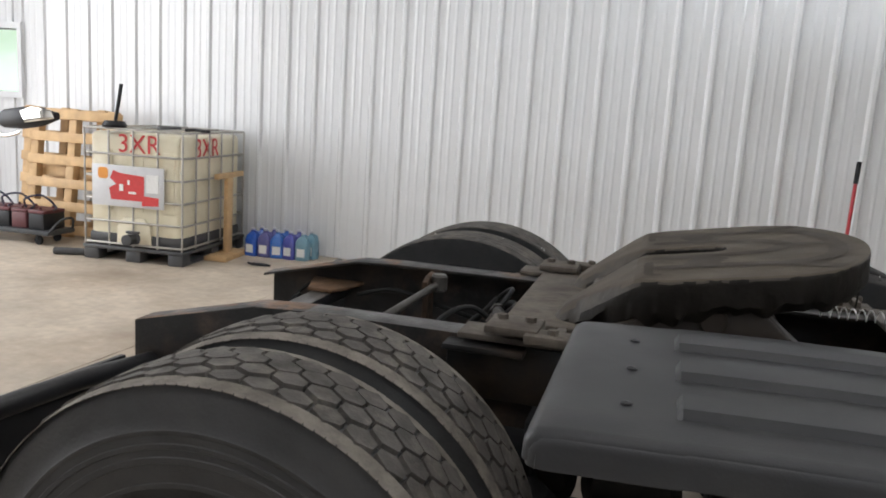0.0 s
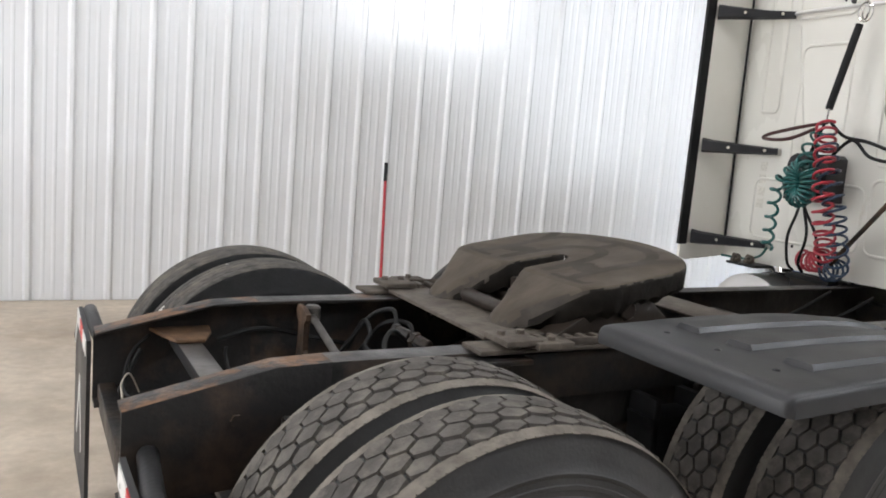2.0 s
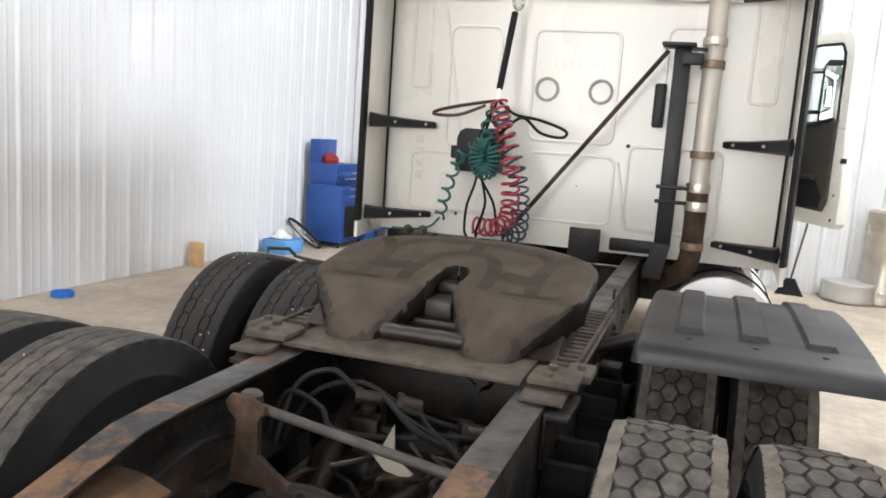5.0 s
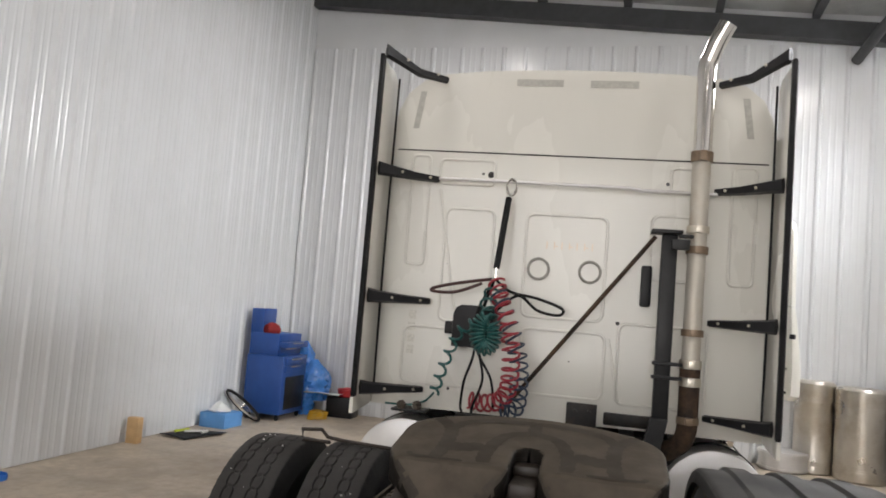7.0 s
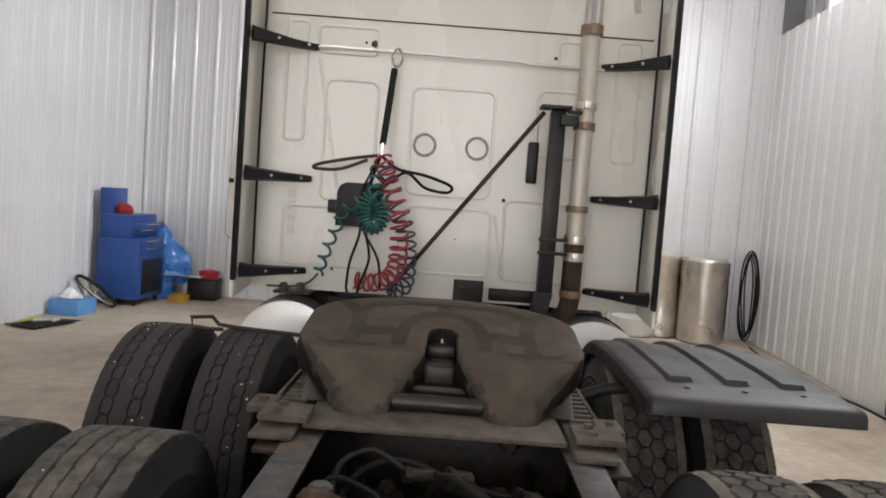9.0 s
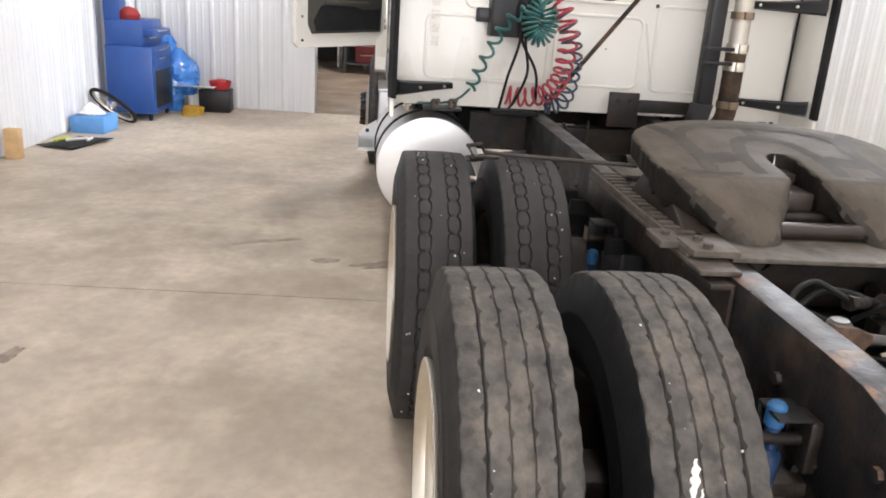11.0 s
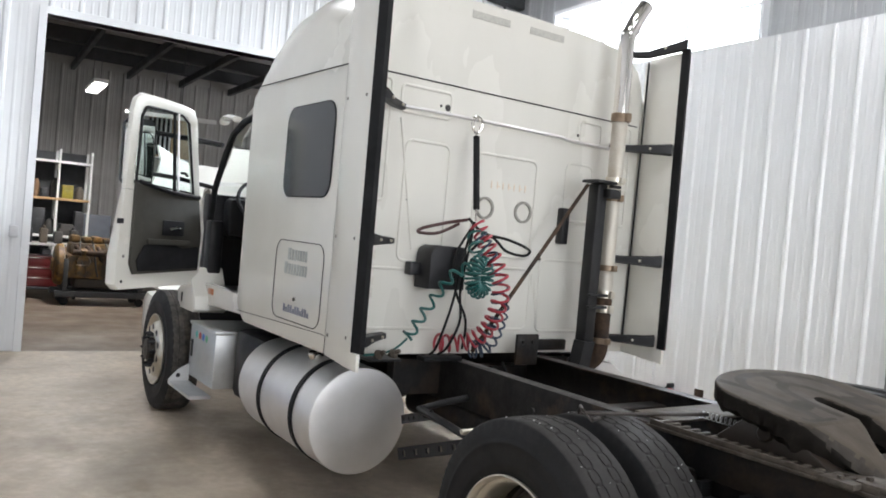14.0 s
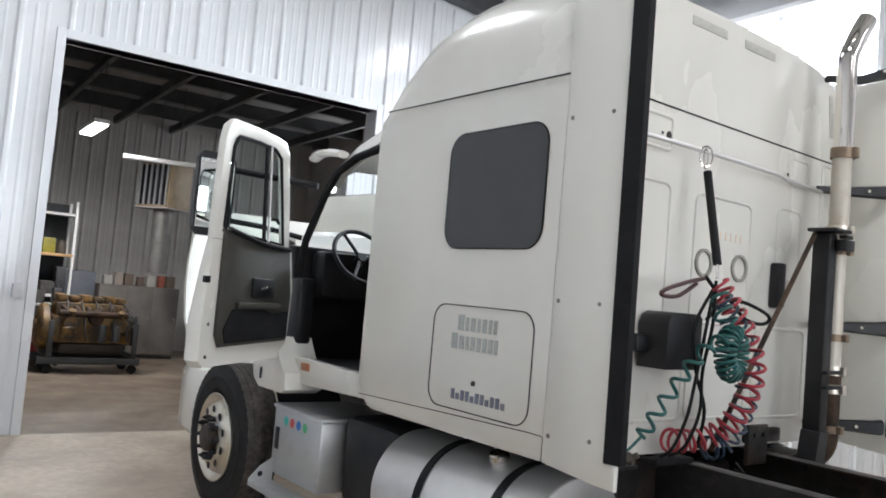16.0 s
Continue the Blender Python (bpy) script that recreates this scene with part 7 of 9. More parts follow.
# black spring sleeve and its hooks
bm = bmesh.new()
tube(bm, [(2.241, 0.382, 2.347), (2.135, 0.412, 1.898)], 0.020, 12)
part("hose_spring", bm, BLACK_RUBBER, truck, "black tender spring sleeve")
for k in range(2):
    bm = bmesh.new()
    m = pose(2.262, 0.372, 2.425 - 0.012 * k, 90, 0, 60 + 50 * k)
    tube(bm, [m @ Vector((0.034 * math.cos(t), 0.05 * math.sin(t), 0)) for t in np.linspace(0, 2 * math.pi, 19)[:-1]], 0.0045, 6, loop=True)
    part("spring_hook", bm, CHROME, truck)
bm = bmesh.new()
tube(bm, [(2.135, 0.412, 1.90), (2.13, 0.414, 1.83)], 0.006, 6)
part("spring_hook", bm, CHROME, truck)
coil([(2.13, 0.405, 1.81), (2.08, 0.365, 1.71), (2.03, 0.31, 1.58), (2.00, 0.275, 1.44), (2.03, 0.27, 1.30), (2.09, 0.285, 1.18), (2.16, 0.34, 1.10), (2.22, 0.44, 1.07), (2.25, 0.54, 1.075)], 19, 0.050, 0.0080, RED_LINE, "red_coil", "red coiled air line")
ring = [(2.02, 0.43 + 0.052 * math.cos(t), 1.50 + 0.085 * math.sin(t)) for t in np.linspace(1.9, 1.9 - 5.9, 13)]
coil([(2.11, 0.42, 1.76), (2.06, 0.44, 1.66)] + ring, 24, 0.044, 0.0078, GREEN_LINE, "green_coil", "green coiled air line hanging in a bunch")
coil([(2.02, 0.50, 1.56), (2.06, 0.60, 1.49), (2.12, 0.665, 1.36), (2.18, 0.72, 1.22), (2.23, 0.76, 1.10)], 7, 0.030, 0.0088, GREEN_LINE, "green_coil", "stretched green air line")
coil([(2.12, 0.39, 1.74), (2.06, 0.30, 1.56), (2.05, 0.235, 1.38), (2.08, 0.22, 1.22), (2.15, 0.24, 1.07), (2.18, 0.33, 1.04)], 15, 0.052, 0.0074, NAVY_LINE, "blue_coil", "dark blue coiled electric line")
bm = bmesh.new()
tube(bm, [(2.18, 0.44, 1.83), (2.16, 0.60, 1.80), (2.14, 0.78, 1.755), (2.14, 0.80, 1.73), (2.16, 0.66, 1.735), (2.18, 0.50, 1.80)], 0.010, 8, steps=6)
part("red_loop", bm, material("dark red line", (0.055, 0.022, 0.020), 0.4), truck)
bm = bmesh.new()
tube(bm, [(2.18, 0.43, 1.84), (2.16, 0.32, 1.76), (2.12, 0.15, 1.73), (2.10, 0.0, 1.68), (2.12, 0.02, 1.64), (2.14, 0.15, 1.66), (2.16, 0.27, 1.74), (2.18, 0.40, 1.64)], 0.009, 8, steps=6)
part("black_loop", bm, HOSE, truck)
for tail in ([(2.13, 0.42, 1.82), (2.10, 0.47, 1.62), (2.13, 0.48, 1.40), (2.15, 0.45, 1.22), (2.18, 0.50, 1.06), (2.25, 0.52, 1.0)], [(2.13, 0.43, 1.80), (2.12, 0.50, 1.55), (2.14, 0.515, 1.36), (2.14, 0.56, 1.20), (2.19, 0.58, 1.05), (2.25, 0.58, 1.0)],
             [(2.13, 0.44, 1.78), (2.16, 0.52, 1.60), (2.15, 0.50, 1.40), (2.16, 0.40, 1.22), (2.20, 0.38, 1.04)]):
    bm = bmesh.new()
    tube(bm, tail, 0.008, 8, steps=6)
    part("air_line", bm, HOSE, truck)
bm = bmesh.new()
tube(bm, [(2.23, 0.76, 1.10), (2.25, 0.82, 1.04), (2.24, 0.92, 1.01), (2.20, 1.06, 1.01)], 0.007, 8, steps=6)
part("air_line", bm, GREEN_LINE, truck, "end of the green air line")
for y, z in ((0.86, 1.01), (0.96, 1.005)):
    bm = bmesh.new()
    lathe(bm, [(0.0005, 0), (0.026, 0.0), (0.030, 0.008), (0.022, 0.026), (0.013, 0.03), (0.013, 0.055), (0.0005, 0.056)], pose(2.22, y, z, 20, -60, 0), 18)
    box(bm, 2.18, 2.25, y - 0.014, y + 0.014, z - 0.02, z + 0.003, 0.006)
    part("gladhand", bm, DUSTY_STEEL, truck, "dull aluminium air coupling")
bm = bmesh.new()
box(bm, 2.20, 2.36, 0.80, 1.02, 0.968, 0.984, 0.004)
part("coupling_shelf", bm, BLACK_PAINT, truck)
bm = bmesh.new()
prism(bm, [(0.41, 1.40), (0.67, 1.40), (0.67, 1.60), (0.655, 1.64), (0.62, 1.66), (0.43, 1.66), (0.41, 1.64)], 2.19, 2.36, "x", bevel=0.010)
box(bm, 2.30, 2.37, 0.62, 0.74, 1.47, 1.55, 0.01)
part("line_bracket_box", bm, BLACK_PLASTIC, truck, "black box behind the coiled lines")
bm = bmesh.new()
box(bm, 2.24, 2.33, 0.34, 0.62, 0.956, 0.985, 0.006)
part("gladhand_rack", bm, BLACK_RUBBER, truck)

# ---- ceiling fixtures, all but the first added out of view ----
TUBE_GLOW = glow("lit tube", (1.0, 0.97, 0.92), 6.0)
FIX_WHITE = material("white enamel", (0.75, 0.75, 0.73), 0.4, vary=0.04)
first = None
for u, v in FIXTURES:
    z = 5.26 + 0.085 * (v + 4.02)
    m = TURNED @ pose(u, v, z)
    if first is None:
        first = thing("ceiling_light", "white lit-tube ceiling fixture of a mostly added set", "lamp", "ceiling lights", m)
        bm = bmesh.new()
        prism(bm, [(-0.20, 0.0), (0.20, 0.0), (0.12, 0.07), (-0.12, 0.07)], -0.65, 0.65, "x", bevel=0.004)
        part("housing", bm, FIX_WHITE, first)
        for k in (-0.09, 0.09):
            bm = bmesh.new()
            cyl(bm, (-0.6, k, -0.02), (0.6, k, -0.02), 0.016, 12)
            part("lamp_tube", bm, TUBE_GLOW, first)
        bm = bmesh.new()
        for k in (-0.5, 0.5):
            tube(bm, [(k, 0, 0.07), (k, 0, 0.42)], 0.004, 6)
        part("chain", bm, STEEL_DARK, first)
    else:
        copy_thing(first, ROOM @ m)

# ---- along the left wall ----
WOOD = material("pale pine", (0.52, 0.34, 0.17), 0.65, vary=0.15, scale=8, second=(0.36, 0.21, 0.09), cover=0.35, blot=5, stretch=(1, 1, 1), bump=0.1, bump_scale=60, per_piece=0.12)
IBC_PLASTIC = material("cloudy tote plastic", (0.72, 0.66, 0.50), 0.4, vary=0.06, scale=4, second=(0.62, 0.54, 0.37), cover=0.4, blot=3)
CAGE = material("galvanised cage tube", (0.42, 0.40, 0.37), 0.45, 0.7, vary=0.1, scale=20, second=(0.3, 0.26, 0.2), cover=0.3, blot=15)
DARK_PLASTIC = material("dark grey plastic", (0.05, 0.05, 0.052), 0.5, vary=0.15, scale=10, second=(0.1, 0.09, 0.08), cover=0.3, blot=6)
RED_PAINT = material("red marker paint", (0.55, 0.04, 0.04), 0.5, vary=0.1, scale=30)
LABEL_GREY = material("grey label plate", (0.55, 0.55, 0.56), 0.4, vary=0.05, scale=15)


def text(word, size, mat, parent, m, name="lettering", bold=0.0):
    cu = bpy.data.curves.new(name, "FONT")
    cu.body, cu.size, cu.extrude, cu.offset = word, size, 0.001, bold
    tmp = bpy.data.objects.new(name, cu)
    me = bpy.data.meshes.new_from_object(tmp)
    bpy.data.objects.remove(tmp)
    me.materials.append(mat)
    ob = new(name, me)
    ob.parent, ob.matrix_basis = parent, m
    return ob


# intermediate bulk container: local x along its front, y to its back
tote = thing("liquid_tote", "caged cloudy plastic bulk tote with red letters on a plastic pallet", "tote", m=pose(-5.04, 3.655, 0, 0, 0, 4.5))
W, D, H = 0.95, 1.20, 1.18
bm = bmesh.new()
box(bm, 0.03, W - 0.03, 0.03, D - 0.03, 0.15, H - 0.03, 0.05, seg=3)
bottle = part("bottle", bm, IBC_PLASTIC, tote, "cloudy yellowish plastic bottle")
for x in np.linspace(0.2, 0.8, 3):
    bm = bmesh.new()
    box(bm, x - 0.06, x + 0.06, 0.022, 0.05, 0.45, 1.0, 0.012)
    part("bottle_rib", bm, IBC_PLASTIC, bottle)
bm = bmesh.new()
prism(bm, [(W / 2 - 0.17, 0.15), (W / 2 + 0.17, 0.15), (W / 2 + 0.16, 0.33), (W / 2 + 0.10, 0.40), (W / 2 - 0.10, 0.40), (W / 2 - 0.16, 0.33)], 0.005, 0.06, "y", bevel=0.01)
part("valve_recess", bm, IBC_PLASTIC, bottle)
bm = bmesh.new()
box(bm, 0.02, W - 0.02, 0.02, D - 0.02, 0.145, 0.255, 0.03)
part("bottle_base", bm, DARK_PLASTIC, tote, "dark lower part filled with liquid")
for x in np.linspace(0.0, W, 5):
    for y in (0.0, D):
        bm = bmesh.new()
        tube(bm, [(x, y, 0.13), (x, y, H)], 0.009, 8)
        part("cage_bar", bm, CAGE, tote)
for y in np.linspace(0.0, D, 6)[1:-1]:
    for x in (0.0, W):
        bm = bmesh.new()
        tube(bm, [(x, y, 0.13), (x, y, H)], 0.009, 8)
        part("cage_bar", bm, CAGE, tote)
for z in (0.16, 0.36, 0.56, 0.76, 0.96, H):
    bm = bmesh.new()
    tube(bm, [(x, y, z) for x, y in rounded(-0.008, W + 0.008, -0.008, D + 0.008, 0.06)], 0.010, 8, loop=True)
    part("cage_ring", bm, CAGE, tote)
for x in (0.33, 0.66):
    bm = bmesh.new()
    tube(bm, [(x, 0, H), (x, D, H)], 0.012, 8)
    part("top_bar", bm, CAGE, tote)
bm = bmesh.new()
cyl(bm, (W / 2, D / 2, H - 0.04), (W / 2, D / 2, H + 0.03), 0.11, 28, bevel=0.01)
part("lid", bm, DARK_PLASTIC, tote, "dark screw lid")
bm = bmesh.new()
box(bm, -0.02, W + 0.02, -0.02, D + 0.02, 0.10, 0.135, 0.01)
for x in (0.06, W / 2, W - 0.06):
    box(bm, x - 0.075, x + 0.075, -0.01, 0.13, 0.0, 0.10, 0.012)
    box(bm, x - 0.075, x + 0.075, D / 2 - 0.07, D / 2 + 0.07, 0.0, 0.10, 0.012)
    box(bm, x - 0.075, x + 0.075, D - 0.13, D + 0.01, 0.0, 0.10, 0.012)
    box(bm, x - 0.06, x + 0.06, 0, D, 0.0, 0.03, 0.006)
part("pallet_base", bm, DARK_PLASTIC, tote, "dark plastic pallet base")
bm = bmesh.new()
lathe(bm, [(0.07, 0), (0.075, 0.02), (0.045, 0.04), (0.04, 0.09), (0.05, 0.095), (0.05, 0.14), (0.0005, 0.145)], pose(W / 2, 0.03, 0.215, 90, 0, 0), 20)
box(bm, W / 2 - 0.02, W / 2 + 0.10, -0.09, -0.05, 0.275, 0.295, 0.005)
part("valve", bm, DARK_PLASTIC, tote, "dark outlet valve")
bm = bmesh.new()
box(bm, 0.09, 0.79, -0.028, -0.020, 0.50, 0.865, 0.004)
plate = part("label_plate", bm, LABEL_GREY, tote, "grey label plate with red torn sticker")
bm = bmesh.new()
prism(bm, [(0.28, 0.56), (0.58, 0.56), (0.58, 0.52), (0.74, 0.53), (0.74, 0.60), (0.60, 0.61), (0.60, 0.78), (0.36, 0.80), (0.30, 0.82), (0.27, 0.75), (0.33, 0.70), (0.26, 0.66)], -0.0305, -0.0282, "y")
part("red_sticker", bm, RED_PAINT, plate)
for x0, x1, z0, z1 in ((0.36, 0.40, 0.64, 0.70), (0.45, 0.52, 0.62, 0.64), (0.44, 0.46, 0.70, 0.74), (0.62, 0.74, 0.64, 0.80)):
    bm = bmesh.new()
    box(bm, x0, x1, -0.0325, -0.0306 if x0 < 0.6 else -0.0282, z0, z1)
    part("white_patch", bm, TAPE_W, plate)
bm = bmesh.new()
prism(bm, rounded(0.15, 0.25, 0.74, 0.84, 0.03), -0.0305, -0.0282, "y")
part("orange_mark", bm, material("orange yellow diamond", (0.75, 0.30, 0.05), 0.5), plate)
text("3XR", 0.23, RED_PAINT, tote, pose(0.31, -0.0005 + 0.021, 0.98, 90, 0, 0), bold=0.0)
text("3XR", 0.25, RED_PAINT, tote, pose(W - 0.022, 0.26, 0.955, 90, 0, 90), bold=0.0)

# funnel with an upright handle on the tote
funnel = thing("funnel", "black funnel pan with an upright black spout", "funnel", m=pose(-4.79, 3.74, 1.19))
bm = bmesh.new()
lathe(bm, [(0.02, 0.012), (0.10, 0.0), (0.105, 0.02), (0.085, 0.055), (0.075, 0.05), (0.02, 0.03)], None, 28)
part("pan", bm, BLACK_PLASTIC, funnel)
bm = bmesh.new()
tube(bm, [(0.0, 0, 0.02), (0.03, 0.01, 0.20), (0.055, 0.02, 0.38)], 0.016, 12)
part("spout", bm, BLACK_PLASTIC, funnel)
rag = bmesh.new()
tube(rag, [(0, 0, 0.012), (0.08, 0.04, 0.02), (0.16, 0.03, 0.014), (0.2, 0.08, 0.012)], 0.014, 8, steps=4)
solid("cable_scrap", rag, BLACK_PLASTIC, "short black cable scrap on the tote", "cable", m=pose(-4.25, 4.0, 1.185))

# T-shaped timber stand beside the tote
stand = thing("timber_stand", "T-shaped stand of raw pine boards beside the tote", "stand", m=pose(-4.05, 4.42, 0, 0, 0, 6))
for name, dims in (("post", (-0.02, 0.02, -0.06, 0.06, 0.045, 0.76)), ("top_board", (-0.025, 0.02, -0.26, 0.30, 0.76, 0.81)), ("foot_board", (-0.10, 0.12, -0.30, 0.22, 0.0, 0.044))):
    bm = bmesh.new()
    box(bm, *dims, 0.004)
    part(name, bm, WOOD, stand)

# jugs of washer fluid
JUG_COL = [material("blue washer fluid jug", c, 0.3, vary=0.08, scale=10, coat=0.2) for c in ((0.02, 0.09, 0.42), (0.10, 0.10, 0.28), (0.03, 0.13, 0.45), (0.08, 0.09, 0.36), (0.16, 0.30, 0.38))]
CAP = material("pale cap", (0.55, 0.55, 0.6), 0.4)


def jug_parts(parent, mat):
    bm = bmesh.new()
    rows = []
    for z, k in ((0.0, 0.92), (0.012, 1.0), (0.16, 1.0), (0.19, 0.96), (0.225, 0.78), (0.25, 0.45), (0.262, 0.27), (0.285, 0.25)):
        rows.append([Vector((x * k, y * k, z)) for x, y in rounded(-0.075, 0.075, -0.06, 0.06, 0.03, 4)])
    R = skin(bm, rows, loop=True)
    bm.faces.new(R[0])
    bm.faces.new(R[-1])
    part("bottle", bm, mat, parent)
    bm = bmesh.new()
    cyl(bm, (0, 0, 0.283), (0, 0, 0.305), 0.022, 14, bevel=0.003)
    part("cap", bm, CAP, parent)
    bm = bmesh.new()
    tube(bm, [(0.02, 0, 0.262), (0.055, 0, 0.262), (0.072, 0, 0.235), (0.073, 0, 0.19)], 0.011, 8, steps=4)
    part("handle", bm, mat, parent)
    bm = bmesh.new()
    box(bm, -0.045, 0.045, -0.0625, -0.0605, 0.04, 0.13)
    part("label", bm, TAPE_W, parent)


for k in range(10):
    c, r = k % 5, k // 5
    j = thing("fluid_jug", ("blue" if c in (0, 2) else "purple" if c in (1, 3) else "pale green") + " washer fluid jug on the floor by the wall", "jug", "washer fluid jugs",
              pose(-3.88 + 0.130 * c + 0.03 * r, 4.60 + 0.125 * r + 0.01 * c, 0, 0, 0, 10 * (k % 3) - 8) @ Matrix.Scale(0.9, 4))
    jug_parts(j, JUG_COL[c])

# pallets standing against the wall
for px, py, pz, lean in ((-6.66, 4.66, 0.0, -6), (-6.36, 4.42, 0.0, -7)):
    pal = thing("wooden_pallet", "pine pallet standing on edge against the wall", "pallet", "standing pallets", pose(px, py, pz, lean, 0, 0))
    Wp, Hp = 1.0, 1.30
    for x in (0.05, Wp / 2, Wp - 0.05):
        bm = bmesh.new()
        box(bm, x - 0.045, x + 0.045, -0.09, 0.0, 0.0, Hp, 0.004)
        part("stringer", bm, WOOD, pal)
    for k in range(6):
        z = 0.03 + k * (Hp - 0.14) / 5
        bm = bmesh.new()
        box(bm, 0.0, Wp, -0.112, -0.0905, z, z + 0.095, 0.004)
        part("deck_board", bm, WOOD, pal)
    for k in range(3):
        z = 0.03 + k * (Hp - 0.14) / 2
        bm = bmesh.new()
        box(bm, 0.0, Wp, 0.0005, 0.022, z, z + 0.095, 0.004)
        part("back_board", bm, WOOD, pal)

# battery cart
cart = thing("battery_cart", "low black cart carrying dark red and black batteries with cables", "cart", m=pose(-6.95, 3.85, 0))
bm = bmesh.new()
box(bm, 0, 1.32, 0, 0.36, 0.10, 0.145, 0.008)
tube(bm, [(1.30, 0.02, 0.12), (1.38, 0.10, 0.25), (1.38, 0.26, 0.25), (1.30, 0.34, 0.12)], 0.012, 8, steps=4)
part("deck", bm, STEEL_DARK, cart)
for x in (0.12, 1.16):
    for y in (0.06, 0.30):
        bm = bmesh.new()
        lathe(bm, [(0.0005, -0.014), (0.04, -0.014), (0.045, -0.008), (0.045, 0.008), (0.04, 0.014), (0.0005, 0.014)], pose(x, y, 0.045, 90, 0, 0), 20)
        box(bm, x - 0.015, x + 0.015, y - 0.022, y + 0.022, 0.05, 0.10, 0.003)
        part("caster", bm, BLACK_RUBBER, cart)
BATT = material("dark red battery case", (0.09, 0.018, 0.022), 0.4, vary=0.12)
for k in range(6):
    x = 0.06 + 0.20 * k
    bm = bmesh.new()
    box(bm, x, x + 0.175, 0.04, 0.32, 0.146, 0.30, 0.008)
    part("battery", bm, BLACK_PLASTIC if k % 2 else BATT, cart)
    bm = bmesh.new()
    box(bm, x - 0.003, x + 0.178, 0.037, 0.323, 0.30, 0.335, 0.008)
    for y in (0.09, 0.26):
        cyl(bm, (x + 0.09, y, 0.335), (x + 0.09, y, 0.36), 0.012, 10)
    part("battery_lid", bm, BATT, cart)
for k in range(4):
    bm = bmesh.new()
    x = 0.2 + 0.26 * k
    tube(bm, [(x, 0.1, 0.345), (x + 0.05, 0.04, 0.44), (x + 0.18, 0.12, 0.47), (x + 0.26, 0.2, 0.36), (x + 0.32, 0.1, 0.345)], 0.010, 8, steps=6)
    part("jumper_cable", bm, material("blue black cable", (0.02, 0.025, 0.06), 0.45), cart)
bm = bmesh.new()
cyl(bm, (-5.36, 3.62, 0.035), (-5.10, 3.72, 0.035), 0.033, 16, bevel=0.006)
solid("pipe_offcut", bm, DARK_PLASTIC, "short dark pipe lying on the floor", "pipe")
bm = bmesh.new()
for k in range(3):
    tube(bm, [(-3.70 + 0.05 * k, 4.20, 0.012), (-3.62 + 0.05 * k, 4.14 + 0.02 * k, 0.016), (-3.52 + 0.03 * k, 4.17, 0.012)], 0.010, 8, steps=4)
solid("black_strap", bm, BLACK_PLASTIC, "crumpled black strap on the floor", "strap")

# mirror near the carts; its lower stalk and floor base are added, unseen
mirror = thing("stalk_mirror", "black and chrome mirror on a stalk with an assumed base", "mirror", m=pose(-5.90, 3.25, -0.0) @ Matrix.Diagonal((1.12, 1.12, 1.05, 1)))
bm = bmesh.new()
tube(bm, [(0.50, 0.0, 1.06), (0.35, 0, 1.02), (0.15, 0.0, 1.06), (-0.02, 0.0, 0.95), (-0.05, 0, 0.5), (-0.05, 0, 0.02)], 0.014, 8, steps=5)
lathe(bm, [(0.16, 0.0), (0.16, 0.012), (0.03, 0.02), (0.0005, 0.02)], Matrix.Translation((-0.05, 0, 0)), 24)
part("stalk", bm, CHROME, mirror)
bm = bmesh.new()
rows = []
for f, a, b in ((0.0, 0.03, 0.03), (0.08, 0.075, 0.06), (0.25, 0.09, 0.07), (0.42, 0.075, 0.06), (0.56, 0.03, 0.03)):
    rows.append([Vector((0.28 + f, 0.05 * math.cos(t) * b / 0.07, 1.15 + 0.10 * f + a * math.sin(t))) for t in np.linspace(0, 2 * math.pi, 15)[:-1]])
R = skin(bm, rows, loop=True)
bm.faces.new(R[0])
bm.faces.new(R[-1])
part("housing", bm, BLACK_PLASTIC, mirror)
bm = bmesh.new()
prism(bm, [(0.60, 1.14), (0.86, 1.19), (0.83, 1.255), (0.66, 1.27), (0.56, 1.23)], -0.068, -0.056, "y", bevel=0.004)
part("mirror_face", bm, CHROME, mirror)

# red pole leaning on the wall
RED_POLE = material("red painted pole", (0.42, 0.02, 0.03), 0.4, vary=0.1, scale=30)
pole = thing("push_pole", "red squeegee pole with a black grip leaning on the wall", "pole", m=pose(1.338, 4.29, 0))
bm = bmesh.new()
tube(bm, [(-0.03, 0.0, 0.03), (0.03, 0.20, 1.16)], 0.014, 10)
part("shaft", bm, RED_POLE, pole)
bm = bmesh.new()
tube(bm, [(0.03, 0.20, 1.16), (0.04, 0.228, 1.33)], 0.018, 10)
part("grip", bm, BLACK_RUBBER, pole)
bm = bmesh.new()
box(bm, -0.25, 0.18, -0.02, 0.02, 0.0, 0.035, 0.006)
part("squeegee_head", bm, BLACK_RUBBER, pole)

# small things on the floor at the left wall
BLUE_PLASTIC = material("bright blue plastic", (0.02, 0.16, 0.55), 0.4, vary=0.1)
bm = bmesh.new()
lathe(bm, [(0.0005, 0.004), (0.07, 0.004), (0.085, 0.012), (0.09, 0.045), (0.095, 0.045), (0.095, 0.0), (0.0005, 0.0)], None, 28)
solid("blue_lid", bm, BLUE_PLASTIC, "bright blue plastic lid on the floor by the wall", "lid", m=pose(2.88, 4.38, 0.0))
bm = bmesh.new()
box(bm, -0.045, 0.045, -0.065, 0.065, 0.0, 0.26, 0.005)
solid("timber_block", bm, WOOD, "short upright pine block against the wall", "block", m=pose(4.76, 4.385, 0, 0, 0, -3))
mat_t = thing("tool_mat", "black floor mat with small tools on it", "mat", m=pose(5.15, 4.04, 0, 0, 0, -18))
bm = bmesh.new()
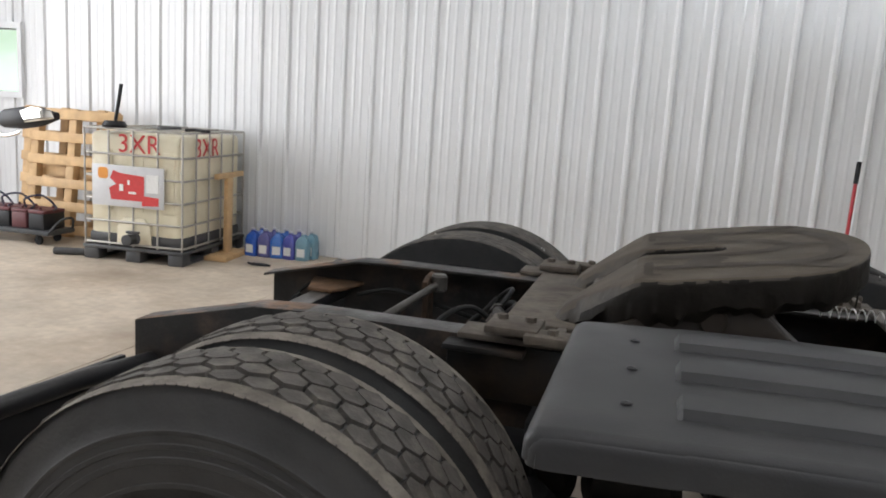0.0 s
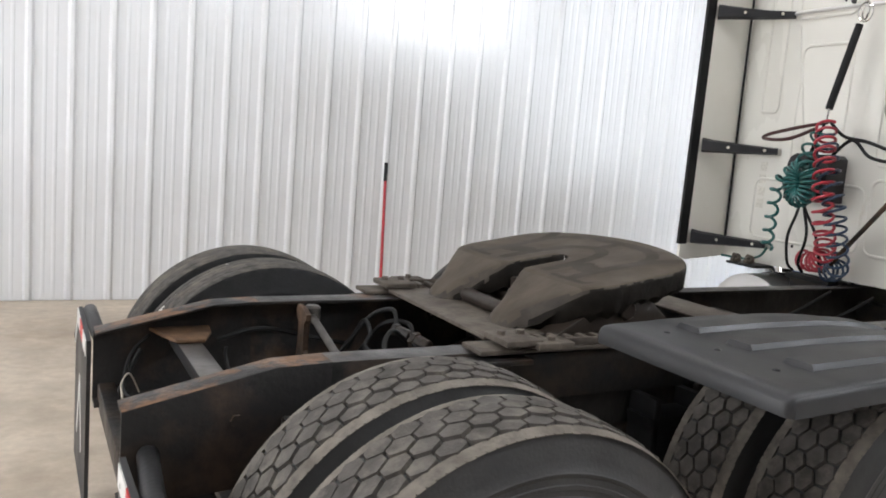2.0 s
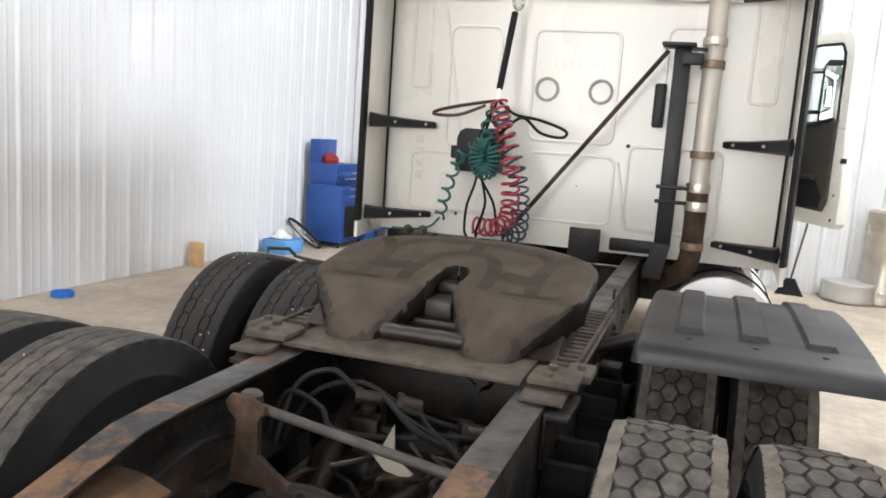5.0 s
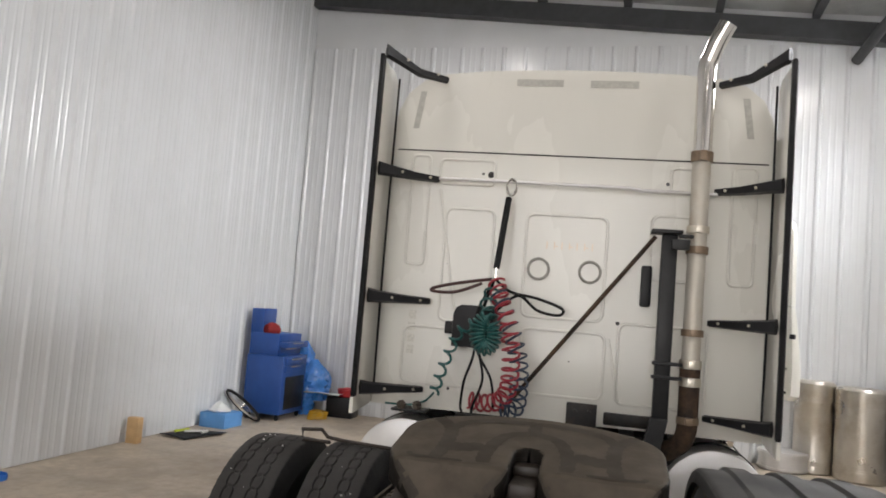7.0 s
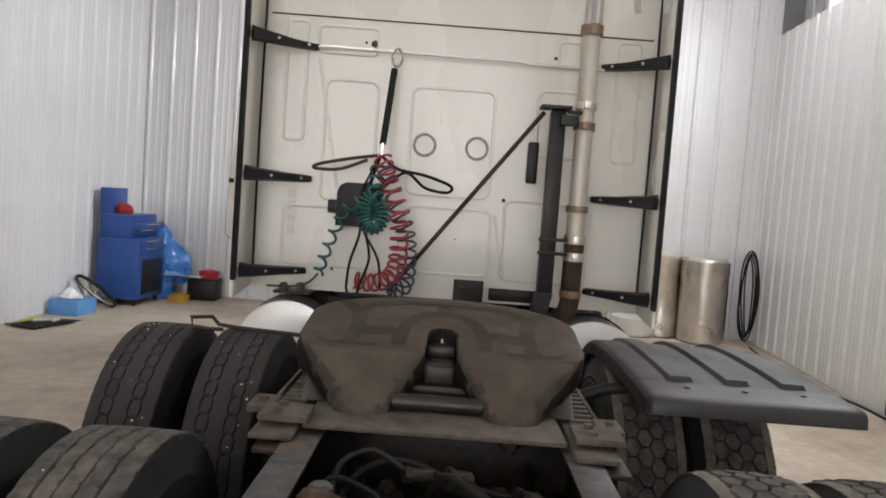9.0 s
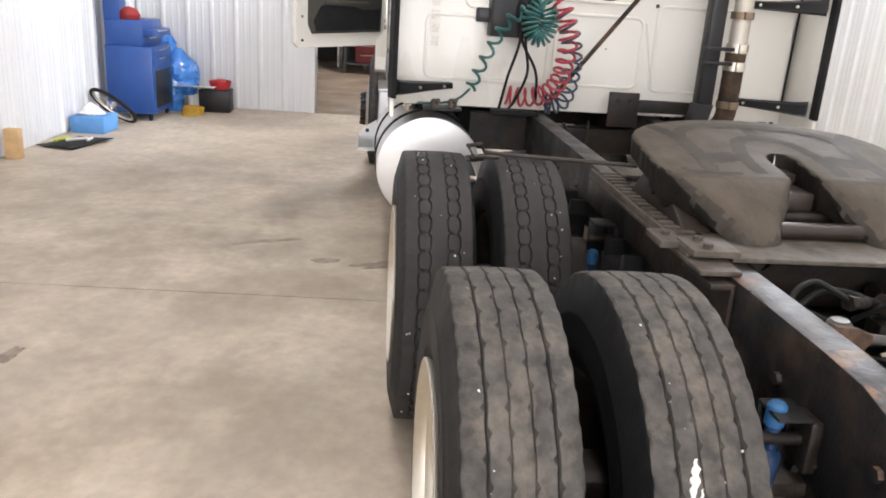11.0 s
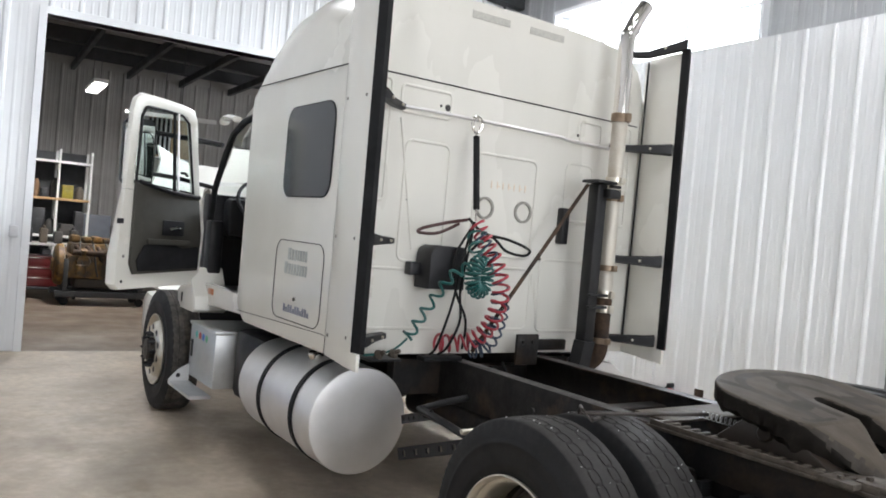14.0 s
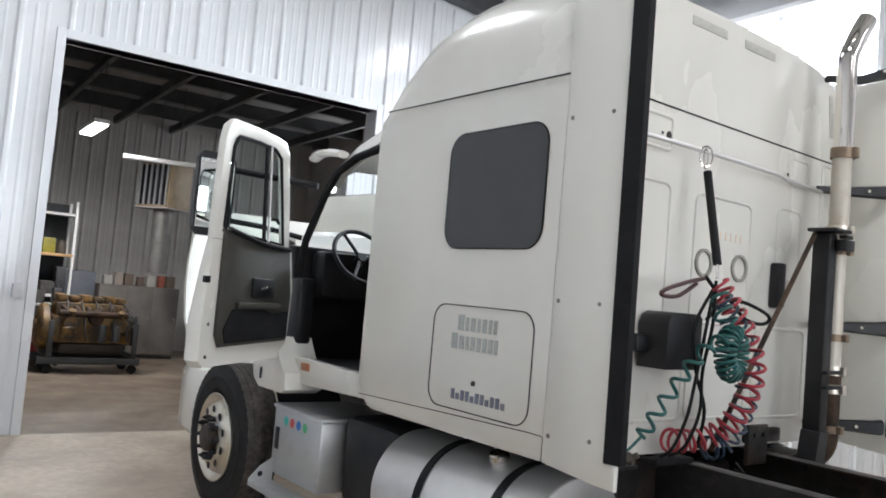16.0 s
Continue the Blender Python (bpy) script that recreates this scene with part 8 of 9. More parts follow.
skin(bm, [[Vector((x, y, 0.012 + 0.012 * math.sin(4 * x + 7 * y))) for y in np.linspace(0, 0.38, 8)] for x in np.linspace(0, 0.62, 12)])
shell(bm, 0.008)
part("mat_sheet", bm, BLACK_RUBBER, mat_t)
for p, q, c in (((0.12, 0.28, 0.05), (0.34, 0.30, 0.05), (0.45, 0.5, 0.03)), ((0.20, 0.22, 0.05), (0.40, 0.12, 0.05), (0.6, 0.58, 0.55)), ((0.3, 0.06, 0.05), (0.42, 0.09, 0.05), (0.6, 0.58, 0.55))):
    bm = bmesh.new()
    cyl(bm, p, q, 0.014, 10, bevel=0.004)
    part("hand_tool", bm, material("tool", c, 0.4), mat_t)
carton = thing("glove_carton", "pale blue carton with crumpled white tissue on top", "box", m=pose(6.03, 4.03, 0, 0, 0, -4))
bm = bmesh.new()
box(bm, 0, 0.40, 0, 0.34, 0, 0.17, 0.005)
part("carton", bm, material("pale blue card", (0.10, 0.30, 0.62), 0.6, vary=0.06, second=(0.40, 0.55, 0.70), cover=0.35, blot=1.5), carton)
bm = bmesh.new()
rn = random.Random(3)
rows = []
for i in range(7):
    rr = [0.12, 0.115, 0.10, 0.085, 0.06, 0.035, 0.01][i]
    rows.append([Vector((0.16 + rr * math.cos(t) * rn.uniform(0.8, 1.2), 0.18 + rr * math.sin(t) * rn.uniform(0.8, 1.2), 0.171 + 0.02 * i + rn.uniform(0, 0.012))) for t in np.linspace(0, 2 * math.pi, 13)[:-1]])
skin(bm, rows, loop=True)
part("tissue", bm, material("white tissue", (0.75, 0.75, 0.74), 0.8), carton, "crumpled white tissue", smooth=False)

# bicycle wheel leaning on the tool chest
bike = thing("bicycle_wheel", "spoked bicycle wheel with a black tyre leaning on the wall", "wheel", m=pose(6.66, 4.115, 0.205) @ along((0, 0, 0), (0.536, -0.44, 0.72))[0])
bm = bmesh.new()
lathe(bm, [(0.265 + 0.02 * math.cos(t), 0.02 * math.sin(t)) for t in np.linspace(0, 2 * math.pi, 9)[:-1]], None, 48, closed=True)
part("tyre", bm, BLACK_RUBBER, bike)
bm = bmesh.new()
lathe(bm, [(0.232, -0.011), (0.248, -0.011), (0.248, 0.011), (0.232, 0.011)], None, 48, closed=True)
part("rim", bm, ALU, bike)
for k in range(24):
    a = 2 * math.pi * k / 24
    b = a + (0.5 if k % 2 else -0.5)
    bm = bmesh.new()
    tube(bm, [(0.02 * math.cos(b), 0.02 * math.sin(b), 0.02 * (1 if k % 4 < 2 else -1)), (0.234 * math.cos(a), 0.234 * math.sin(a), 0)], 0.0016, 5)
    part("spoke", bm, CHROME, bike)
bm = bmesh.new()
cyl(bm, (0, 0, -0.04), (0, 0, 0.04), 0.02, 14)
part("hub", bm, CHROME, bike)

# blue tool chest with its lid up
CHEST = material("blue tool chest paint", (0.014, 0.072, 0.29), 0.4, vary=0.1, second=(0.02, 0.06, 0.2), cover=0.3, blot=4)
chest = thing("tool_chest", "blue roller tool chest with open lid and drawers", "tool chest", m=pose(6.95, 3.755, 0, 0, 0, -3))
bm = bmesh.new()
box(bm, 0.0, 0.72, 0.0, 0.52, 0.08, 0.83, 0.008)
part("lower_cabinet", bm, CHEST, chest)
bm = bmesh.new()
box(bm, 0.02, 0.70, 0.10, 0.51, 0.83, 1.11, 0.008)
part("upper_box", bm, CHEST, chest)
bm = bmesh.new()
box(bm, 0.02, 0.70, 0.50, 0.515, 1.11, 1.42, 0.005)
box(bm, 0.02, 0.035, 0.34, 0.50, 1.11, 1.42, 0.003)
part("lid", bm, CHEST, chest, "raised lid of the chest")
for zz, hh, out in ((0.62, 0.085, 0.0), (0.715, 0.085, 0.0), (0.87, 0.06, 0.0), (0.94, 0.07, 0.10)):
    y0 = 0.0 if zz < 0.8 else 0.10
    bm = bmesh.new()
    box(bm, 0.05, 0.67, y0 - 0.018 - out, y0 - 0.002, zz, zz + hh, 0.004)
    dr = part("drawer", bm, CHEST, chest, "half-open drawer" if out else "")
    bm = bmesh.new()
    box(bm, 0.20, 0.52, y0 - 0.027 - out, y0 - 0.019 - out, zz + hh - 0.02, zz + hh - 0.006, 0.002)
    part("drawer_handle", bm, CHROME, dr)
# thin black plate stands for the shade inside the open bay
bm = bmesh.new()
box(bm, 0.10, 0.66, -0.006, -0.001, 0.14, 0.56, 0.002)
part("bay_shade_plate", bm, BLACK_PLASTIC, chest, "flat black plate in place of the chest's shaded open bay")
for x in (0.06, 0.66):
    for y in (0.06, 0.46):
        bm = bmesh.new()
        lathe(bm, [(0.0005, -0.014), (0.04, -0.012), (0.04, 0.012), (0.0005, 0.014)], pose(x, y, 0.04, 90, 0, 0), 18)
        part("caster", bm, BLACK_RUBBER, chest)
bm = bmesh.new()
rn = random.Random(8)
rows = [[Vector((0.10 * k * math.cos(t) * rn.uniform(0.85, 1.1), 0.12 * k * math.sin(t) * rn.uniform(0.85, 1.1), z)) for t in np.linspace(0, 2 * math.pi, 13)[:-1]] for z, k in ((0.0, 0.9), (0.05, 1.0), (0.10, 0.8), (0.13, 0.4), (0.14, 0.05))]
skin(bm, rows, loop=True)
solid("red_rag", bm, material("dark red cloth", (0.28, 0.02, 0.02), 0.8, vary=0.2), "crumpled dark red rag on the tool chest", "rag", m=pose(7.10, 4.02, 1.112))

# blue plastic bags
BAG = material("blue plastic film", (0.05, 0.24, 0.70), 0.22, vary=0.25, scale=6, second=(0.35, 0.56, 0.9), cover=0.35, blot=6, coat=0.4)


def bag(m, sx, sy, sz, seed):
    rn = random.Random(seed)
    bm = bmesh.new()
    rows = []
    for i in range(14):
        f = i / 13
        r = (0.75 + 0.25 * math.sin(math.pi * f)) * (1 - max(0, f - 0.55) ** 1.5 * 2.6)
        rows.append([Vector((sx * r * math.cos(t) * (1 + 0.38 * noise.noise((3 * math.cos(t), 3 * math.sin(t), seed + 4 * f))) * rn.uniform(0.86, 1.14),
                             sy * r * math.sin(t) * (1 + 0.38 * noise.noise((3 * math.cos(t) + 7, 3 * math.sin(t), seed + 4 * f))) * rn.uniform(0.86, 1.14), sz * f)) for t in np.linspace(0, 2 * math.pi, 25)[:-1]])
    R = skin(bm, rows, loop=True)
    bm.faces.new(R[0])
    bm.faces.new(R[-1])
    return solid("plastic_bag", bm, BAG, "shiny crumpled blue plastic bag beside the tool chest", "bag", "blue bags", m=m)


bag(pose(7.86, 3.76, 0.0), 0.12, 0.13, 0.46, 1)
bag(pose(7.95, 3.70, 0.20), 0.23, 0.24, 0.56, 5)
bag(pose(7.97, 3.86, 0.42), 0.15, 0.14, 0.58, 9)
bm = bmesh.new()
box(bm, 0, 0.30, 0, 0.38, 0.0, 0.28, 0.012)
solid("black_crate", bm, BLACK_PLASTIC, "black plastic crate by the back wall", "crate", m=pose(7.82, 3.06, 0))
bm = bmesh.new()
lathe(bm, [(0.0005, 0.004), (0.11, 0.004), (0.13, 0.10), (0.14, 0.10), (0.115, 0.0), (0.0005, 0.0)], None, 24)
box(bm, -0.09, 0.09, -0.06, 0.06, 0.02, 0.12, 0.02)
solid("red_tub", bm, material("red plastic tub", (0.5, 0.03, 0.04), 0.4, vary=0.1), "red plastic tub on the crate", "tub", m=pose(7.98, 3.20, 0.281))
bm = bmesh.new()
skin(bm, [[Vector((x, y, 0.30 - 0.08 * x + 0.02 * math.sin(9 * x + 5 * y))) for y in np.linspace(0, 0.5, 7)] for x in np.linspace(0, 0.35, 7)])
shell(bm, 0.006)
solid("paper_stack", bm, material("pale paper", (0.55, 0.58, 0.55), 0.7, vary=0.1), "pale folded paper sheets over the bags", "paper", m=pose(7.66, 3.22, 0.02))
bm = bmesh.new()
for k in range(4):
    tube(bm, [(0.15 * math.cos(t) + 0.02 * k, 0.12 * math.sin(t), 0.014 + 0.022 * k + 0.008 * math.sin(2 * t)) for t in np.linspace(0, 2 * math.pi, 25)[:-1]], 0.010, 6, loop=True)
solid("yellow_cord", bm, material("yellow cord", (0.62, 0.36, 0.03), 0.5), "coiled yellow extension cord on the floor", "cord", m=pose(7.56, 3.46, 0))

# ---- stainless mufflers and cable at the right ----
def drum(x, y, r, h, label, mat, extra=True, turn=0):
    d = thing("muffler_can", label, "muffler", "stainless cans", pose(x, y, 0, 0, 0, turn))
    bm = bmesh.new()
    lathe(bm, [(0.0005, 0), (r - 0.02, 0), (r, 0.02), (r, h * 0.12), (r * 0.985, h * 0.125), (r * 0.985, h * 0.77), (r, h * 0.775), (r, h * 0.97), (r - 0.03, h), (0.0005, h)], None, 48)
    part("can", bm, mat, d)
    for z in (0.10, 0.125, 0.77, 0.80):
        bm = bmesh.new()
        lathe(bm, [(r, h * z), (r + 0.010, h * z), (r + 0.010, h * z + 0.02), (r, h * z + 0.02)], None, 48, closed=True)
        part("band", bm, mat, d)
    if extra:
        bm = bmesh.new()
        for z in (0.25, 0.5, 0.75):
            tube(bm, [(0.0, -r, h * z), (0.02, -r - 0.10, h * z), (0.02, -r - 0.10, h * z + 0.12)], 0.018, 8)
        tube(bm, [(0.02, -r - 0.10, 0.1 * h), (0.02, -r - 0.10, 0.95 * h)], 0.014, 8)
        part("sensor_pipe", bm, RUST, d)
    return d


drum(7.56, -3.26, 0.29, 1.07, "tall stained stainless muffler can standing on the floor", STAINLESS, True, 20)
drum(7.80, -2.80, 0.23, 1.10, "tall brown stained stainless can behind the other", STAINLESS, False)
drum(7.74, -2.46, 0.29, 0.24, "low dull aluminium can on the floor", TANK_ALU, False)
cable = thing("hanging_cable", "coiled black cable hanging on the wall", "cable", m=pose(7.35, -3.86, 0.0))
for k in range(6):
    bm = bmesh.new()
    tube(bm, [(0.10 + 0.05 * math.sin(t + k), 0.06 + (0.05 + 0.018 * k) * math.cos(t) * (1 + 0.08 * math.sin(3 * t + k)), 0.64 + (0.47 + 0.02 * k) * math.sin(t)) for t in np.linspace(0, 2 * math.pi, 33)[:-1]], 0.010, 6, loop=True)
    part("cable_loop", bm, BLACK_RUBBER, cable)
bm = bmesh.new()
tube(bm, [(7.3, -3.82, 0.012), (6.7, -3.75, 0.012), (6.0, -3.80, 0.012), (5.2, -3.72, 0.012), (4.4, -3.80, 0.012), (3.4, -3.74, 0.012)], 0.011, 8, steps=10)
solid("floor_cable", bm, BLACK_RUBBER, "black cable running along the wall's foot", "cable")
bm = bmesh.new()
box(bm, 0, 0.14, 0, 0.10, 0, 0.03, 0.008)
solid("floor_scrap", bm, DARK_PLASTIC, "small dark scrap on the floor by the wall", "scrap", m=pose(6.2, -3.75, 0, 0, 0, 20))
ext = thing("fire_extinguisher", "small red fire extinguisher standing at the white wall", "extinguisher", m=pose(3.86, -3.74, 0))
bm = bmesh.new()
lathe(bm, [(0.0005, 0), (0.06, 0), (0.065, 0.01), (0.065, 0.24), (0.05, 0.28), (0.02, 0.30), (0.0005, 0.30)], None, 24)
part("cylinder", bm, RED_POLE, ext)
bm = bmesh.new()
box(bm, -0.015, 0.015, -0.06, 0.04, 0.30, 0.35, 0.005)
tube(bm, [(0, 0.02, 0.32), (0.05, 0.07, 0.25), (0.05, 0.075, 0.10)], 0.010, 8, steps=4)
part("valve", bm, BLACK_PLASTIC, ext)
# grey outlet box on the right wall, broom at the opening
bm = bmesh.new()
box(bm, 0, 0.07, 0, 0.05, 0, 0.11, 0.006)
solid("outlet_box", bm, DECAL, "small grey outlet box on the wall", "outlet", m=TURNED @ pose(-3.75, V_RIGHT + 0.002, 0.72))
bm = bmesh.new()
box(bm, -0.05, -0.002, 0, 0.09, 0, 0.13, 0.006)
solid("switch_box", bm, LABEL_GREY, "grey switch box beside the opening", "switch", m=TURNED @ pose(-0.026, DOOR_L + 0.12, 1.28))
broom = thing("broom", "dark broom leaning beside the opening", "broom", m=TURNED @ pose(-0.32, DOOR_R - 0.42, 0))
bm = bmesh.new()
tube(bm, [(0, 0.0, 0.18), (0.27, -0.18, 1.25)], 0.013, 8)
part("handle", bm, DUSTY_STEEL, broom)
bm = bmesh.new()
prism(bm, [(-0.16, 0.0), (0.16, 0.0), (0.05, 0.20), (-0.05, 0.20)], -0.035, 0.035, "x", bevel=0.01)
part("bristles", bm, BLACK_RUBBER, broom)
# roof pipe with a red rag
bm = bmesh.new()
tube(bm, [(7.85, -3.12, 5.12), (6.9, -3.3, 5.45), (5.6, -3.5, 5.52)], 0.065, 14)
solid("vent_pipe", bm, STEEL_DARK, "dark vent pipe hung under the roof", "pipe")
bm = bmesh.new()
tube(bm, [(6.93, -3.30, 5.53), (6.95, -3.36, 5.36), (6.90, -3.38, 5.22), (6.95, -3.34, 5.12)], 0.02, 8, steps=4)
solid("red_rope", bm, RED_POLE, "red rope tied round the vent pipe", "rope")

# ---- workshop beyond the opening ----
YELLOW = material("worn yellow engine paint", (0.27, 0.145, 0.03), 0.5, vary=0.3, scale=9, second=(0.05, 0.035, 0.02), cover=0.55, blot=6, bump=0.3, bump_scale=20)
engine = thing("diesel_engine", "worn yellow diesel engine on a dark wheeled stand", "engine", m=pose(12.9, -0.25, 0, 0, 0, 88))
bm = bmesh.new()
box(bm, 0.05, 1.20, -0.30, 0.30, 0.45, 0.85, 0.04)
part("block", bm, YELLOW, engine)
bm = bmesh.new()
box(bm, 0.12, 1.15, -0.22, 0.22, 0.85, 1.05, 0.04)
for k in range(6):
    cyl(bm, (0.2 + 0.17 * k, -0.1, 1.05), (0.2 + 0.17 * k, -0.1, 1.13), 0.05, 14, bevel=0.01)
part("cylinder_head", bm, YELLOW, engine)
bm = bmesh.new()
box(bm, 0.15, 1.05, -0.24, 0.24, 0.28, 0.45, 0.04)
part("oil_pan", bm, material("dark engine part", (0.05, 0.04, 0.03), 0.5, vary=0.3), engine)
for k in range(3):
    bm = bmesh.new()
    lathe(bm, [(0.0005, -0.05), (0.10, -0.05), (0.12, 0.0), (0.10, 0.05), (0.0005, 0.05)], pose(0.25 + 0.35 * k, 0.36, 0.75 + 0.1 * (k % 2), 90, 0, 0), 20)
    cyl(bm, (0.25 + 0.35 * k, 0.30, 0.75 + 0.1 * (k % 2)), (0.25 + 0.35 * k, 0.42, 0.95), 0.05, 12)
    part("turbo_fitting", bm, YELLOW if k != 1 else RUST, engine)
for k in range(6):
    bm = bmesh.new()
    box(bm, 0.13 + 0.17 * k, 0.28 + 0.17 * k, -0.20, 0.16, 1.055, 1.15 + 0.02 * (k % 2), 0.03)
    part("rocker_cover", bm, YELLOW, engine)
    bm = bmesh.new()
    tube(bm, [(0.2 + 0.17 * k, 0.22, 0.98), (0.2 + 0.17 * k, 0.33, 0.97), (0.28 + 0.14 * k, 0.37, 0.90)], 0.036, 10, steps=3)
    part("manifold_branch", bm, RUST, engine)
bm = bmesh.new()
tube(bm, [(0.16, 0.37, 0.90), (0.6, 0.39, 0.89), (1.12, 0.37, 0.90)], 0.050, 12)
part("manifold", bm, RUST, engine, "rusty exhaust manifold")
bm = bmesh.new()
lathe(bm, [(0.0005, 0.0), (0.30, 0.0), (0.35, 0.02), (0.35, 0.10), (0.30, 0.14), (0.12, 0.15), (0.10, 0.19), (0.0005, 0.19)], pose(1.21, 0, 0.66, 0, 90, 0), 28)
part("flywheel_housing", bm, YELLOW, engine)
for y, z, r in ((0.0, 0.55, 0.14), (0.18, 0.82, 0.08), (-0.16, 0.86, 0.07)):
    bm = bmesh.new()
    lathe(bm, [(0.0005, 0.0), (r, 0.0), (r, 0.02), (r * 0.8, 0.03), (r * 0.8, 0.05), (r, 0.06), (r, 0.08), (0.0005, 0.08)], pose(0.045, y, z, 0, -90, 0), 20)
    part("pulley", bm, STEEL_DARK, engine)
for k in range(5):
    bm = bmesh.new()
    tube(bm, [(0.1 + 0.2 * k, 0.31, 0.5), (0.15 + 0.2 * k, 0.40, 0.65), (0.12 + 0.22 * k, 0.36, 0.9), (0.2 + 0.2 * k, 0.2, 1.08)], 0.016, 8, steps=4)
    part("fuel_line", bm, STEEL_DARK, engine)
for x, z, r, h in ((0.30, 0.50, 0.06, 0.22), (0.50, 0.48, 0.06, 0.24), (0.98, 0.52, 0.09, 0.16)):
    bm = bmesh.new()
    lathe(bm, [(0.0005, 0), (r * 0.9, 0), (r, 0.02), (r, h), (r * 0.8, h + 0.02), (0.0005, h + 0.02)], pose(x, 0.37, z), 16)
    part("filter", bm, STEEL_DARK if r < 0.08 else YELLOW, engine)
for y in (-0.32, 0.32):
    bm = bmesh.new()
    box(bm, -0.10, 1.35, y - 0.04, y + 0.04, 0.14, 0.24, 0.01)
    part("stand_rail", bm, STEEL_DARK, engine)
for x in (0.0, 1.2):
    bm = bmesh.new()
    box(bm, x - 0.04, x + 0.04, -0.36, 0.36, 0.24, 0.30, 0.01)
    part("stand_crossbar", bm, STEEL_DARK, engine)
    for y in (-0.34, 0.34):
        bm = bmesh.new()
        box(bm, x - 0.035, x + 0.035, y - 0.03, y + 0.03, 0.30, 0.78, 0.006)
        part("stand_post", bm, STEEL_DARK, engine)
for x in (0.0, 1.2):
    for y in (-0.3, 0.3):
        bm = bmesh.new()
        cyl(bm, (x, y - 0.03, 0.07), (x, y + 0.03, 0.07), 0.07, 16, bevel=0.01)
        part("caster", bm, BLACK_RUBBER, engine)
# parts bench behind it
def cabinet(m, w, h, mat, label):
    cab = thing("steel_cabinet", label, "cabinet", "cabinets at the far wall", m)
    bm = bmesh.new()
    box(bm, 0.02, 0.6, 0, w, 0.06, h, 0.01)
    part("body", bm, mat, cab)
    bm = bmesh.new()
    box(bm, 0.05, 0.58, 0.02, w - 0.02, 0.0, 0.06, 0.004)
    part("plinth", bm, STEEL_DARK, cab)
    n = max(1, round(w / 0.5))
    for k in range(n):
        bm = bmesh.new()
        box(bm, 0.0, 0.018, k * w / n + 0.006, (k + 1) * w / n - 0.006, 0.09, h - 0.02, 0.006)
        door = part("door", bm, mat, cab)
        bm = bmesh.new()
        box(bm, -0.012, -0.001, k * w / n + 0.05, k * w / n + 0.07, h * 0.5, h * 0.5 + 0.12, 0.003)
        part("handle", bm, CHROME, door)


cabinet(pose(14.7, -0.10, 0, 0, 0, -3.15), 0.56, 1.52, material("blue grey cabinet paint", (0.10, 0.11, 0.13), 0.5, vary=0.12), "tall blue-grey steel cabinet against the far wall")
cabinet(pose(14.75, -1.62, 0, 0, 0, -3.15), 1.42, 1.32, material("brown grey cabinet paint", (0.16, 0.145, 0.13), 0.5, vary=0.15, second=(0.10, 0.09, 0.08), cover=0.4, blot=3), "low grey-brown steel cabinet with boxes on top")
rn = random.Random(6)
for k in range(7):
    bm = bmesh.new()
    h = rn.uniform(0.14, 0.24)
    box(bm, 0, 0.18, 0, rn.uniform(0.11, 0.17), 0, h, 0.008)
    solid("small_box", bm, material("small box paint", rn.choice(((0.3, 0.26, 0.22), (0.28, 0.08, 0.05), (0.42, 0.40, 0.36), (0.16, 0.12, 0.09))), 0.6, vary=0.15), "small parts box on the grey cabinet", "box", "boxes on the cabinet", m=pose(14.85, -1.55 + 0.19 * k, 1.322, 0, 0, -3.15))
# warehouse rack with mixed stock
rack = thing("storage_rack", "tall steel rack full of mixed parts and boxes", "rack", m=pose(14.6, 0.35, 0, 0, 0, -3.15))
for y in (0.0, 0.55, 1.1, 1.65, 2.2):
    for x in (0.0, 0.7):
        bm = bmesh.new()
        box(bm, x - 0.022, x + 0.022, y - 0.022, y + 0.022, 0, 2.7, 0.004)
        part("upright", bm, FIX_WHITE, rack)
# dark sheet added behind the stock for the shade between items
bm = bmesh.new()
box(bm, 0.74, 0.75, -0.02, 2.22, 0.05, 2.68, 0.002)
part("back_panel", bm, STEEL_DARK, rack, "dark sheet added for the shade behind the stock")
for z in (0.45, 1.05, 1.75, 2.45):
    bm = bmesh.new()
    box(bm, -0.01, 0.72, 0, 2.2, z, z + 0.03, 0.004)
    board = part("shelf", bm, STEEL_DARK, rack)
    bm = bmesh.new()
    box(bm, -0.034, -0.011, 0, 2.2, z - 0.012, z + 0.036, 0.003)
    part("shelf_lip", bm, WOOD if z == 1.75 else FIX_WHITE, board, "worn wooden shelf edge" if z == 1.75 else "white painted shelf lip")
rn = random.Random(11)
STOCK = [material("stock colour", c, 0.5, vary=0.2, scale=8) for c in ((0.04, 0.04, 0.043), (0.30, 0.25, 0.03), (0.30, 0.18, 0.10), (0.06, 0.055, 0.05), (0.34, 0.33, 0.31), (0.04, 0.07, 0.12), (0.10, 0.08, 0.06), (0.02, 0.02, 0.022), (0.13, 0.12, 0.11))]
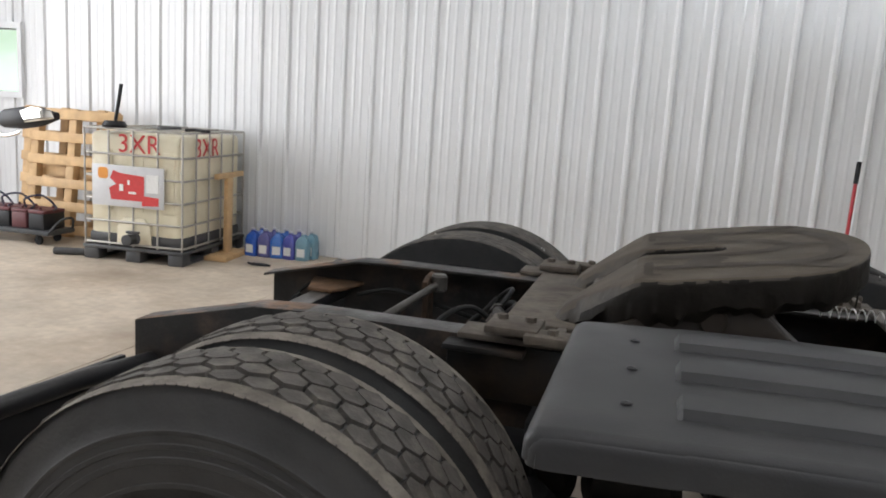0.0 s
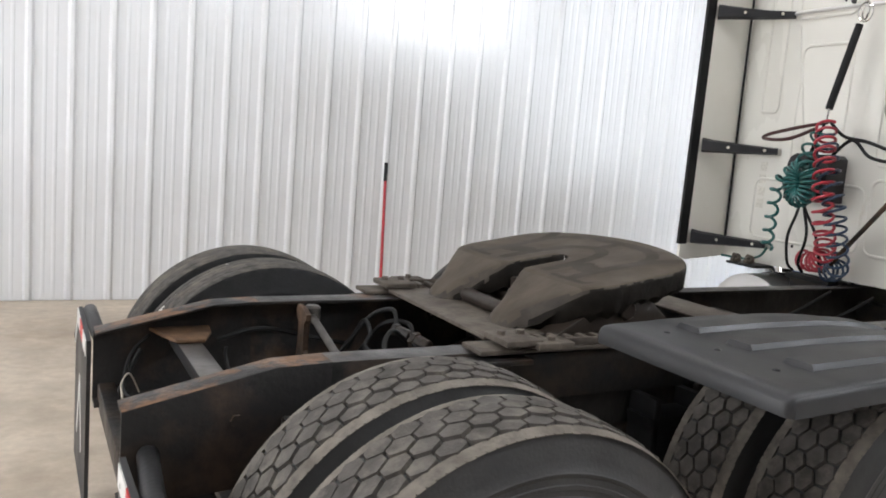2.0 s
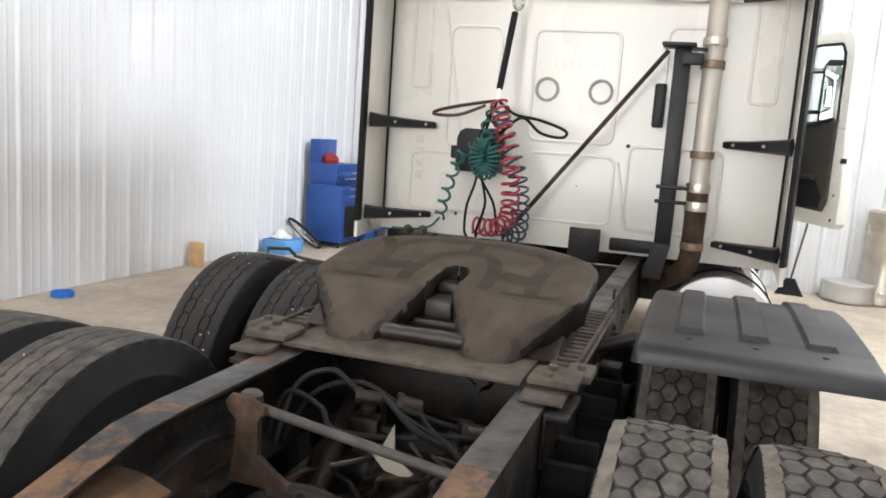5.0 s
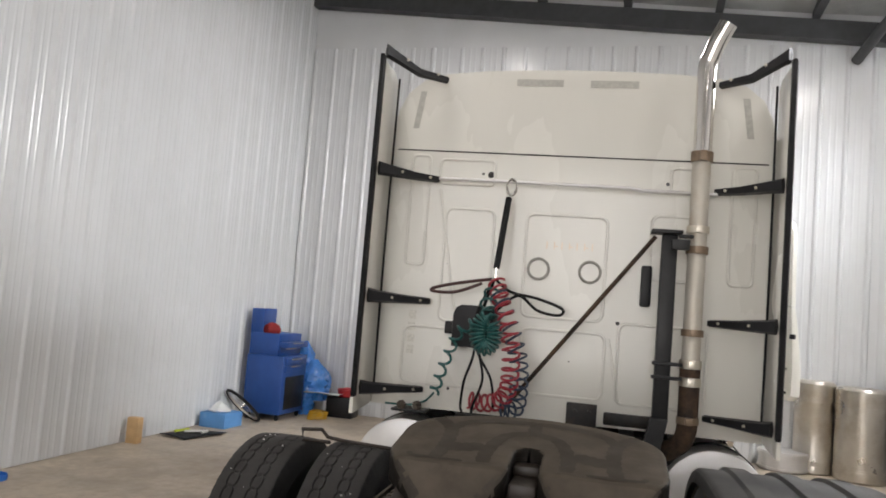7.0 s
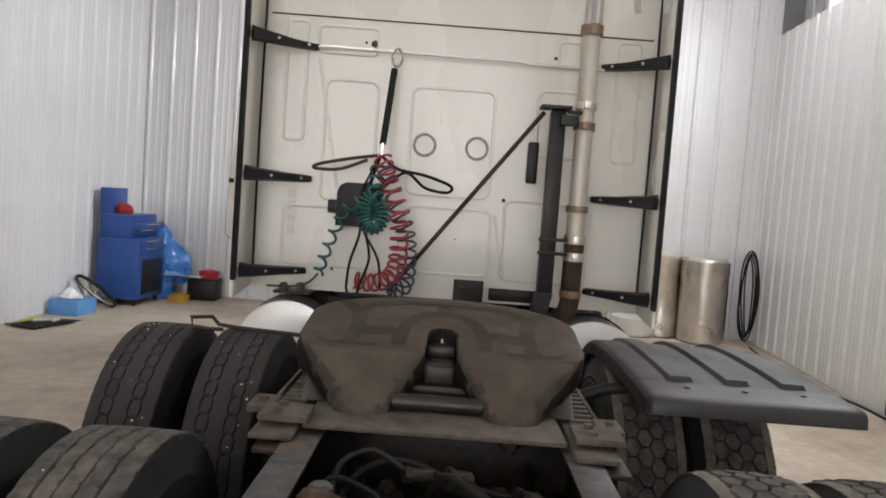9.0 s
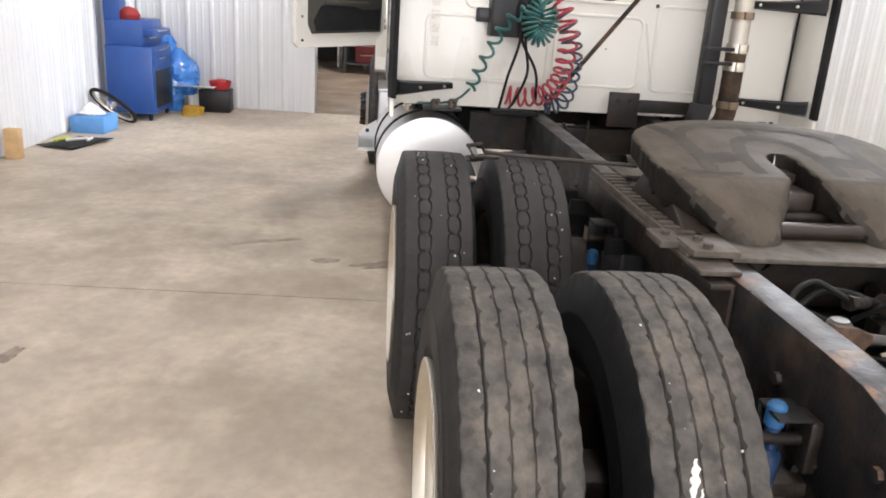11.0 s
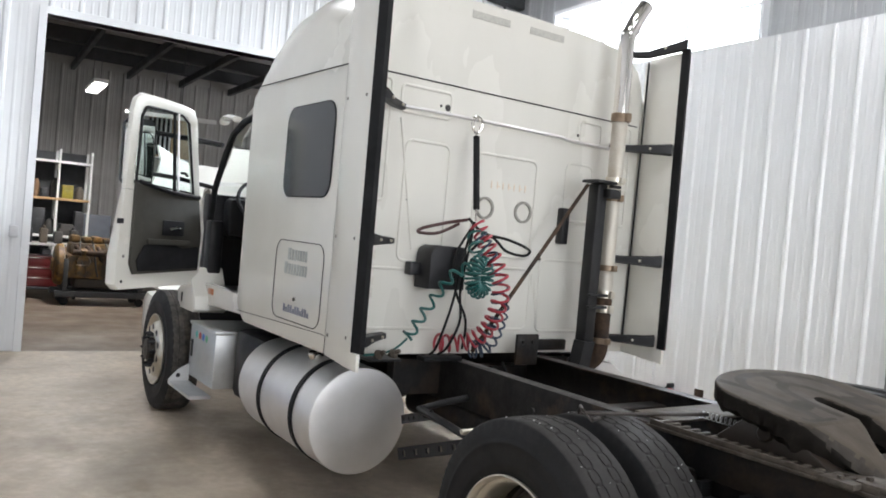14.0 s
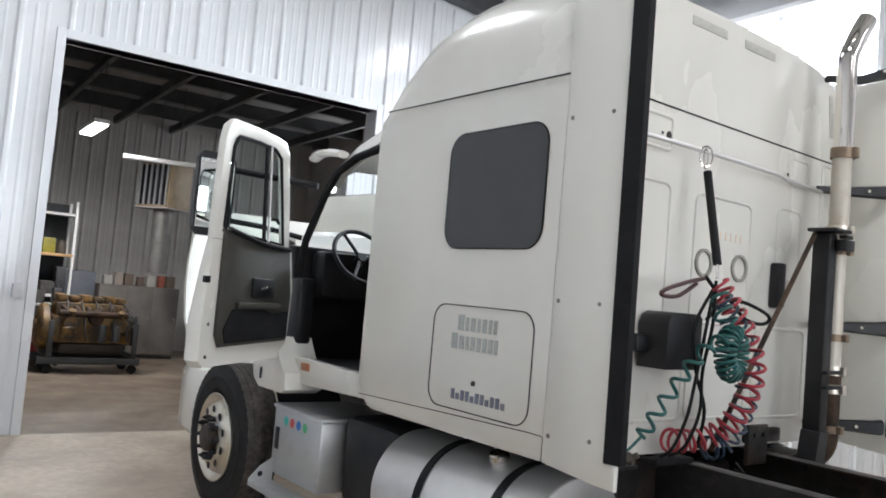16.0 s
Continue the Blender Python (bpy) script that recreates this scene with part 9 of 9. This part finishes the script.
for z in (0.481, 1.081, 1.781):
    y = 0.06
    while y < 2.0:
        w, h, d = rn.uniform(0.09, 0.26), rn.uniform(0.16, 0.50), rn.uniform(0.3, 0.6)
        bm = bmesh.new()
        if rn.random() < 0.4:
            lathe(bm, [(0.0005, 0), (w * 0.46, 0), (w * 0.48, h * 0.1), (w * 0.46, h * 0.7), (w * 0.30, h * 0.86), (w * 0.18, h), (0.0005, h)], Matrix.Translation((0.3, w / 2, 0)), 14)
        else:
            box(bm, 0.02, 0.02 + d, 0, w, 0, h, 0.012)
            box(bm, 0.012, 0.04, w * 0.2, w * 0.8, h * 0.3, h * 0.6, 0.003)
        solid("stock_item", bm, rn.choice(STOCK), "stored part on the tall rack", "stock", "stock on the rack", m=pose(14.6, 0.35, z, 0, 0, -3.15) @ pose(0, y, 0))
        y += w + rn.uniform(0.005, 0.05)
# steel bench with a red chest under it, in front of the rack
bench = thing("work_bench", "steel work bench with a bright worn top", "bench", m=pose(13.5, 0.62, 0, 0, 0, -3.15))
bm = bmesh.new()
box(bm, 0, 0.6, 0, 1.25, 0.93, 0.97, 0.006)
part("bench_top", bm, TANK_ALU, bench, "bright worn metal top")
for x in (0.04, 0.56):
    for y in (0.04, 1.21):
        bm = bmesh.new()
        box(bm, x - 0.03, x + 0.03, y - 0.03, y + 0.03, 0, 0.93, 0.004)
        part("leg", bm, STEEL_DARK, bench)
bm = bmesh.new()
box(bm, 0.03, 0.57, 0.03, 1.22, 0.16, 0.19, 0.004)
part("lower_shelf", bm, STEEL_DARK, bench)
rn = random.Random(15)
for k in range(5):
    bm = bmesh.new()
    h = rn.uniform(0.08, 0.26)
    box(bm, 0, 0.25, 0, rn.uniform(0.12, 0.2), 0, h, 0.015)
    cyl(bm, (0.12, 0.06, h), (0.12, 0.06, h + 0.05), 0.03, 10)
    solid("machine_part", bm, STOCK[(k * 3) % 9], "small machine part lying on the steel bench", "part", "parts on the bench", m=pose(13.6, 0.66 + 0.24 * k, 0.9705, 0, 0, -3.15))
chest = thing("red_chest", "dark red drawer chest standing under the bench", "tool chest", m=pose(13.62, 0.85, 0.1905, 0, 0, -3.15))
RED_CHEST = material("dark red chest paint", (0.12, 0.014, 0.014), 0.35, vary=0.1)
bm = bmesh.new()
box(bm, 0.02, 0.45, 0, 0.78, 0, 0.55, 0.015)
part("body", bm, RED_CHEST, chest)
for k in range(3):
    bm = bmesh.new()
    box(bm, 0.0, 0.018, 0.02, 0.76, 0.02 + 0.178 * k, 0.185 + 0.178 * k, 0.005)
    dr = part("drawer", bm, RED_CHEST, chest)
    bm = bmesh.new()
    box(bm, -0.015, -0.001, 0.1, 0.68, 0.15 + 0.178 * k, 0.165 + 0.178 * k, 0.003)
    part("handle", bm, CHROME, dr)
# lit and unlit tube fixtures
ws = thing("workshop_light", "bright tube fixture hung from the workshop roof", "lamp", "workshop lights", TURNED @ pose(4.0, 1.02, 3.62))
bm = bmesh.new()
box(bm, -0.6, 0.6, -0.11, 0.11, 0.0, 0.06, 0.01)
part("housing", bm, FIX_WHITE, ws)
for x in (-0.5, 0.5):
    bm = bmesh.new()
    tube(bm, [(x, 0, 0.061), (x, 0, 1.05)], 0.004, 6)
    part("hanging_rod", bm, STEEL_DARK, ws)
bm = bmesh.new()
box(bm, -0.58, 0.58, -0.09, 0.09, -0.03, -0.002, 0.01)
part("diffuser", bm, TUBE_GLOW, ws)
ws2 = thing("unlit_light", "unlit white tube fixture on the workshop's dark roof", "lamp", "workshop lights", TURNED @ pose(4.3, -0.25, 3.32, 0, 0, 80))
bm = bmesh.new()
box(bm, -0.75, 0.75, -0.05, 0.05, 0.0, 0.07, 0.01)
part("housing", bm, FIX_WHITE, ws2)
for x in (-0.6, 0.6):
    bm = bmesh.new()
    tube(bm, [(x, 0, 0.071), (x, 0, 1.3)], 0.004, 6)
    part("hanging_rod", bm, STEEL_DARK, ws2)
# unit heater with its duct
heater = thing("unit_heater", "hanging tan unit heater with dark louvres and a duct", "heater", m=pose(13.86, -1.32, 2.74, 0, 0, 30))
bm = bmesh.new()
box(bm, 0, 0.68, 0, 0.55, 0, 0.78, 0.008)
part("case", bm, material("tan heater case", (0.30, 0.22, 0.12), 0.5, vary=0.12, second=(0.20, 0.15, 0.09), cover=0.35, blot=4), heater)
bm = bmesh.new()
box(bm, 0.03, 0.65, 0.551, 0.556, 0.04, 0.74, 0.002)
part("louvre_opening", bm, BLACK_RUBBER, heater)
for k in range(6):
    bm = bmesh.new()
    box(bm, 0.03 + 0.12 * k, 0.045 + 0.12 * k, 0.557, 0.60, 0.03, 0.75, 0.003)
    part("louvre", bm, STEEL_GREY, heater)
bm = bmesh.new()
box(bm, -0.01, 0.69, -0.01, 0.62, -0.03, -0.001, 0.004)
part("bottom_flange", bm, DIM_SHEET, heater)
for x in (0.1, 0.55):
    bm = bmesh.new()
    tube(bm, [(x, 0.28, 0.77), (x, 0.28, 2.30)], 0.008, 6)
    part("hanging_rod", bm, STEEL_DARK, heater)
bm = bmesh.new()
lathe(bm, [(0.17, -0.031), (0.17, -0.55), (0.178, -0.56), (0.178, -0.60), (0.17, -0.61), (0.17, -1.15)], Matrix.Translation((0.30, 0.30, 0)), 24)
part("duct", bm, material("dull duct metal", (0.17, 0.165, 0.155), 0.5, 0.4, vary=0.15, scale=6), heater, "dull round duct")
